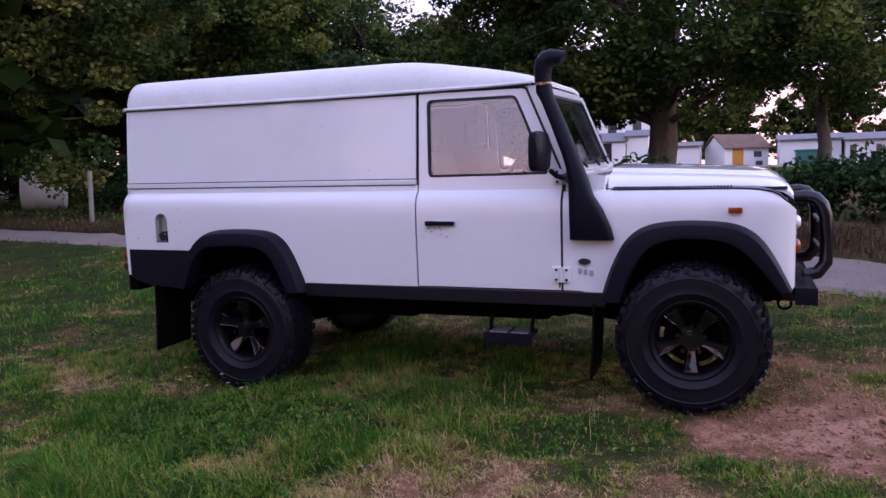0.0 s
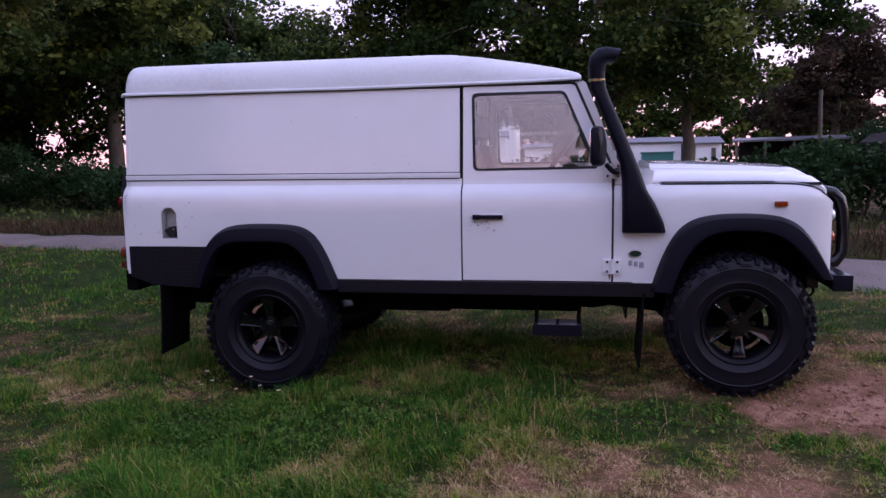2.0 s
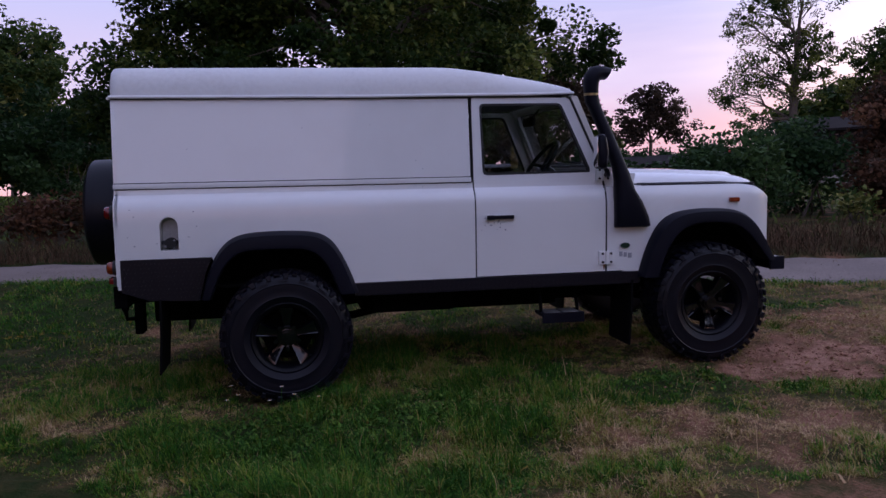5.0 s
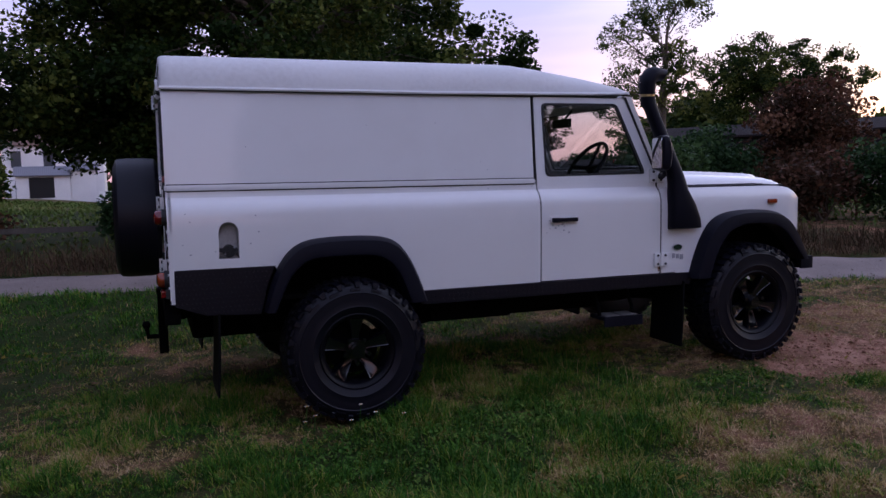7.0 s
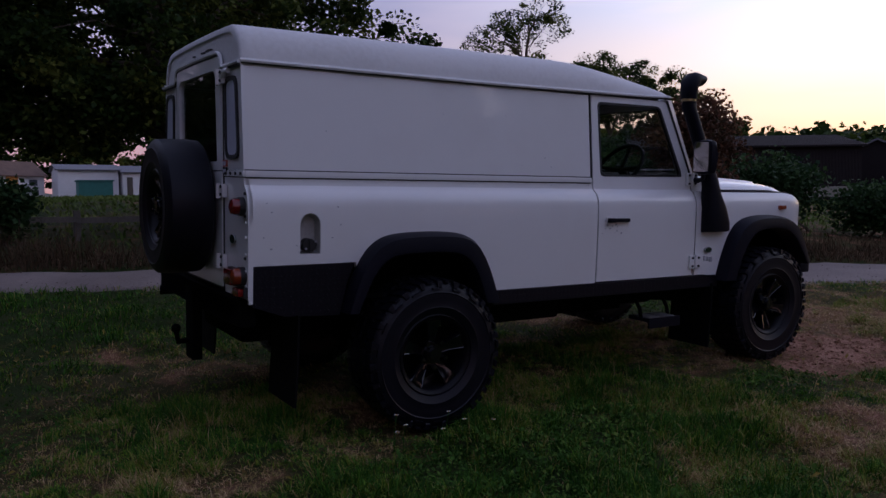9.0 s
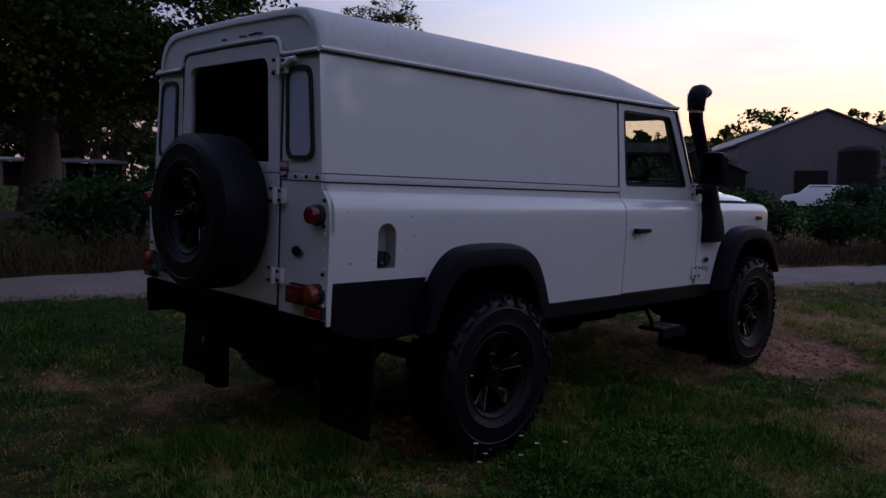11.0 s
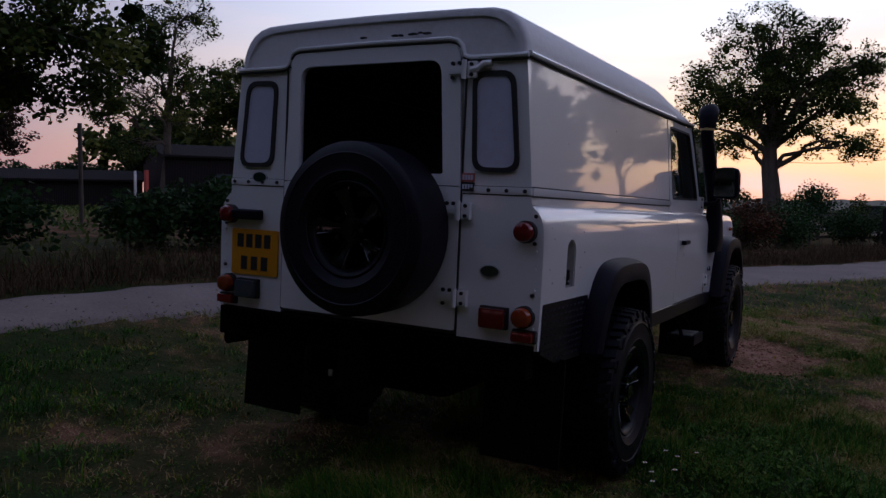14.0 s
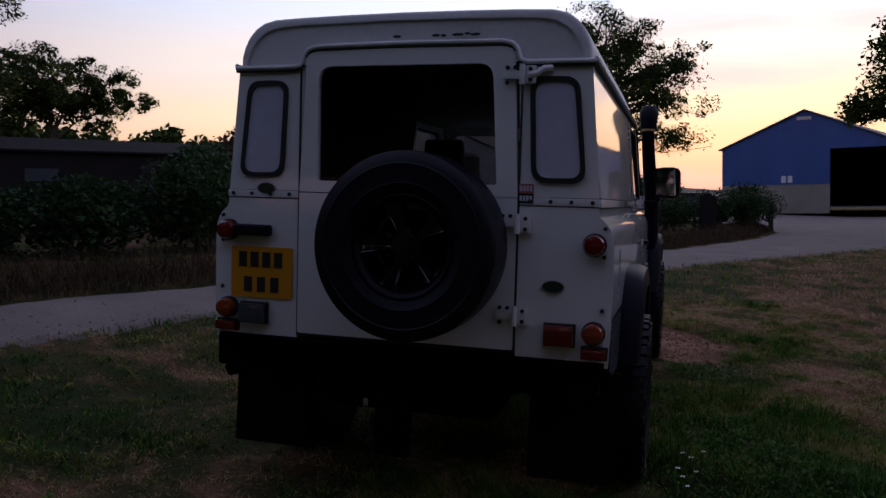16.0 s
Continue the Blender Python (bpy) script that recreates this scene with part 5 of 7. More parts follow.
    done("rust_stain", bm, M["rust"], truck, "brown rust run under the hinge", smooth=False)
    # windscreen
    def screen(y, k):
        return (2.135 - 0.215 * k, y, 1.335 + 0.53 * k)
    bm = bmesh.new()
    ring(bm, rounded([(-0.70, 0.0), (0.70, 0.0), (0.665, 1.02), (-0.665, 1.02)], 0.02), rounded([(-0.655, 0.12), (0.655, 0.12), (0.625, 0.92), (-0.625, 0.92)], 0.05), screen, (-0.03, 0, -0.012))
    ws = done("windscreen_frame", bm, M["white"], truck)
    bm = bmesh.new()
    ring(bm, rounded([(-0.66, 0.11), (0.66, 0.11), (0.63, 0.93), (-0.63, 0.93)], 0.05), rounded([(-0.645, 0.145), (0.645, 0.145), (0.615, 0.90), (-0.615, 0.90)], 0.04), lambda y, k: tuple(Vector(screen(y, k)) + Vector((0.008, 0, 0.003))), (-0.02, 0, -0.008))
    done("windscreen_seal", bm, M["seal"], ws)
    bm = bmesh.new()
    slab(bm, rounded([(-0.655, 0.12), (0.655, 0.12), (0.625, 0.92), (-0.625, 0.92)], 0.05), lambda y, k: tuple(Vector(screen(y, k)) + Vector((-0.01, 0, -0.004))), (-0.005, 0, -0.002))
    done("windscreen", bm, M["glass"], ws, "flat windscreen")
    for y in (-0.40, 0.05, 0.42):
        bm = bmesh.new()
        tube(bm, [(2.16, y, 1.385), (2.14, y + 0.02, 1.405), (2.115, y + 0.20, 1.425), (2.10, y + 0.30, 1.43)], 0.008, 6)
        tube(bm, [(2.135, y + 0.02, 1.412), (2.105, y + 0.36, 1.44)], 0.006, 6)
        done("wiper", bm, M["black"], ws, "black wiper arm and blade")

    # scuttle, bonnet and nose
    bm = bmesh.new()
    loft(bm, [[(2.10, y, 1.20), (2.30, y, 1.20), (2.325, y, 1.345), (2.20, y, 1.358), (2.10, y, 1.34)] for y in (-0.755, -0.5, 0.5, 0.755)])
    done("scuttle", bm, M["white"], truck, "white vent panel under the windscreen")
    for y in (-0.33, 0.33):
        bm = bmesh.new()
        box(bm, 2.14, 2.18, y - 0.22, y + 0.22, 1.350, 1.366, 0.004)
        done("vent_flap", bm, M["white"], truck)
    bm = bmesh.new()
    rings = []
    for x, z, e in ((2.32, 1.352, 1.276), (2.6, 1.345, 1.276), (2.9, 1.332, 1.276), (3.08, 1.322, 1.275), (3.16, 1.314, 1.272), (3.20, 1.306, 1.267), (3.235, 1.294, 1.258), (3.27, 1.270, 1.240), (3.290, 1.240, 1.220)):
        k = z - e + 0.010
        up = 0.020 * min(1.0, max(0.0, (3.22 - x) / 0.05))
        half = [(-0.655, e - 0.02), (-0.655, e), (-0.642, e + k * 0.28), (-0.61, e + k * 0.58), (-0.55, e + k * 0.85), (-0.475, z + 0.004), (-0.45, z + 0.006 + up), (-0.25, z + 0.014 + up), (0, z + 0.018 + up)]
        rings.append([(x, y, h) for y, h in half] + [(x, -y, h) for y, h in half[-2::-1]])
    loft(bm, rings)
    done("bonnet", bm, M["white"], truck, "white bonnet")
    for s in (-1, 1):
        bm = bmesh.new()
        box(bm, 2.20, 3.26, *sorted((s * 0.615, s * 0.662)), 1.252, 1.268)
        done("bonnet_joint", bm, M["seal"], truck, smooth=False)
    bm = bmesh.new()
    box(bm, 3.235, 3.262, -0.60, 0.60, 0.74, 1.262, 0.004)
    done("front_panel", bm, M["black"], truck, "black front panel between the wings")
    for k in range(9):
        bm = bmesh.new()
        box(bm, 3.262, 3.278, -0.33, 0.33, 0.86 + 0.036 * k, 0.876 + 0.036 * k, 0.003)
        done("grille_slat", bm, M["black"], truck)
    for s in (-1, 1):
        for y, z, r, m, lab in ((0.545, 1.03, 0.092, "clear", "round headlamp"), (0.70, 1.085, 0.038, "clear", "round clear side lamp"), (0.70, 0.96, 0.040, "orange", "round orange indicator")):
            bm = bmesh.new()
            bmesh.ops.create_uvsphere(bm, u_segments=20, v_segments=10, radius=r, matrix=Matrix.Translation((3.285 if r > .05 else 3.300, s * y, z)) @ Matrix.Diagonal((0.35 if r > .05 else 0.75, 1, 1, 1)))
            l = done("lamp", bm, M[m], truck, lab)
    bm = bmesh.new()
    box(bm, 3.305, 3.405, -0.80, 0.80, 0.665, 0.752, 0.012)
    for s in (-1, 1):
        box(bm, 3.18, 3.32, *sorted((s * 0.40, s * 0.48)), 0.62, 0.74, 0.006)
    bump = done("bumper", bm, M["gloss"], truck, "black steel front bumper")
    for s in (-1, 1):
        bm = bmesh.new()
        box(bm, 3.30, 3.407, *sorted((s * 0.795, s * 0.815)), 0.663, 0.754, 0.006)
        done("end_cap", bm, M["black"], bump)
        bm = bmesh.new()
        tube(bm, [(3.27 + 0.035 * math.cos(a), s * 0.43, 0.60 + 0.035 * math.sin(a)) for a in (2 * math.pi * k / 12 for k in range(12))], 0.008, 6, closed=True)
        done("towing_eye", bm, M["under"], bump)
        bm = bmesh.new()
        tube(bm, [(3.37, s * 0.36, 0.75), (3.44, s * 0.35, 0.765), (3.482, s * 0.34, 0.82), (3.487, s * 0.33, 0.95), (3.478, s * 0.33, 1.08), (3.455, s * 0.33, 1.15), (3.42, s * 0.325, 1.185), (3.37, s * 0.32, 1.195), (3.31, s * 0.32, 1.19)], 0.037, 14)
        done("bull_bar", bm, M["gloss"], bump, "black tubular bull bar")
    bm = bmesh.new()
    tube(bm, [(3.482, -0.33, 1.04), (3.482, 0.33, 1.04)], 0.028, 12); tube(bm, [(3.485, -0.33, 0.88), (3.485, 0.33, 0.88)], 0.024, 12)
    done("cross_tube", bm, M["gloss"], bump)

    # snorkel
    bm = bmesh.new()
    secs = [(2.262, 0.992, 0.114, 0.02, 0.835), (2.262, 1.000, 0.122, 0.045, 0.85), (2.255, 1.06, 0.114, 0.052, 0.855), (2.232, 1.16, 0.092, 0.055, 0.855), (2.205, 1.27, 0.070, 0.055, 0.855), (2.184, 1.36, 0.060, 0.052, 0.85), (2.152, 1.45, 0.055, 0.050, 0.84), (2.084, 1.62, 0.053, 0.048, 0.825), (2.028, 1.75, 0.050, 0.046, 0.815), (2.000, 1.81, 0.047, 0.045, 0.812), (1.994, 1.86, 0.044, 0.044, 0.812)]
    rings = []
    for i, (x, z, rx, ry, y) in enumerate(secs):
        p = 4 if i < 4 else 2.4
        ring_ = []
        for k in range(20):
            a = 2 * math.pi * k / 20
            c, q = math.cos(a), math.sin(a)
            dx, dy = rx * math.copysign(abs(c) ** (2 / p), c), ry * math.copysign(abs(q) ** (2 / p), q)
            tilt = -0.42 if 3 < i < 9 else 0.0
            ring_.append((x + dx, -(y + dy), z - dx * tilt * -1.0 if 3 < i < 9 else z))
        rings.append(ring_)
    loft(bm, rings)
    sn = done("snorkel", bm, M["black"], truck, "black plastic raised air intake beside the windscreen", angle=50)
    bm = bmesh.new()
    disc(bm, (1.992, -0.812, 1.862), 0.047, 0.016, "Z", 24)
    done("clamp", bm, M["gold"], sn, "thin metal clamp")
    bm = bmesh.new()
    path = [(1.992, 1.868, 0.046), (1.990, 1.90, 0.047), (1.990, 1.935, 0.050), (1.996, 1.968, 0.053), (2.016, 1.992, 0.053), (2.045, 2.000, 0.048), (2.075, 1.998, 0.043), (2.105, 1.993, 0.038)]
    rings = []
    dirs = [90, 90, 88, 66, 30, 8, 0, -6]
    for (x, z, r), an in zip(path, dirs):
        a0 = radians(an)
        n_ = Vector((-math.sin(a0), 0, math.cos(a0)))
        rings.append([Vector((x, -0.812, z)) + r * (math.cos(q) * n_ + 1.25 * math.sin(q) * Vector((0, 1, 0))) for q in (2 * math.pi * k / 16 for k in range(16))])
    rings[-1] = [p + Vector((0.018 * ((p.z - 1.993) / 0.04), 0, 0)) for p in rings[-1]]
    loft(bm, rings)
    hd = done("intake_head", bm, M["black"], sn, "forward-facing intake head", angle=50)

    # badges, marks and side lamp
    bm = bmesh.new()
    box(bm, 2.968, 3.038, -0.853, -0.826, 1.142, 1.172, 0.008)
    done("side_repeater", bm, M["orange"], truck, "small orange side repeater")
    def oval(name, c, w, h, axis):
        bm = bmesh.new()
        f = (lambda u, v, d: (c[0] + u, c[1] - d, c[2] + v)) if axis == "Y" else (lambda u, v, d: (c[0] - d, c[1] + u, c[2] + v))
        loft(bm, [[f(k * w * math.cos(a), k * h * math.sin(a), d) for a in (2 * math.pi * q / 24 for q in range(24))] for k, d in ((1.0, -0.004), (1.0, 0.003), (0.9, 0.006))])
        o = done(name, bm, M["badge"], truck, "dark green oval badge")
        bm = bmesh.new()
        pts = [f(0.98 * w * math.cos(a), 0.98 * h * math.sin(a), 0.004) for a in (2 * math.pi * q / 24 for q in range(24))]
        tube(bm, pts, 0.0025, 6, closed=True)
        done("badge_rim", bm, M["silver"], o)
    oval("side_badge", (2.218, -0.837, 0.872), 0.036, 0.019, "Y")
    oval("rear_badge", (-0.981, -0.615, 1.010), 0.043, 0.024, "X")
    oval("rear_badge", (-0.981, 0.597, 1.352), 0.043, 0.024, "X")
    for x, w, z0, z1 in ((2.192, 0.022, 0.800, 0.832), (2.222, 0.022, 0.796, 0.826), (2.254, 0.026, 0.788, 0.822)):
        bm = bmesh.new()
        box(bm, x - w / 2, x + w / 2, -0.8355, -0.8305, z0, z1, 0.002)
        done("wing_mark", bm, M["greymark"], truck, "faded grey mark on the wing")

    # rear lamps, plate and sticker
    def round_lamp(y, z, r, m, label):
        bm = bmesh.new()
        disc(bm, (-0.992, y, z), r * 1.1, 0.026, "X", 24)
        b = done("rear_lamp", bm, M["seal"], truck, label)
        bm = bmesh.new()
        loft(bm, [[(-1.003 - d, y + k * r * math.cos(a), z + k * r * math.sin(a)) for a in (2 * math.pi * q / 24 for q in range(24))] for k, d in ((1.0, 0), (0.98, 0.022), (0.85, 0.034), (0.4, 0.042), (0.02, 0.043))])
        done("lens", bm, M[m], b)
    def rect_lamp(y0, y1, z0, z1, m, label, case="seal"):
        bm = bmesh.new()
        box(bm, -1.000, -0.978, y0 - 0.006, y1 + 0.006, z0 - 0.006, z1 + 0.006, 0.004)
        b = done("rear_lamp", bm, M[case], truck, label)
        bm = bmesh.new()
        box(bm, -1.025, -0.998, y0, y1, z0, z1, 0.008)
        done("lens", bm, M[m], b)
    round_lamp(-0.765, 1.174, 0.040, "red", "round red rear lamp")
    round_lamp(-0.772, 0.845, 0.040, "orange", "round amber rear indicator")
    rect_lamp(-0.700, -0.592, 0.792, 0.868, "red", "square dark red fog lamp")
    rect_lamp(-0.822, -0.734, 0.752, 0.790, "red", "red rear reflector")
    round_lamp(0.765, 1.174, 0.040, "red", "round red rear lamp")
    round_lamp(0.765, 0.845, 0.040, "orange", "round amber rear indicator")
    rect_lamp(0.722, 0.810, 0.752, 0.790, "red", "red rear reflector")
    rect_lamp(0.585, 0.700, 0.788, 0.868, "lampcase", "square dark reversing lamp")
    bm = bmesh.new()
    box(bm, -1.025, -0.980, 0.565, 0.735, 1.152, 1.200, 0.018, 3)
    done("plate_lamp", bm, M["black"], truck, "black number plate lamp")
    bm = bmesh.new()
    slab(bm, rounded([(0.472, 0.892), (0.756, 0.892), (0.756, 1.106), (0.472, 1.106)], 0.012), back(-0.988), (0.008, 0, 0))
    pl = done("number_plate", bm, M["plate"], truck, "yellow number plate with two rows of dark bars")
    for y, z in [(0.70 - 0.055 * k, 1.052) for k in range(4)] + [(0.675 - 0.062 * k, 0.947) for k in range(3)]:
        bm = bmesh.new()
        box(bm, -0.9905, -0.988, y - 0.019, y + 0.019, z - 0.032, z + 0.032, 0.0)
        done("plate_bar", bm, M["seal"], pl, smooth=False)
    bm = bmesh.new()
    box(bm, -0.9875, -0.979, -0.528, -0.472, 1.360, 1.394)
    st = done("sticker", bm, M["stickred"], truck, "small red and black sticker", smooth=False)
    bm = bmesh.new()
    box(bm, -0.9875, -0.979, -0.528, -0.472, 1.322, 1.358)
    done("sticker_base", bm, M["seal"], st, smooth=False)
    for k in range(4):
        for z0, z1 in ((1.330, 1.350), (1.367, 1.387)):
            bm = bmesh.new()
            box(bm, -0.9885, -0.987, -0.523 + k * 0.0125, -0.514 + k * 0.0125, z0, z1)
            done("sticker_bar", bm, M["blank"], st, smooth=False)
    # dark scuffs along the rail over the back door
    for y0, y1, z in ((-0.14, -0.115, 1.957), (-0.165, -0.15, 1.956), (-0.235, -0.195, 1.958), (-0.26, -0.245, 1.961), (-0.30, -0.268, 1.957), (0.02, 0.045, 1.957)):
        bm = bmesh.new()
        slab(bm, [(y0, z - 0.003), (y1, z - 0.004), (y1 + 0.004, z + 0.002), ((y0 + y1) / 2, z + 0.005), (y0 - 0.002, z + 0.003)], lambda y, w: (-0.994, y, w), (0.012, 0, 0))
        done("scuff", bm, M["seal"], truck, "dark scuff on the rear rail", smooth=False)


def truck_under(truck):
    for s in (-1, 1):
        bm = bmesh.new()
        loft(bm, [[(x, s * 0.40, z), (x, s * 0.49, z), (x, s * 0.49, z + 0.15), (x, s * 0.40, z + 0.15)] for x, z in ((-0.95, 0.58), (-0.4, 0.62), (0.3, 0.60), (0.6, 0.50), (2.0, 0.48), (2.3, 0.54), (2.8, 0.64), (3.25, 0.62))])
        done("chassis_rail", bm, M["under"], truck, smooth=False)
        for x0, z0, z1, y0, y1 in ((-0.742, 0.195, 0.65, 0.50, 0.86), (2.262, 0.20, 0.64, 0.50, 0.85)):
            bm = bmesh.new()
            loft(bm, [[(x0 + dx, s * y0, z), (x0 + dx, s * y1, z), (x0 + dx + 0.012, s * y1, z), (x0 + dx + 0.012, s * y0, z)] for z, dx in ((z0, -0.02), ((z0 + z1) / 2, -0.006), (z1, 0.0))])
            done("mud_flap", bm, M["flap"], truck, "black rubber mud flap", smooth=False)
        bm = bmesh.new()
        tube(bm, [(0.0, s * 0.42, 0.50 + 0.02 * k) for k in range(2)], 0.06, 10)
        n = 60
        tube(bm, [(0.05 + 0.065 * math.cos(k * 0.75), s * 0.47 + 0.065 * math.sin(k * 0.75), 0.46 + 0.30 * k / n) for k in range(n)], 0.010, 6)
        done("coil_spring", bm, M["under"], truck)
        bm = bmesh.new()
        tube(bm, [(0.05, s * 0.45, 0.36), (0.9, s * 0.45, 0.52)], 0.028, 8)
        done("trailing_arm", bm, M["under"], truck)
        bm = bmesh.new()
        tube(bm, [(2.75, s * 0.42, 0.44), (2.0, s * 0.42, 0.52)], 0.028, 8)
        done("radius_arm", bm, M["under"], truck)
        # folding step
        bm = bmesh.new()
        box(bm, 1.635, 1.915, *sorted((s * 0.70, s * 0.88)), 0.425, 0.447, 0.004)
        box(bm, 1.632, 1.918, *sorted((s * 0.872, s * 0.885)), 0.385, 0.452, 0.004)
        st = done("side_step", bm, M["black"], truck, "black folding side step", smooth=False)
        bm = bmesh.new()
        for k in range(2):
            box(bm, 1.66 + 0.125 * k, 1.765 + 0.125 * k, *sorted((s * 0.725, s * 0.86)), 0.447, 0.452, 0.002)
        done("tread_plate", bm, M["metal"], st, "worn metal tread", smooth=False)
        for x in (1.65, 1.90):
            bm = bmesh.new()
            tube(bm, [(x, s * 0.80, 0.43), (x, s * 0.78, 0.50), (x + 0.01, s * 0.70, 0.60)], 0.012, 8)
            done("step_bracket", bm, M["under"], st)
    for x, z in ((0, 0.395), (2.794, 0.473)):
        bm = bmesh.new()
        tube(bm, [(x, -0.72, z), (x, 0.72, z)], 0.045, 12)
        bmesh.ops.create_uvsphere(bm, u_segments=16, v_segments=10, radius=0.14, matrix=Matrix.Translation((x, 0.12 if x < 1 else -0.2, z)) @ Matrix.Diagonal((1, 0.8, 1, 1)))
        done("axle", bm, M["under"], truck)
    bm = bmesh.new()
    box(bm, -1.01, -0.93, -0.80, 0.80, 0.60, 0.735, 0.01)
    loft(bm, [[(-1.01, s_ * 0.80, 0.72), (-1.01, s_ * 0.62, 0.60), (-0.90, s_ * 0.62, 0.60), (-0.90, s_ * 0.80, 0.72)] for s_ in (-1, 1)])
    done("rear_crossmember", bm, M["under"], truck, "black rear crossmember", smooth=False)
    bm = bmesh.new()
    box(bm, -1.04, -0.985, -0.07, 0.07, 0.30, 0.70, 0.008); tube(bm, [(-1.02, 0, 0.40), (-1.10, 0, 0.40), (-1.11, 0, 0.46)], 0.016, 8)
    bmesh.ops.create_uvsphere(bm, u_segments=12, v_segments=8, radius=0.026, matrix=Matrix.Translation((-1.11, 0, 0.475)))
    hitch = done("tow_hitch", bm, M["under"], truck, "black drop plate with a tow ball")
    bm = bmesh.new()
    box(bm, -1.03, -1.02, 0.105, 0.125, 0.49, 0.52, 0.003)
    done("shackle", bm, M["metal"], hitch, "bright metal shackle")
    bm = bmesh.new()
    tube(bm, [(0.9, 0.30, 0.46), (0.3, 0.36, 0.60), (-0.3, 0.55, 0.62), (-0.8, 0.66, 0.60), (-1.03, 0.73, 0.588)], 0.030, 12)
    done("exhaust", bm, M["under"], truck, "rusty dark exhaust pipe")
    bm = bmesh.new()
    box(bm, 0.5, 1.9, -0.36, 0.36, 0.42, 0.60, 0.03); box(bm, 0.55, 1.1, -0.62, -0.42, 0.46, 0.62, 0.03); tube(bm, [(0.1, 0.05, 0.42), (1.0, 0.05, 0.52)], 0.04, 10); tube(bm, [(1.5, -0.1, 0.52), (2.6, -0.2, 0.48)], 0.04, 10)
    done("gearbox", bm, M["under"], truck)
    bm = bmesh.new()
    box(bm, -0.86, -0.30, -0.37, 0.37, 0.43, 0.63, 0.04)
    done("fuel_tank", bm, M["under"], truck, "black fuel tank between the chassis rails")
    bm = bmesh.new()
    box(bm, -0.95, 2.1, -0.80, 0.80, 0.70, 0.72); box(bm, 2.1, 3.24, -0.50, 0.50, 0.66, 0.68)
    done("floor_pan", bm, M["under"], truck, smooth=False)


def truck_cabin(truck):
    def lining(*b):
        bm = bmesh.new(); box(bm, *b)
        done("lining", bm, M["trim"], truck, "dark inner lining of the load bay", smooth=False)
    lining(-0.95, 1.10, -0.50, 0.50, 0.725, 0.745)
    for s in (-1, 1):
        lining(-0.95, 1.12, *sorted((s * 0.50, s * 0.80)), 0.98, 1.0)
        lining(-0.95, 1.12, *sorted((s * 0.68, s * 0.69)), 1.0, 1.84)
    lining(-0.95, 1.85, -0.68, 0.68, 1.858, 1.866)
    bm = bmesh.new()
    box(bm, 1.95, 2.11, -0.72, 0.72, 1.02, 1.30, 0.03); box(bm, 1.99, 2.12, -0.74, 0.74, 1.28, 1.345, 0.02)
    box(bm, 1.90, 2.0, -0.62, -0.20, 1.22, 1.34, 0.03)
    done("dashboard", bm, M["trim"], truck)
    for y in (-0.47, 0.47):
        bm = bmesh.new()
        box(bm, 1.28, 1.75, y - 0.24, y + 0.24, 0.88, 1.03, 0.05, 3)
        seat = done("seat", bm, M["seat"], truck, "grey cloth seat")
        bm = bmesh.new()
        loft(bm, [[(x, y + w * dy, z) for dy in (-1, -0.9, 0.9, 1)] + [(x - 0.12, y + w * dy, z) for dy in (1, 0.9, -0.9, -1)] for x, z, w in ((1.36, 0.98, 0.23), (1.30, 1.30, 0.23), (1.25, 1.50, 0.19))])
        done("backrest", bm, M["seat"], seat)
        bm = bmesh.new()
        box(bm, 1.12, 1.22, y - 0.13, y + 0.13, 1.54, 1.72, 0.04, 3)
        tube(bm, [(1.18, y - 0.06, 1.45), (1.17, y - 0.06, 1.56)], 0.008, 6); tube(bm, [(1.18, y + 0.06, 1.45), (1.17, y + 0.06, 1.56)], 0.008, 6)
        done("headrest", bm, M["seat"], seat)
    bm = bmesh.new()
    c, n = Vector((1.77, -0.42, 1.42)), Vector((-0.80, 0, 0.60)).normalized()
    u = Vector((0, 1, 0)); v = n.cross(u)
    pts = [c + 0.19 * (math.cos(a) * u + math.sin(a) * v) for a in (2 * math.pi * k / 32 for k in range(32))]
    tube(bm, pts, 0.014, 8, closed=True)
    w = done("steering_wheel", bm, M["black"], truck, "black steering wheel")
    bm = bmesh.new()
    for a in (0.0, math.pi, -math.pi / 2):
        tube(bm, [c - n * 0.03, c + 0.185 * (math.cos(a) * u + math.sin(a) * v)], 0.013, 6)
    tube(bm, [c - n * 0.02, c - n * 0.35], 0.03, 8)
    done("steering_column", bm, M["black"], w)
    bm = bmesh.new()
    box(bm, 1.80, 1.83, -0.12, 0.12, 1.70, 1.765, 0.012); tube(bm, [(1.825, 0, 1.75), (1.90, 0, 1.83)], 0.008, 6)
    done("inside_mirror", bm, M["black"], truck, "black interior mirror")


TRUCK = pose(0, 0.018, 0, 2.6, 0.58, 0)
truck = empty("off_road_van", None, "white long-wheelbase off-road van with black arches on the grass", "van")
truck_body(truck)
truck_under(truck)
truck_cabin(truck)
wheels(truck, wheel_meshes())
truck.matrix_world = TRUCK

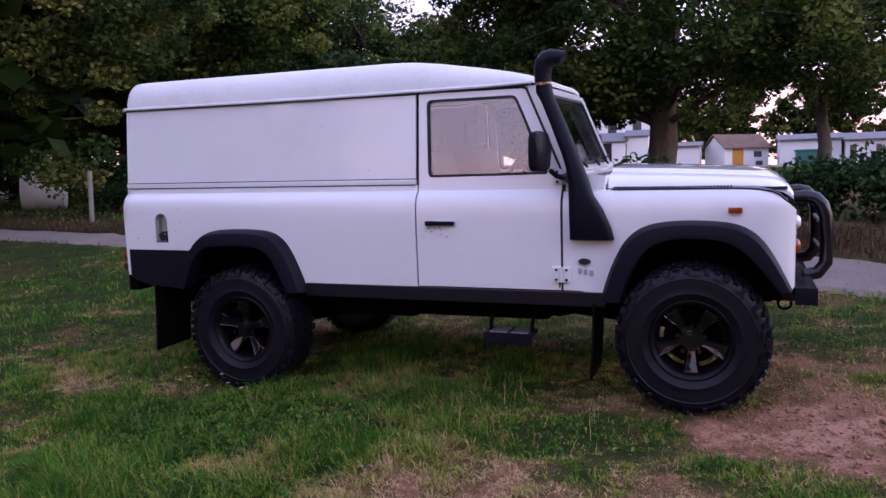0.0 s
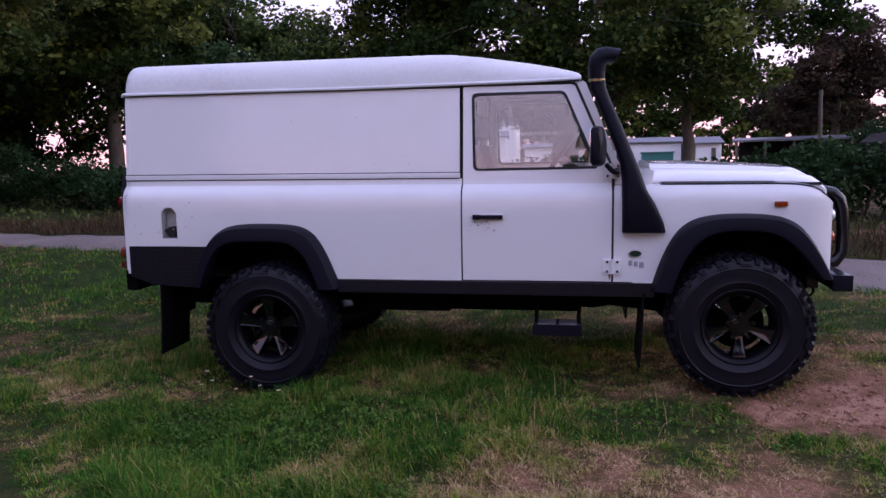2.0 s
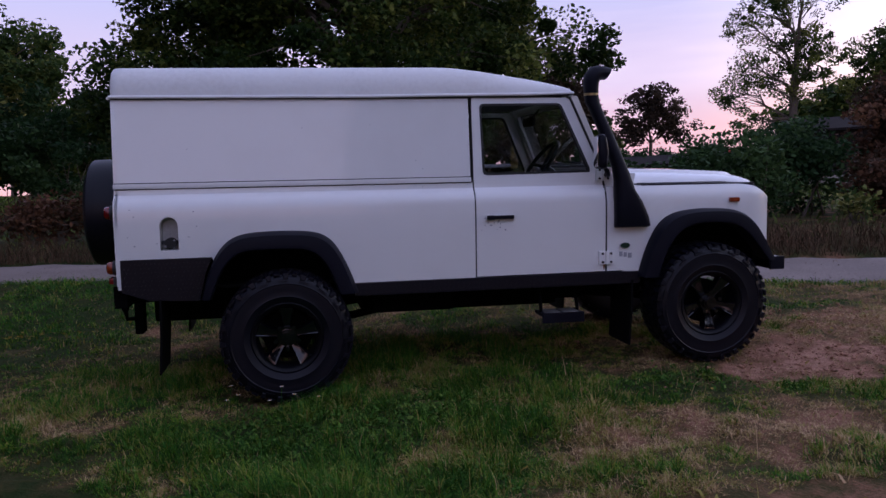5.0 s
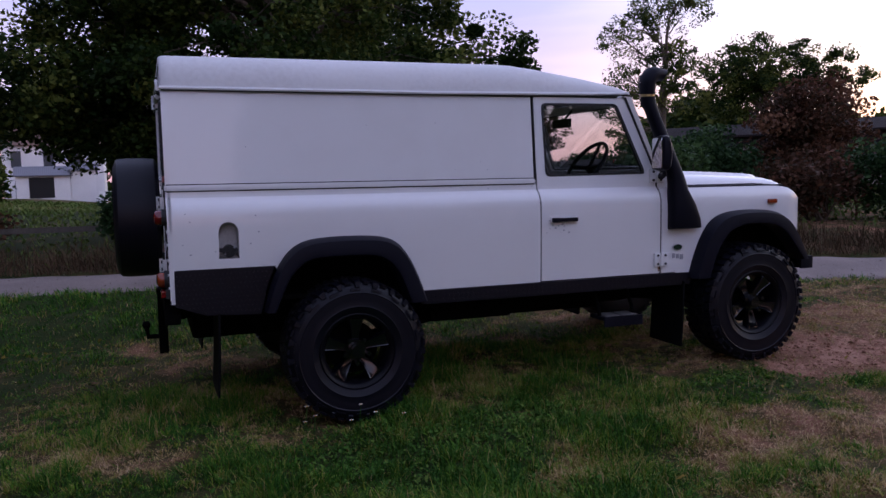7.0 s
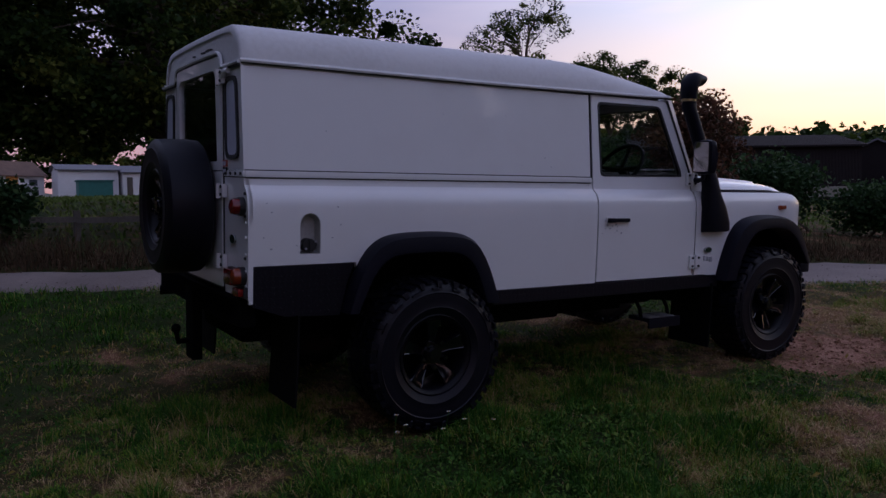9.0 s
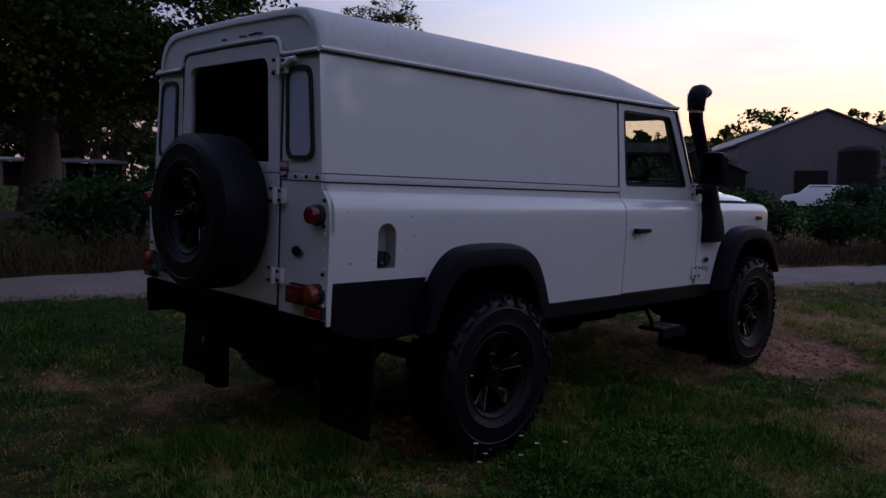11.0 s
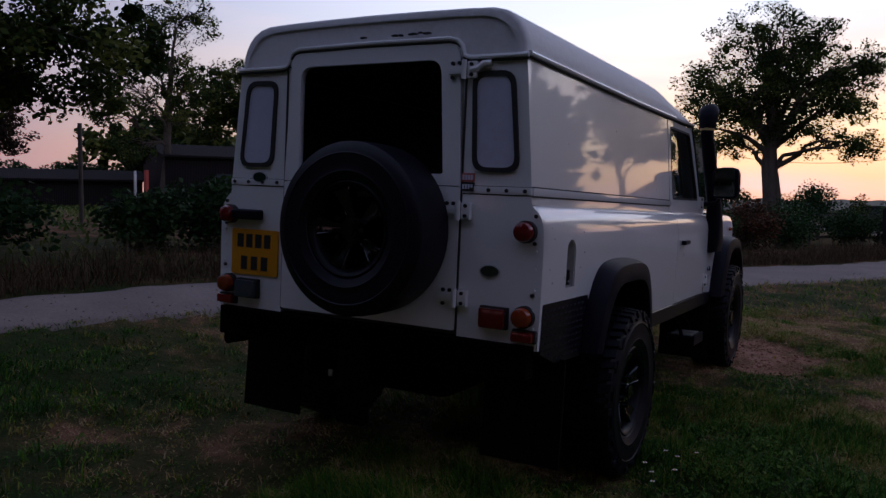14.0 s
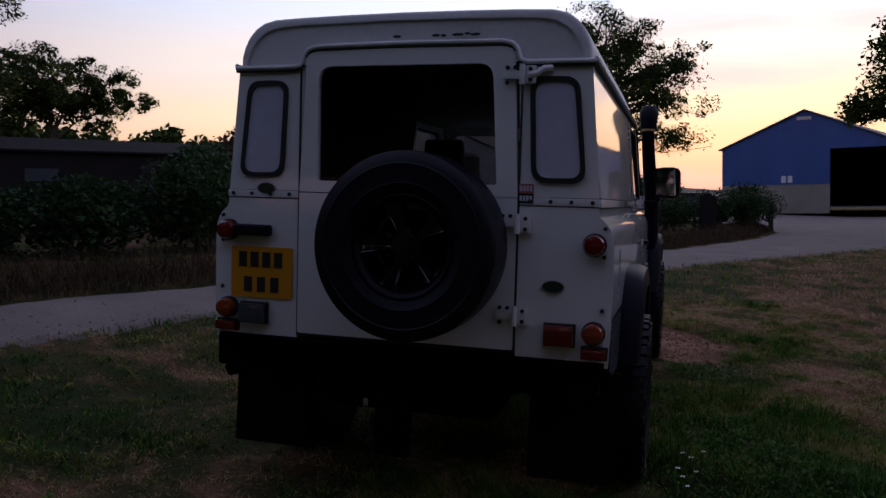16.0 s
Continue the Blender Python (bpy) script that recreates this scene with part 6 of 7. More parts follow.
# ---- trees and bushes ----
def leaf_mesh(name, centres, spread, count, size, material, parent, tone=0.5, flat=0.6):
    """Many small folded leaves scattered round clump centres."""
    c = np.asarray(centres, float)
    k = rng.integers(0, len(c), count)
    d = rng.normal(0, 1, (count, 3)); d /= np.linalg.norm(d, axis=1)[:, None]
    p = c[k] + d * (rng.random(count) ** 0.45 * 1.55 * np.asarray(spread)[k])[:, None] * np.array([1, 1, 0.7])
    u = rng.normal(0, 1, (count, 3)); u[:, 2] *= flat
    u /= np.linalg.norm(u, axis=1)[:, None]
    w = rng.normal(0, 1, (count, 3)); w -= u * (u * w).sum(1)[:, None]
    w /= np.linalg.norm(w, axis=1)[:, None]
    L = (size * rng.uniform(0.6, 1.3, count))[:, None]
    a, b = p - u * L * 0.5, p + u * L * 0.5
    v = np.stack([a, p + w * L * 0.32 - u * L * 0.05, b, p - w * L * 0.32 - u * L * 0.05], 1).reshape(-1, 3)
    f = (np.arange(count)[:, None] * 4 + np.arange(4)).reshape(-1, 4)
    ob = raw(name, v, f, material, parent)
    clump = rng.normal(0, 0.24, len(c))
    set_tone(ob, np.repeat(np.clip(tone + clump[k], 0, 1), 4))
    return ob


def clumps(lobes, n, shell=0.5, which=False):
    """Clump centres inside ellipsoids (x, y, z, rx, ry, rz), crowded towards their skins."""
    vol = np.array([l[3] * l[4] * l[5] for l in lobes]) ** 0.67
    pick = rng.choice(len(lobes), n, p=vol / vol.sum())
    d = rng.normal(0, 1, (n, 3)); d /= np.linalg.norm(d, axis=1)[:, None]
    r = rng.random(n) ** shell
    l = np.array(lobes, float)[pick]
    c = l[:, :3] + d * r[:, None] * l[:, 3:6]
    return (c, pick) if which else c


def tree(x, y, trunk_h, trunk_r, lobes, leaves_n, size, material, label, tone=0.45, n_clumps=160, spread=0.45, limbs=14, lean=(0, 0), shell=0.45, twigs=0):
    """Lobes are given relative to the foot of the trunk."""
    z0 = float(ground_z(x, y))
    root = empty("tree", None, label, "tree")
    top = Vector((lean[0], lean[1], trunk_h))
    bm = bmesh.new()
    path = [Vector((0, 0, -0.3)), Vector((0, 0, 0.1)), top * 0.35 + Vector((0.06, -0.05, 0)), top * 0.7 + Vector((-0.05, 0.05, 0)), top]
    tube(bm, path, [trunk_r * 1.5, trunk_r * 1.15, trunk_r, trunk_r * 0.85, trunk_r * 0.65], 10)
    c, pick = clumps(lobes, n_clumps, shell, True)
    arms, big = [], max(l[3] * l[5] for l in lobes)
    for l in lobes:
        t = Vector(l[:3]) + Vector((rng.normal(0, 0.15), rng.normal(0, 0.15), 0.25)) * l[5]
        low = min(1.0, max(0.5, 0.75 * t.z / trunk_h))
        s0 = top * (low * rng.uniform(0.85, 1.0))
        out = t - s0
        m1 = s0 + out * 0.3 + Vector((rng.normal(0, 0.08), rng.normal(0, 0.08), 0.10)) * out.length
        m2 = s0 + out * 0.65 + Vector((rng.normal(0, 0.08), rng.normal(0, 0.08), 0.06)) * out.length
        r0 = trunk_r * (0.22 + 0.30 * math.sqrt(l[3] * l[5] / big))
        arms.append([s0, m1, m2, t])
        tube(bm, arms[-1], [r0, r0 * 0.72, r0 * 0.48, r0 * 0.2], 7)
    for k in range(3 * limbs + 2 * twigs):
        n = rng.integers(0, n_clumps)
        arm, t = arms[pick[n]], Vector(c[n])
        q = rng.uniform(0.8, 2.9)
        s0 = arm[int(q)].lerp(arm[int(q) + 1], q - int(q))
        mid = s0.lerp(t, 0.5) + Vector((rng.normal(0, 0.10), rng.normal(0, 0.10), 0.10)) * (t - s0).length
        r0 = trunk_r * rng.uniform(0.07, 0.15)
        tube(bm, [s0, mid, t], [r0, r0 * 0.6, r0 * 0.15], 5)
    tr = done("trunk", bm, M["bark"], root, "", angle=60)
    sp = np.abs(rng.normal(spread, spread * 0.3, n_clumps))
    leaf_mesh("crown", c, sp, leaves_n, size, material, root, tone)
    root.location = (x, y, z0)
    return root


def bush(x, y, rx, ry, h, material, label, n=5000, size=0.07, tone=0.45, stems=10):
    z0 = float(ground_z(x, y))
    root = empty("bush", None, label, "bush")
    lob = [(0, 0, h * 0.52, rx, ry, h * 0.46), (rx * 0.35, 0, h * 0.7, rx * 0.5, ry * 0.6, h * 0.3), (-rx * 0.4, 0.1, h * 0.6, rx * 0.5, ry * 0.6, h * 0.34)]
    c = clumps(lob, 60, 0.4)
    bm = bmesh.new()
    for k in range(stems):
        t = Vector(c[rng.integers(0, 60)])
        f = Vector((rng.normal(0, rx * 0.25), rng.normal(0, ry * 0.25), -0.1))
        tube(bm, [f, f.lerp(t, 0.5) + Vector((rng.normal(0, 0.1), rng.normal(0, 0.1), 0)), t], [0.025, 0.018, 0.006], 5)
    done("stem", bm, M["bark"], root)
    leaf_mesh("foliage", c, np.full(60, 0.16 + 0.08 * min(rx, h)), int(n * 0.74), 1.14 * size * max(1.0, rx / 1.4), material, root, tone)
    root.location = (x, y, z0)
    return root


def trees_and_hedges():
    oak = "broad dark green oak standing behind the gravel track"
    # the big tree behind the truck
    tree(1.5, 10.7, 3.4, 0.27, [(-1.3, -1.0, 1.9, 1.0, 0.8, 0.8), (-4.2, 0.2, 2.6, 1.2, 1.2, 0.8), (-2.0, 0.4, 4.6, 1.7, 1.8, 1.4), (-1.2, 0, 6.0, 2.4, 2.4, 2.0), (-2.0, 0.6, 3.0, 2.2, 1.6, 1.1), (0.2, 0.5, 5.8, 4.2, 3.8, 2.6), (-2.6, 0, 5.2, 2.2, 2.2, 1.5), (2.7, -0.4, 5.0, 2.2, 2.2, 1.7), (0.5, 0, 8.6, 3.6, 3.6, 2.6), (-1.0, -1.2, 3.6, 2.4, 1.8, 1.3), (2.2, -1.4, 3.0, 2.2, 1.5, 1.2), (-3.8, 0.2, 6.2, 1.3, 1.3, 1.0), (0.6, 1.2, 3.0, 2.8, 1.6, 1.2), (-2.6, -0.2, 2.8, 1.9, 1.8, 0.9), (-3.7, 0.3, 4.9, 1.1, 1.2, 0.6), (1.0, -1.5, 2.2, 1.7, 1.0, 0.5), (3.0, -1.0, 2.2, 1.5, 1.0, 0.4), (-0.9, -0.6, 2.3, 1.4, 1.0, 0.6), (-3.2, 0.8, 2.3, 2.2, 1.6, 0.8), (-1.2, 0.9, 2.2, 1.8, 1.4, 0.7), (-4.7, 0.5, 3.2, 1.1, 1.2, 0.9), (4.4, -0.2, 3.3, 1.2, 1.1, 0.8), (-0.3, -1.7, 2.7, 2.0, 1.0, 0.9), (-3.4, 0.5, 3.8, 1.7, 1.5, 1.1), (-2.6, 0.4, 4.2, 1.8, 1.5, 1.1), (-3.6, 0.2, 2.1, 1.5, 1.2, 0.55), (-2.3, 0.0, 1.95, 1.4, 1.2, 0.55), (-4.5, 0.4, 2.4, 1.0, 1.0, 0.6), (-3.0, 0.0, 3.0, 1.7, 1.3, 0.7), (-2.0, 1.4, 1.9, 1.3, 1.0, 0.5), (-3.4, 1.2, 2.1, 1.3, 1.0, 0.5)],
         168000, 0.115, M["leaf_oak"], oak, 0.42, 720, 0.31, 26, (0.3, 0.1), 0.55, twigs=40)
    # paler tree beyond it
    tree(5.4, 21.5, 2.6, 0.20, [(0.0, 0, 4.6, 3.1, 2.6, 2.3), (0.9, 0, 6.2, 2.3, 2.3, 2.2), (-1.6, 0, 7.0, 2.6, 2.4, 2.6), (1.0, -0.5, 3.0, 1.3, 1.3, 1.1), (-2.2, 0, 3.6, 1.6, 1.5, 1.2)], 60000, 0.16, M["leaf_lit"], "leafy green tree in the paddock", 0.42, 300, 0.38, 14)
    # left of the track: near tree with hanging pale clumps, dark wood behind
    tree(-17.0, 10.6, 3.4, 0.26, [(5.0, -0.8, 5.6, 3.2, 2.8, 2.0), (6.7, -0.8, 4.8, 1.9, 1.8, 1.3), (2.2, -1.0, 4.2, 2.6, 2.4, 1.9), (4.8, 0, 7.4, 3.6, 3.2, 2.2), (1.3, -1.6, 2.6, 1.4, 1.2, 1.2), (4.3, -1.8, 3.6, 1.5, 1.0, 1.0), (6.2, -1.2, 2.1, 0.55, 0.5, 0.85), (6.5, -1.2, 3.5, 1.0, 0.8, 0.7), (4.6, -1.0, 1.0, 0.9, 0.6, 0.5)], 75000, 0.14, M["leaf_lit"], "overhanging tree with yellowing leaf clumps by the track", 0.50, 360, 0.33, 16, (0.9, -0.4))
    tree(-12.4, 17.5, 3.4, 0.24, [(0, 0, 5.2, 3.2, 3.0, 2.6), (0.4, 0, 7.2, 2.8, 2.6, 2.2), (-3, 0, 4.2, 3.2, 3.0, 2.2)], 34000, 0.20, M["leaf_oak"], "dark leafy tree at the wood's edge", 0.42, 220, 0.5, 12)
    tree(-20, 16, 3.2, 0.3, [(0, 0, 5.4, 5.4, 4.2, 3.4), (3, -1, 4.0, 3.4, 3.0, 2.4), (-4, 0, 4.6, 4.0, 3.4, 3.0)], 28000, 0.29, M["leaf_oak"], "dark leafy tree at the wood's edge", 0.35, 220, 0.65, 12)
    tree(-13.2, 29, 3.6, 0.26, [(0, 0, 5.4, 4.4, 4.0, 3.0), (2.6, 0, 5.6, 2.0, 2.2, 1.7), (-4.5, 0, 7.0, 4.2, 3.8, 3.0), (-1, 0, 7.6, 2.4, 2.2, 1.4)], 38000, 0.22, M["leaf_lit"], "grey-green feathery tree beyond the paddock", 0.30, 300, 0.48, 16, twigs=30)
    tree(-26, 27, 3.6, 0.3, [(0, 0, 6.5, 6.0, 5, 4.4), (5, 0, 7.6, 3.8, 3.4, 2.8)], 24000, 0.36, M["leaf_oak"], "dark leafy tree at the wood's edge", 0.38, 220, 0.75, 12)
    tree(-11.5, 50, 2.6, 0.25, [(0, 0, 4.2, 2.6, 2.6, 2.6), (-4, 0, 4.2, 3.6, 3, 3.0), (0.6, 0, 1.7, 2.2, 2, 1.6), (-3.5, 0, 1.6, 3.2, 2.4, 1.6), (-10, 0, 4.2, 4.5, 3, 3.6)], 24000, 0.40, M["leaf_oak"], "rounded dark tree beside the houses", 0.4, 150, 0.6, 10)
    # copper tree, small sunset trees, and the airy tree by the black sheds
    tree(20.4, 57, 3.6, 0.36, [(0, 0, 6.0, 4.4, 3.6, 3.4), (0.2, 0, 9.0, 3.2, 3.0, 2.4), (-3.2, 0, 5.2, 2.8, 2.6, 2.3), (2.6, 0, 7.0, 2.2, 2.0, 1.8)], 30000, 0.30, M["leaf_copper"], "dark copper-leaved tree beyond the open shed", 0.42, 260, 0.55, 14)
    tree(24.5, 46, 3.6, 0.16, [(0, 0, 5.6, 2.2, 2, 2.0), (1.8, 0, 4.4, 1.6, 1.5, 1.3), (-1.6, 0, 4.2, 1.4, 1.3, 1.2)], 7000, 0.24, M["leaf_copper"], "slender open-crowned tree against the sunset", 0.4, 110, 0.38, 18, twigs=50)
    tree(24.0, 29.8, 7.0, 0.20, [(-0.6, 0, 9.0, 1.6, 1.6, 1.2), (1.2, -0.8, 9.6, 1.7, 1.6, 1.5), (-0.9, 0.3, 7.1, 1.2, 1.2, 0.7), (0.8, 0, 7.3, 1.5, 1.3, 0.8), (-1.2, 0.3, 5.0, 1.1, 1.1, 0.6), (0.6, 0, 4.6, 1.3, 1.2, 0.7), (-1.4, 0.2, 3.0, 1.5, 1.4, 0.8), (-2.0, 1.4, 4.7, 1.2, 1.1, 0.9), (0.6, -0.4, 5.8, 1.5, 1.3, 1.0), (1.6, -1.1, 6.2, 1.6, 1.4, 1.4), (-1.0, 0.7, 5.9, 1.3, 1.2, 0.8), (-1.6, 1.1, 8.2, 1.2, 1.1, 0.7)], 19000, 0.13, M["leaf_oak"], "tall airy tree with a bare trunk beside the black shed", 0.45, 240, 0.28, 22, (0.5, -0.3), twigs=70)
    tree(39.4, 38.7, 4.6, 0.26, [(0, 0, 8.0, 3.5, 3.3, 2.7), (-2.0, 1.4, 6.4, 2.3, 2.2, 1.7), (2.3, -1.7, 6.8, 2.3, 2.3, 1.9), (3.4, -2.6, 8.6, 1.3, 1.3, 0.6), (4.4, -3.4, 7.0, 1.4, 1.3, 0.8), (0, 0, 6.8, 3.0, 2.8, 1.0), (-1.4, 0.9, 8.4, 2.3, 2.2, 1.8)], 36000, 0.19, M["leaf_oak"], "spreading dark tree behind the black shed", 0.45, 260, 0.40, 26, twigs=50)
    # the sunset oak over the yard hedge
    tree(32.8, 2.5, 4.2, 0.40, [(0, 1.6, 3.9, 1.6, 1.6, 0.6), (0, -2.2, 3.9, 1.7, 1.5, 0.7), (0, 2.9, 4.6, 1.4, 1.2, 0.9), (0, 0, 6.4, 3.4, 3.2, 1.9), (-0.6, 2.0, 5.4, 2.0, 1.8, 1.2), (0.4, -2.8, 5.2, 2.2, 2.0, 1.3), (0.2, 0.8, 8.6, 2.8, 2.4, 1.5), (0, -1.4, 8.0, 2.4, 2.2, 1.4), (0, 3.1, 6.8, 1.4, 1.2, 1.0), (0, -3.6, 6.8, 1.6, 1.4, 1.2), (0, -3.4, 3.6, 1.2, 1.0, 0.6), (0, 0.2, 5.6, 3.0, 3.9, 2.2), (0.2, -0.2, 7.4, 2.8, 3.3, 2.0), (0, 2.4, 6.2, 2.0, 1.7, 1.8), (0, -2.6, 6.4, 2.0, 1.8, 1.9), (0, 0.3, 4.4, 2.4, 2.8, 0.9)], 56000, 0.115, M["leaf_oak"], "sturdy oak in silhouette behind the yard hedge", 0.42, 620, 0.33, 22, (0.1, 0.1), 0.8, twigs=60)
    tree(30.5, -9.8, 3.4, 0.22, [(0, 0.6, 5.4, 1.9, 1.7, 1.0), (0, -0.2, 7.2, 1.9, 2.0, 1.2), (0, 1.9, 4.9, 0.9, 0.9, 0.4)], 11000, 0.17, M["leaf_oak"], "small dark tree at the edge of the yard", 0.42, 120, 0.33, 18, twigs=30)
    # trees over the far roofs
    for x, y, r, h in ((84, 50, 8, 8.5), (74, 40, 6, 7.2), (96, 40, 8, 11), (104, 34, 8, 12), (56, 66, 7, 10), (64, 60, 6, 9), (70, 52, 6, 8.0), (50, 34, 5, 4.6), (47, 27, 4, 4.2), (40, 46, 4, 7)):
        tree(x, y, h * 0.4, 0.3, [(0, 0, h * 0.66, r * 0.8, r * 0.8, h * 0.32), (r * 0.5, -r * 0.4, h * 0.55, r * 0.6, r * 0.6, h * 0.25), (-r * 0.5, r * 0.4, h * 0.55, r * 0.6, r * 0.6, h * 0.26)], 5000, 0.66, M["leaf_oak"], "far dark tree above the farm roofs", 0.4, 110, 0.7, 8)
    # a row of trees behind the houses
    for k in range(13):
        x, y, h = -34 + 6.2 * k + rng.uniform(-1, 1), 99 + rng.uniform(-4, 5), rng.uniform(9.5, 12.5)
        tree(x, y, h * 0.35, 0.3, [(0, 0, h * 0.6, 3.6, 3.0, h * 0.38), (2.2, 0, h * 0.45, 2.6, 2.4, h * 0.34), (-2.2, 0, h * 0.4, 2.6, 2.4, h * 0.34)], 3600, 0.68, M["leaf_oak"], "dark leafy tree behind the white houses", 0.4, 70, 0.65, 6)
    # behind the walker, mostly unseen: wood added to shade the back of the truck, and trees that the side panels mirror
    for x, y, r, h in ((-12.5, -3, 4, 15), (-13.5, 2.2, 3.2, 14), (-12, -9.5, 4.5, 15), (-15, 9, 3.5, 13), (25.5, -12.4, 2.6, 9.5), (30.5, -15.0, 3.2, 10), (24, -16.5, 4, 9), (20, -20, 4, 10), (34, -18.5, 4, 10), (-22, -3, 6, 11), (-25, -14, 6, 12), (-21, 7, 5, 10), (-16, -22, 6, 11), (-31, 4, 7, 13), (6.5, -25, 4.5, 11.5), (12.5, -24, 4.5, 13), (19, -22, 4.5, 12), (30, -24, 3.5, 9), (40, -20, 3, 8.5), (46, -27, 4, 10)):
        tree(x, y, h * 0.3, 0.3, [(0, 0, h * 0.55, r * 0.8, r * 0.8, h * 0.42), (r * 0.4, 0, h * 0.4, r * 0.6, r * 0.6, h * 0.3), (-r * 0.4, 0, h * 0.45, r * 0.6, r * 0.6, h * 0.3)], 3000, 0.85, M["leaf_oak"], "dark tree added for shade and reflections at the meadow's edge", 0.4, 100, 0.7, 6)
    # hedge plants on the far verge of the track
    dark = "dark glossy evergreen bush on the verge"
    for x, y, rx, ry, h, mat, lab, n, tone in (
            (7.0, 6.1, 1.1, 0.9, 1.45, "leaf_holly", dark, 9000, 0.5), (5.4, 7.0, 1.1, 0.9, 1.05, "leaf_holly", dark, 8000, 0.4), (4.0, 7.4, 0.42, 0.5, 0.85, "leaf_holly", dark, 3500, 0.4), (1.4, 7.2, 0.9, 0.8, 0.9, "leaf_holly", dark, 5000, 0.35),
            (11.5, 7.2, 1.35, 1.1, 2.75, "leaf_red", "tall red-brown bush on the verge", 17000, 0.4), (9.3, 7.5, 0.95, 0.9, 1.75, "leaf_holly", dark, 8000, 0.45), (8.7, 5.2, 0.16, 0.16, 0.5, "leaf_lit", "small yellow-green shrub beside the track", 500, 0.7), (11.6, 5.2, 1.2, 0.9, 1.45, "leaf_holly", dark, 8000, 0.35), (9.9, 5.7, 0.9, 0.7, 1.1, "leaf_red", "low brown bramble on the verge", 5000, 0.25), (12.6, 3.6, 1.1, 0.9, 1.0, "leaf_holly", dark, 7000, 0.4), (14.8, 2.6, 0.9, 0.8, 0.95, "leaf_holly", dark, 5000, 0.4), (17.0, 2.2, 1.0, 0.8, 1.15, "leaf_holly", dark, 5000, 0.4),
            (19.2, 1.4, 1.2, 0.9, 1.3, "leaf_red", "brown bramble bush along the track", 5000, 0.3), (21.4, 1.0, 1.3, 1.0, 1.2, "leaf_holly", "overgrown bramble bush along the track", 5000, 0.35), (23.6, 0.6, 1.3, 1.0, 1.3, "leaf_holly", "overgrown bramble bush along the track", 5000, 0.35), (26, -0.8, 1.4, 1.0, 1.2, "leaf_holly", "overgrown bramble bush along the track", 5000, 0.35),
            (28.6, -3.3, 1.3, 1.0, 1.75, "leaf_holly", "clipped dark hedge at the yard corner", 6000, 0.35), (30.4, -3.9, 1.2, 1.0, 1.75, "leaf_holly", "clipped dark hedge at the yard corner", 6000, 0.35), (27.6, -2.2, 1.2, 1.0, 1.5, "leaf_holly", "clipped dark hedge at the yard corner", 5000, 0.35),
            (17.5, 38, 2.2, 1.2, 2.4, "leaf_holly", "low dark hedge beyond the paddock", 13000, 0.25), (20.6, 36.6, 2.2, 1.2, 2.4, "leaf_holly", "low dark hedge beyond the paddock", 13000, 0.25), (23.7, 35.0, 2.2, 1.2, 2.4, "leaf_holly", "low dark hedge beyond the paddock", 13000, 0.25),
            (28.6, 4.4, 1.9, 1.3, 2.5, "leaf_holly", "dark overgrown bush under the oak", 12000, 0.25), (28.3, 6.4, 1.5, 1.2, 1.6, "leaf_holly", "dark overgrown bush under the oak", 9000, 0.25), (30.2, 5.6, 0.9, 0.9, 3.5, "leaf_oak", "slender sapling beside the oak", 4000, 0.4), (30.6, 0.8, 1.5, 1.1, 2.3, "leaf_holly", "dark overgrown bush under the oak", 6000, 0.25), (30.9, -0.9, 0.8, 0.7, 1.7, "leaf_oak", "slender sapling beside the oak", 2500, 0.4),
            (-4.2, 9.4, 1.1, 0.8, 0.8, "leaf_red", "low brown bramble under the fence", 4000, 0.35), (-7.0, 9.8, 1.3, 0.8, 1.0, "leaf_holly", "low dark bramble under the fence", 5000, 0.2), (-9.0, 11.6, 1.2, 0.8, 0.9, "leaf_holly", "low dark bramble under the fence", 4000, 0.1), (-12.4, 12.0, 1.3, 0.8, 0.7, "leaf_holly", "low dark bramble under the fence", 4000, 0.1), (-10.5, 12.4, 1.4, 0.9, 1.1, "leaf_holly", "low dark bramble under the fence", 5000, 0.25), (-1.4, 8.4, 0.28, 0.28, 0.95, "leaf_holly", "small dark bush by the fence", 2500, 0.3),
            (-11, 21, 3.0, 2.0, 4.8, "leaf_holly", "dense dark thicket under the trees", 9000, 0.25), (-15.5, 19, 3.2, 2.0, 5.2, "leaf_holly", "dense dark thicket under the trees", 9000, 0.2), (-8.0, 26, 2.6, 2.0, 4.8, "leaf_holly", "dense dark thicket under the trees", 8000, 0.3), (-21, 20, 3.6, 2.2, 3.8, "leaf_holly", "dense dark thicket under the trees", 8000, 0.2), (-28, 20, 4, 2.2, 4.5, "leaf_holly", "dense dark thicket under the trees", 8000, 0.2), (-13.5, 25, 4, 2.0, 5.6, "leaf_holly", "dense dark thicket under the trees", 9000, 0.25), (-12, 32, 4, 2.0, 4.4, "leaf_holly", "dense dark thicket under the trees", 9000, 0.25),
            (-6.6, 11.6, 0.8, 0.7, 1.9, "leaf_gold", "yellow-leaved shrub under the trees", 4000, 0.45), (-13.5, 13.5, 1.6, 1.2, 1.6, "leaf_holly", "dark understorey shrub under the trees", 6000, 0.2), (-18, 14.5, 2.2, 1.5, 1.8, "leaf_holly", "dark understorey shrub under the trees", 6000, 0.2), (9.5, 9.5, 1.2, 0.9, 0.8, "leaf_red", "brown bush in the paddock", 5000, 0.3), (12.5, 8.5, 1.4, 1.0, 0.9, "leaf_holly", dark, 6000, 0.4)):
        bush(x, y, rx, ry, h, M[mat], lab, n, 0.085, tone)


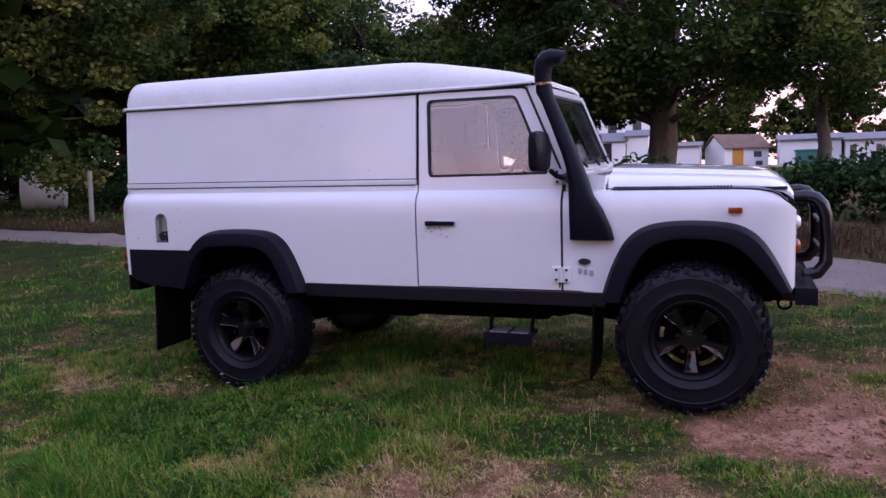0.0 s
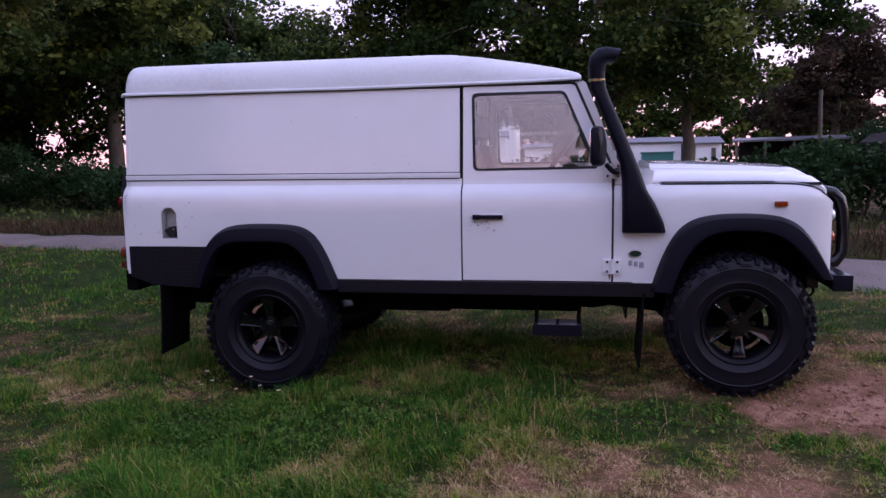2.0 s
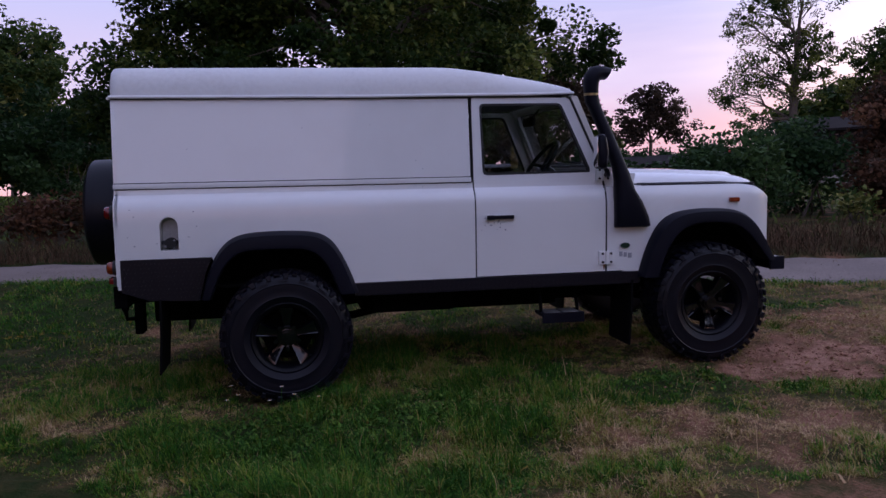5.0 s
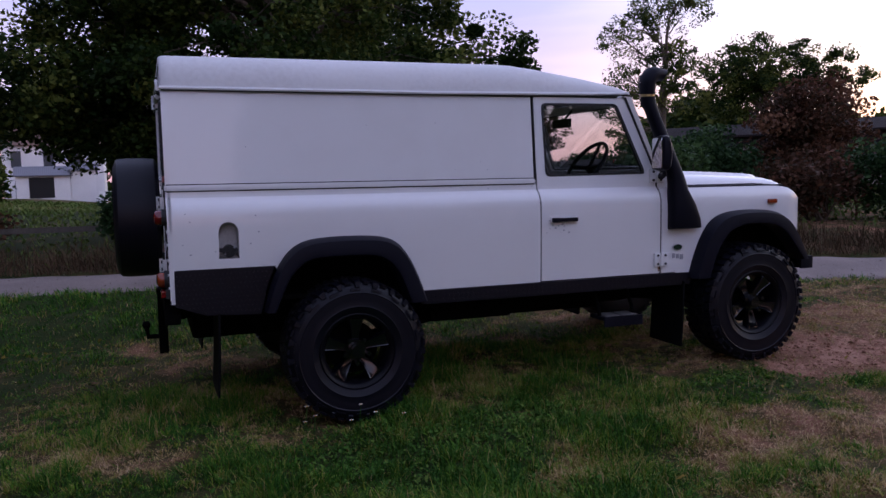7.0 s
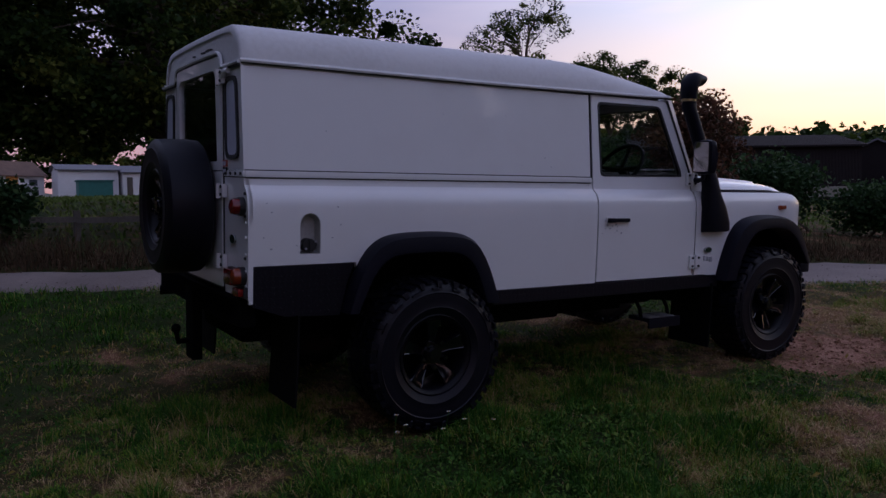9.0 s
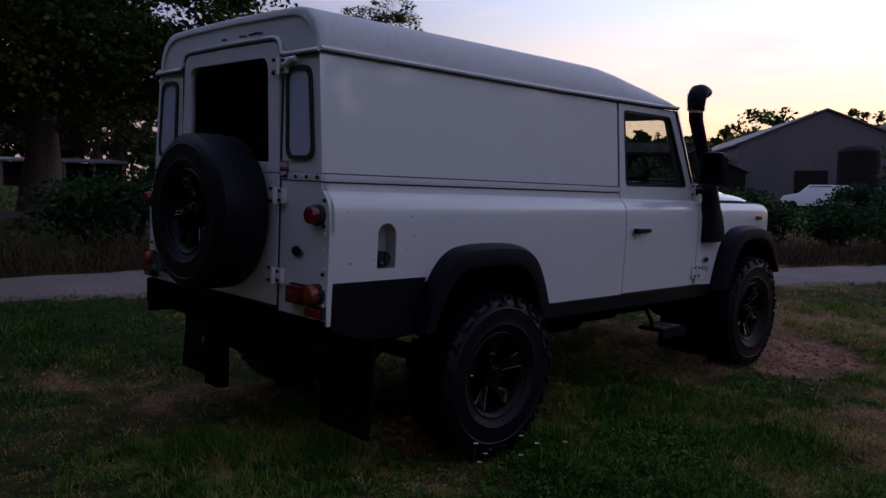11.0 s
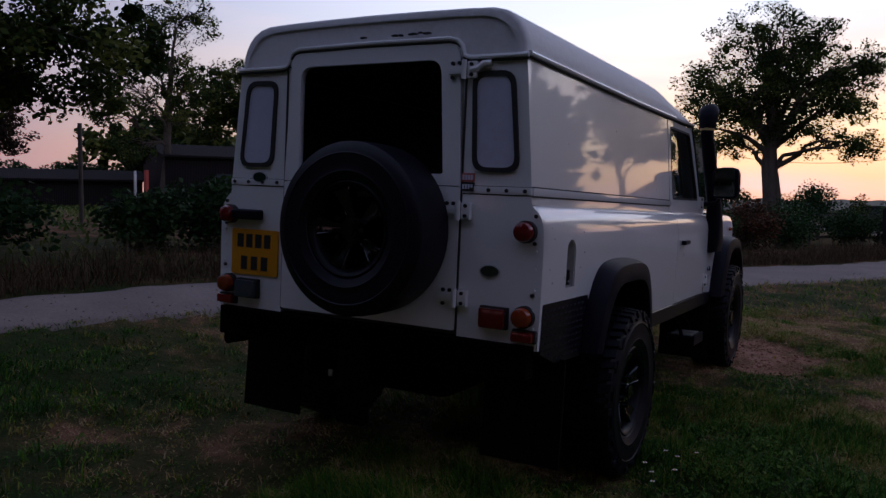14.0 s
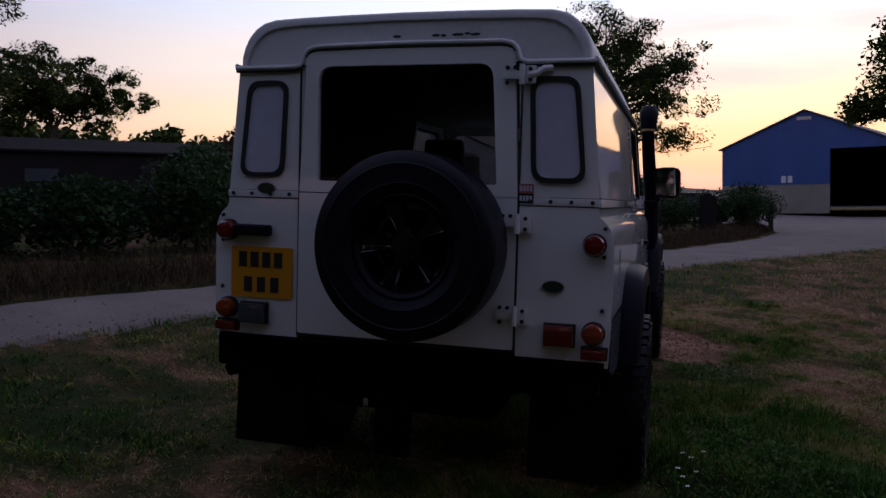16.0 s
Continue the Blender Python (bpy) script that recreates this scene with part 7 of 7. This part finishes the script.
# ---- farm buildings ----
def wall_slab(name, pts, f, thick, mat, parent, label=""):
    bm = bmesh.new()
    slab(bm, pts, f, thick)
    return done(name, bm, M[mat], parent, label, smooth=False)


def farm_building(x, y, yaw, length, width, eave, ridge, walls, roof, label, band=0.0, door=None, name="barn", category="barn", z=None, windows=(), door_mat="dark_hole", over=0.25):
    """A gabled building. Its near gable stands at the given place and faces local -x; the ridge runs along local +x.
    door: (y0, y1, height) in the near gable; windows: (wall, u0, u1, z0, z1) on the "gable", or on the side -1 or 1."""
    root = empty(name, None, label, category)
    h = width / 2
    def gable(xx):
        return lambda v, w: (xx, v, w)
    zlow = band
    top = [(h, eave), (0, ridge), (-h, eave)]
    lowm = "concrete" if band else walls
    if door:
        a, b, hd = door
        for p in ([(-h, -0.5), (a, -0.5), (a, max(band, 0.01)), (-h, max(band, 0.01))], [(b, -0.5), (h, -0.5), (h, max(band, 0.01)), (b, max(band, 0.01))]):
            wall_slab("wall", p, gable(0), (0.2, 0, 0), lowm, root)
        z0 = max(band, 0.01)
        wall_slab("wall", [(-h, z0), (a, z0), (a, hd), (b, hd), (b, z0), (h, z0), *top], gable(-0.03), (0.2, 0, 0), walls, root)
        if door_mat != "dark_hole":
            wall_slab("door", [(a, -0.1), (b, -0.1), (b, hd), (a, hd)], gable(0.06), (0.05, 0, 0), door_mat, root)
    else:
        if band:
            wall_slab("wall", [(-h, -0.5), (h, -0.5), (h, band), (-h, band)], gable(0), (0.2, 0, 0), lowm, root)
        wall_slab("wall", [(-h, band - (0.5 if not band else 0)), (h, band - (0.5 if not band else 0)), *top], gable(-0.03), (0.2, 0, 0), walls, root)
    wall_slab("wall", [(-h, -0.5), (h, -0.5), *top], gable(length - 0.2), (0.2, 0, 0), walls, root)
    for s in (-1, 1):
        wall_slab("wall", [(0.17, -0.5), (length - 0.2, -0.5), (length - 0.2, eave - 0.02), (0.17, eave - 0.02)], lambda u, w: (u, s * (h - 0.01), w), (0, -s * 0.2, 0), walls, root)
        run, rise = h + over, (ridge - eave) * (h + over) / h
        wall_slab("roof", [(-over, 0), (length + over, 0), (length + over, 1), (-over, 1)], lambda u, w: (u, s * run * (1 - w), ridge + 0.04 - rise * (1 - w)), (0, 0, 0.10), roof, root)
    wall_slab("floor", [(0, -h), (length, -h), (length, h), (0, h)], lambda u, w: (u, w * 0.98, -0.03), (0, 0, 0.02), "concrete", root)
    for where, u0, u1, w0, w1, mat in windows:
        if where == "gable":
            wall_slab("window", [(u0, w0), (u1, w0), (u1, w1), (u0, w1)], gable(-0.06), (0.02, 0, 0), mat, root)
        else:
            wall_slab("window", [(u0, w0), (u1, w0), (u1, w1), (u0, w1)], lambda u, w: (u, where * (h + 0.03), w), (0, -where * 0.02, 0), mat, root)
    root.matrix_world = pose(x, y, float(ground_z(x, y)) if z is None else z, 0, 0, yaw)
    return root


def post(name, x, y, h, r, mat, label, z_extra=0.0, square=True):
    bm = bmesh.new()
    if square:
        box(bm, -r, r, -r, r, -0.4, h, 0.01)
    else:
        disc(bm, (0, 0, h / 2 - 0.2), r, h + 0.4, "Z", 12)
    ob = done(name, bm, M[mat], None)
    tagged(ob, label, "post")
    ob.location = (x, y, float(ground_z(x, y)) + z_extra)
    return ob


def rail_fence(points, h, rails, label, mat="timber", step=2.2):
    """Posts every few metres, rails between them; every post and rail is a part."""
    root = empty("fence", None, label, "fence")
    pts = [Vector((x, y, 0)) for x, y in points]
    spots = []
    for a, b in zip(pts, pts[1:]):
        n = max(1, round((b - a).length / step))
        spots += [a.lerp(b, k / n) for k in range(n)]
    spots.append(pts[-1])
    tops = [Vector((p.x, p.y, float(ground_z(p.x, p.y)))) for p in spots]
    for p in tops:
        bm = bmesh.new()
        box(bm, p.x - 0.05, p.x + 0.05, p.y - 0.05, p.y + 0.05, p.z - 0.3, p.z + h + rng.uniform(0, 0.06), 0.008)
        done("post", bm, M[mat], root, smooth=False)
    for a, b in zip(tops, tops[1:]):
        for q in rails:
            bm = bmesh.new()
            d = (b - a).normalized(); n = Vector((-d.y, d.x, 0)) * 0.02
            za, zb = h * q + rng.normal(0, 0.015), h * q + rng.normal(0, 0.015)
            loft(bm, [[p + n + Vector((0, -0.06, e - 0.045)), p - n + Vector((0, -0.06, e - 0.045)), p - n + Vector((0, -0.06, e + 0.045)), p + n + Vector((0, -0.06, e + 0.045))] for p, e in ((a, za), (b, zb))])
            done("rail", bm, M[mat], root, smooth=False)
    return root


def parked_car(x, y, yaw, mat, label):
    root = empty("car", None, label, "car")
    bm = bmesh.new()
    prof = [(-2.1, 0.35), (-2.15, 0.75), (-1.9, 0.92), (-1.5, 0.98), (-0.9, 1.42), (0.4, 1.45), (1.0, 1.02), (1.9, 0.88), (2.1, 0.6), (2.08, 0.35)]
    loft(bm, [[(px, yy, 0.35 + (pz - 0.35) * k) for px, pz in prof] for yy, k in ((-0.85, 0.8), (-0.78, 1.0), (0.78, 1.0), (0.85, 0.8))])
    done("body", bm, M[mat], root)
    bm = bmesh.new()
    for s in (-1, 1):
        slab(bm, [(-1.3, 1.0), (0.85, 1.0), (0.35, 1.36), (-0.85, 1.36)], lambda u, w: (u, s * 0.80, w), (0, s * 0.02, 0))
    done("side_glass", bm, M["lampcase"], root, smooth=False)
    for px in (-1.3, 1.3):
        for s in (-1, 1):
            bm = bmesh.new()
            disc(bm, (px, s * 0.76, 0.31), 0.31, 0.2, "Y", 20)
            done("wheel", bm, M["rubber"], root)
    root.matrix_world = pose(x, y, float(ground_z(x, y)), 0, 0, yaw)


def farm():
    # blue barn across the yard
    farm_building(66.0, -10.6, -22, 34, 13.2, 4.9, 7.7, "wall_blue", "roof_grey", "big blue sheeted barn with a dark open doorway", band=1.85, door=(-6.5, -1.9, 4.6), z=0.30,
                  windows=(("gable", 0.9, 1.25, 2.0, 2.55, "render_white"), ("gable", 1.4, 1.75, 2.0, 2.55, "render_white"), ("gable", -0.5, 0.6, 7.0, 7.25, "silver")))
    # grey barn with silos before it
    farm_building(51.6, 16.4, 38, 60, 11.0, 4.3, 6.5, "wall_grey", "roof_grey", "long grey sheeted barn with closed doors", z=0.7,
                  windows=(("gable", -0.2, 1.9, 0.0, 2.6, "shed_black"), ("gable", -4.0, -0.4, 0.2, 2.7, "roof_grey")))
    farm_building(44, 21.5, 30, 10, 6.0, 2.2, 3.6, "shed_black", "roof_grey", "low dark lean-to shed beside the grey barn", name="shed", category="shed", z=0.9)
    for k, (x, y) in enumerate(((65.6, 15.9), (66.4, 12.6))):
        root = empty("silo", None, "tall pale grain silo with a domed cap", "silo", "grain silos")
        bm = bmesh.new()
        prof = [(1.56, 0.0), (1.58, 1.0), (1.58, 6.2)]
        n = 28
        loft(bm, [[(r * math.cos(a), r * math.sin(a), z) for a in (2 * math.pi * q / n for q in range(n))] for r, z in prof])
        done("drum", bm, M["silo"], root)
        bm = bmesh.new()
        loft(bm, [[(r * math.cos(a), r * math.sin(a), z) for a in (2 * math.pi * q / n for q in range(n))] for r, z in ((1.61, 6.15), (1.58, 6.3), (1.28, 6.6), (0.75, 6.84), (0.14, 6.94), (0.10, 7.1))])
        done("cap", bm, M["silo"], root)
        for z in (1.2, 2.4, 3.6, 4.8, 5.9):
            bm = bmesh.new()
            tube(bm, [(1.59 * math.cos(a), 1.59 * math.sin(a), z) for a in (2 * math.pi * q / n for q in range(n))], 0.025, 5, closed=True)
            done("hoop", bm, M["silo"], root)
        root.location = (x, y, 0.75)
    # upright dark tank before the grey barn
    root = empty("tank", None, "upright dark water tank beside the grey barn", "tank")
    bm = bmesh.new()
    n = 24
    loft(bm, [[(r * math.cos(a), r * math.sin(a), z) for a in (2 * math.pi * q / n for q in range(n))] for r, z in ((1.05, 0.0), (1.08, 1.6), (1.05, 3.2))])
    done("shell", bm, M["shed_black"], root)
    bm = bmesh.new()
    loft(bm, [[(r * math.cos(a), r * math.sin(a), z) for a in (2 * math.pi * q / n for q in range(n))] for r, z in ((1.09, 3.17), (1.05, 3.3), (0.7, 3.52), (0.2, 3.6))])
    done("lid", bm, M["shed_black"], root)
    root.location = (44.45, 12.0, 0.75)
    # long black sheds behind the paddock
    farm_building(25.7, 32.3, -31, 18.5, 6.5, 2.6, 3.35, "shed_black", "shed_black", "long low black timber stable with a dark roof", name="stable", category="stable",
                  windows=((-1, 2.5, 4.0, 1.2, 1.8, "lampcase"), (-1, 8, 9.2, 0.3, 2.1, "dark_hole"), (-1, 14, 15.2, 1.2, 1.8, "lampcase"), (-1, 0.3, 18.2, -0.1, 0.45, "concrete")))
    farm_building(16.6, 37.6, -31, 9.6, 4.0, 1.2, 1.7, "shed_black", "shed_black", "low black timber shed beside the stable", name="shed", category="shed")
    # open-fronted pole shed
    root = empty("open_shed", None, "open-fronted pole shed with dark boarded ends", "shed")
    a, b = Vector((12.8, 53.2, 0)), Vector((20.0, 51.5, 0))
    d = (b - a).normalized(); nrm = Vector((-d.y, d.x, 0))
    zb = 1.72
    for k in range(5):
        p = a.lerp(b, k / 4)
        bm = bmesh.new(); box(bm, p.x - 0.08, p.x + 0.08, p.y - 0.08, p.y + 0.08, zb - 0.4, zb + 2.0)
        done("post", bm, M["timber"], root, smooth=False)
    wall_slab("roof", [(-0.3, -0.3), ((b - a).length + 0.3, -0.3), ((b - a).length + 0.3, 3.2), (-0.3, 3.2)], lambda u, w: tuple(a + d * u + nrm * w + Vector((0, 0, zb + 2.0 + 0.09 * w))), (0, 0, 0.12), "roof_grey", root)
    wall_slab("back_wall", [(0, -0.4), ((b - a).length, -0.4), ((b - a).length, 2.1), (0, 2.1)], lambda u, w: tuple(a + d * u + nrm * 3.0 + Vector((0, 0, zb + w))), tuple(nrm * 0.1), "shed_black", root)
    wall_slab("gable", [(0, -0.4), (3.0, -0.4), (3.0, 2.2), (1.5, 2.9), (0, 2.0)], lambda u, w: tuple(b + nrm * u + d * 0.1 + Vector((0, 0, zb + w))), tuple(d * 0.1), "shed_black", root)
    post("pole", 7.0, 12.75, 2.15, 0.045, "timber", "tall weathered timber pole", square=False)
    # white houses up the slope
    farm_building(0.9, 73.2, 32, 4.4, 3.4, 1.85, 3.0, "render_white", "tiles", "small white cottage with an orange door", name="cottage", category="house", z=2.35,
                  windows=((-1, 0.75, 1.85, 0.05, 1.75, "orange_door"), (-1, 2.9, 3.7, 0.95, 1.5, "lampcase"), (-1, 3.1, 3.8, 0.2, 0.6, "lampcase")))
    farm_building(6.4, 74.0, 0, 4.9, 4.6, 2.5, 3.0, "render_white", "roof_grey", "long low white outbuilding", name="outbuilding", category="house", z=2.1)
    farm_building(11.6, 73.4, 0, 3.2, 4.6, 2.4, 3.0, "render_white", "roof_grey", "low white outbuilding with dark doors", name="outbuilding", category="house", z=2.0, windows=((-1, 0.3, 0.8, 0, 2.0, "timber"), (-1, 2.3, 2.7, 0, 2.0, "timber")))
    house = farm_building(-13.8, 84.8, 0, 9.0, 6.0, 5.4, 7.6, "render_white", "tiles", "two-storey white farmhouse with a tiled roof", name="farmhouse", category="house", z=3.3,
                  windows=((-1, 0.75, 1.65, 3.2, 4.8, "lampcase"), (-1, 3.6, 4.5, 3.2, 4.8, "lampcase"), (-1, 6.2, 7.1, 3.2, 4.8, "lampcase"), (-1, 1.0, 3.2, 0.0, 2.0, "lampcase")))
    bm = bmesh.new(); box(bm, 1.2, 2.5, -0.4, 0.4, 6.9, 9.2, 0.03)
    done("chimney", bm, M["tiles"], house, "brick chimney stack", smooth=False)
    farm_building(-11.7, 75.2, 4, 4.3, 4.6, 1.95, 2.8, "render_white", "roof_grey", "small white garage with a flat dark sheet for its shaded doorway", name="garage", category="house", z=3.25,
                  windows=((-1, 1.0, 3.0, 0.0, 1.8, "dark_hole"),))
    farm_building(-7.3, 75.6, 4, 2.0, 4.0, 2.4, 3.0, "render_white", "roof_grey", "plain white rendered annexe beside the garage", name="outbuilding", category="house", z=3.25)
    farm_building(-3.2, 74.0, 0, 2.8, 4.0, 1.5, 1.9, "render_white", "roof_grey", "low white wall building beyond the paddock", name="outbuilding", category="house", z=2.9)
    root = empty("container", None, "teal steel storage box on the grass", "container")
    bm = bmesh.new(); box(bm, 7.5, 10.2, 68.0, 69.6, 0, 1.5, 0.03)
    done("box", bm, M["teal"], root, smooth=False)
    bm = bmesh.new(); box(bm, 7.4, 10.3, 67.9, 69.7, 1.5, 1.62, 0.02)
    done("lid", bm, M["teal"], root, smooth=False)
    root.location.z = float(ground_z(8.8, 68.8)) - 0.15
    # fences and small things
    rail_fence([(-7.5, 10.2), (-4.0, 9.25), (-0.4, 9.1), (2.5, 8.6)], 0.42, (0.82,), "low weathered post and rail fence along the paddock", step=2.6)
    rail_fence([(20, 2.6), (25.5, 0.4), (29.5, -2.6)], 1.05, (0.95, 0.6, 0.25), "dark timber yard fence", step=1.8)
    post("gatepost", 30.9, -4.6, 1.15, 0.09, "timber", "square timber gatepost at the yard corner")
    post("marker_post", -10.6, 8.75, 1.15, 0.055, "concrete", "pale round marker post by the track", square=False)
    post("jump_stand", 15.95, 21.95, 1.5, 0.035, "render_white", "white show-jump stand in the paddock")
    post("jump_stand", 16.2, 21.65, 1.55, 0.055, "redpost", "red show-jump stand in the paddock")
    parked_car(41, 12.5, 80, "white", "white car parked by the grey barn")
    parked_car(22.4, 45.5, 70, "white", "white car parked in the far paddock")
    parked_car(27.0, 47.5, 20, "gloss", "dark car parked in the far paddock")
    parked_car(43, 9.8, 80, "teal", "dark green car parked by the grey barn")
    parked_car(36.5, -1.6, 75, "gloss", "dark car parked behind the yard fence")
    root = empty("tank", None, "upright blue-grey storage tank behind the yard fence", "tank")
    bm = bmesh.new(); box(bm, -0.3, 0.3, -0.28, 0.28, 0, 1.30, 0.06, 3); done("shell", bm, M["shed_black"], root)
    bm = bmesh.new(); disc(bm, (0, 0, 1.33), 0.16, 0.10, "Z", 18); done("cap", bm, M["black"], root)
    root.location = (26.15, -2.02, float(ground_z(26.15, -2.02)))
    root = empty("power_cable", None, "thin black cable from the silo to the blue barn", "cable")
    bm = bmesh.new()
    tube(bm, [Vector((66.6, 13.2, 6.8)).lerp(Vector((62.0, -3.4, 5.2)), k / 16) - Vector((0, 0, 3.6 * (k / 16) * (1 - k / 16))) for k in range(17)], 0.022, 5)
    done("wire", bm, M["seal"], root)
    # bales added as stand-ins for unidentified bright patches under the trees
    for x, y in ((-16.6, 13.1), (-18.2, 17.3)):
        root = empty("bale", None, "white round bale standing in for a bright patch under the trees", "bale", "wrapped bales")
        bm = bmesh.new()
        n = 28
        loft(bm, [[(q, r * math.cos(a), 0.58 + r * math.sin(a)) for a in (2 * math.pi * k / n for k in range(n))] for q, r in ((-0.6, 0.50), (-0.57, 0.56), (-0.45, 0.59), (0.45, 0.59), (0.57, 0.56), (0.6, 0.50))])
        done("wrap", bm, M["render_white"], root)
        root.matrix_world = pose(x, y, float(ground_z(x, y)), 0, 0, 40)
    # white garden bench on the lawn
    root = empty("bench", None, "white painted garden bench on the lawn", "bench")
    bm = bmesh.new(); box(bm, -0.8, 0.8, -0.25, 0.25, 0.42, 0.47); done("seat", bm, M["render_white"], root, smooth=False)
    bm = bmesh.new(); box(bm, -0.8, 0.8, 0.22, 0.27, 0.5, 0.95); done("backrest", bm, M["render_white"], root, smooth=False)
    for x in (-0.7, 0.7):
        bm = bmesh.new(); box(bm, x - 0.04, x + 0.04, -0.22, 0.22, 0, 0.42); done("leg", bm, M["render_white"], root, smooth=False)
    root.matrix_world = pose(-3.0, 50, float(ground_z(-3.0, 50)), 0, 0, 15)
    # far hills, one low ring with woods along the crest
    az = np.linspace(radians(-175), radians(185), 700)
    rows = []
    for r, k in ((500, 0.0), (640, 0.55), (760, 1.0), (900, 0.6)):
        hgt = 0.6 * (12 + 5 * np.sin(az * 5 + 1) + 3 * np.sin(az * 13) + (1.6 * np.sin(az * 61) + 1.2 * np.sin(az * 97 + 2) + 0.9 * np.sin(az * 171)) * (1 if k == 1 else 0.2))
        rows.append(np.stack([r * np.cos(az), r * np.sin(az), hgt * k + 4.2 * np.clip(np.sin(az), 0, 1) * 1.0 - (4 if k == 0 else 0)], -1))
    v = np.concatenate(rows)
    i = np.arange(4 * 700).reshape(4, 700)
    f = np.stack([i[:-1, :-1], i[:-1, 1:], i[1:, 1:], i[1:, :-1]], -1).reshape(-1, 4)
    ob = raw("backdrop", v, f, M["hill"], smooth=True)
    tagged(ob, "low hazy hills with woods on the horizon", "hills", kind="structure")


farm()
trees_and_hedges()
turf()
litter()
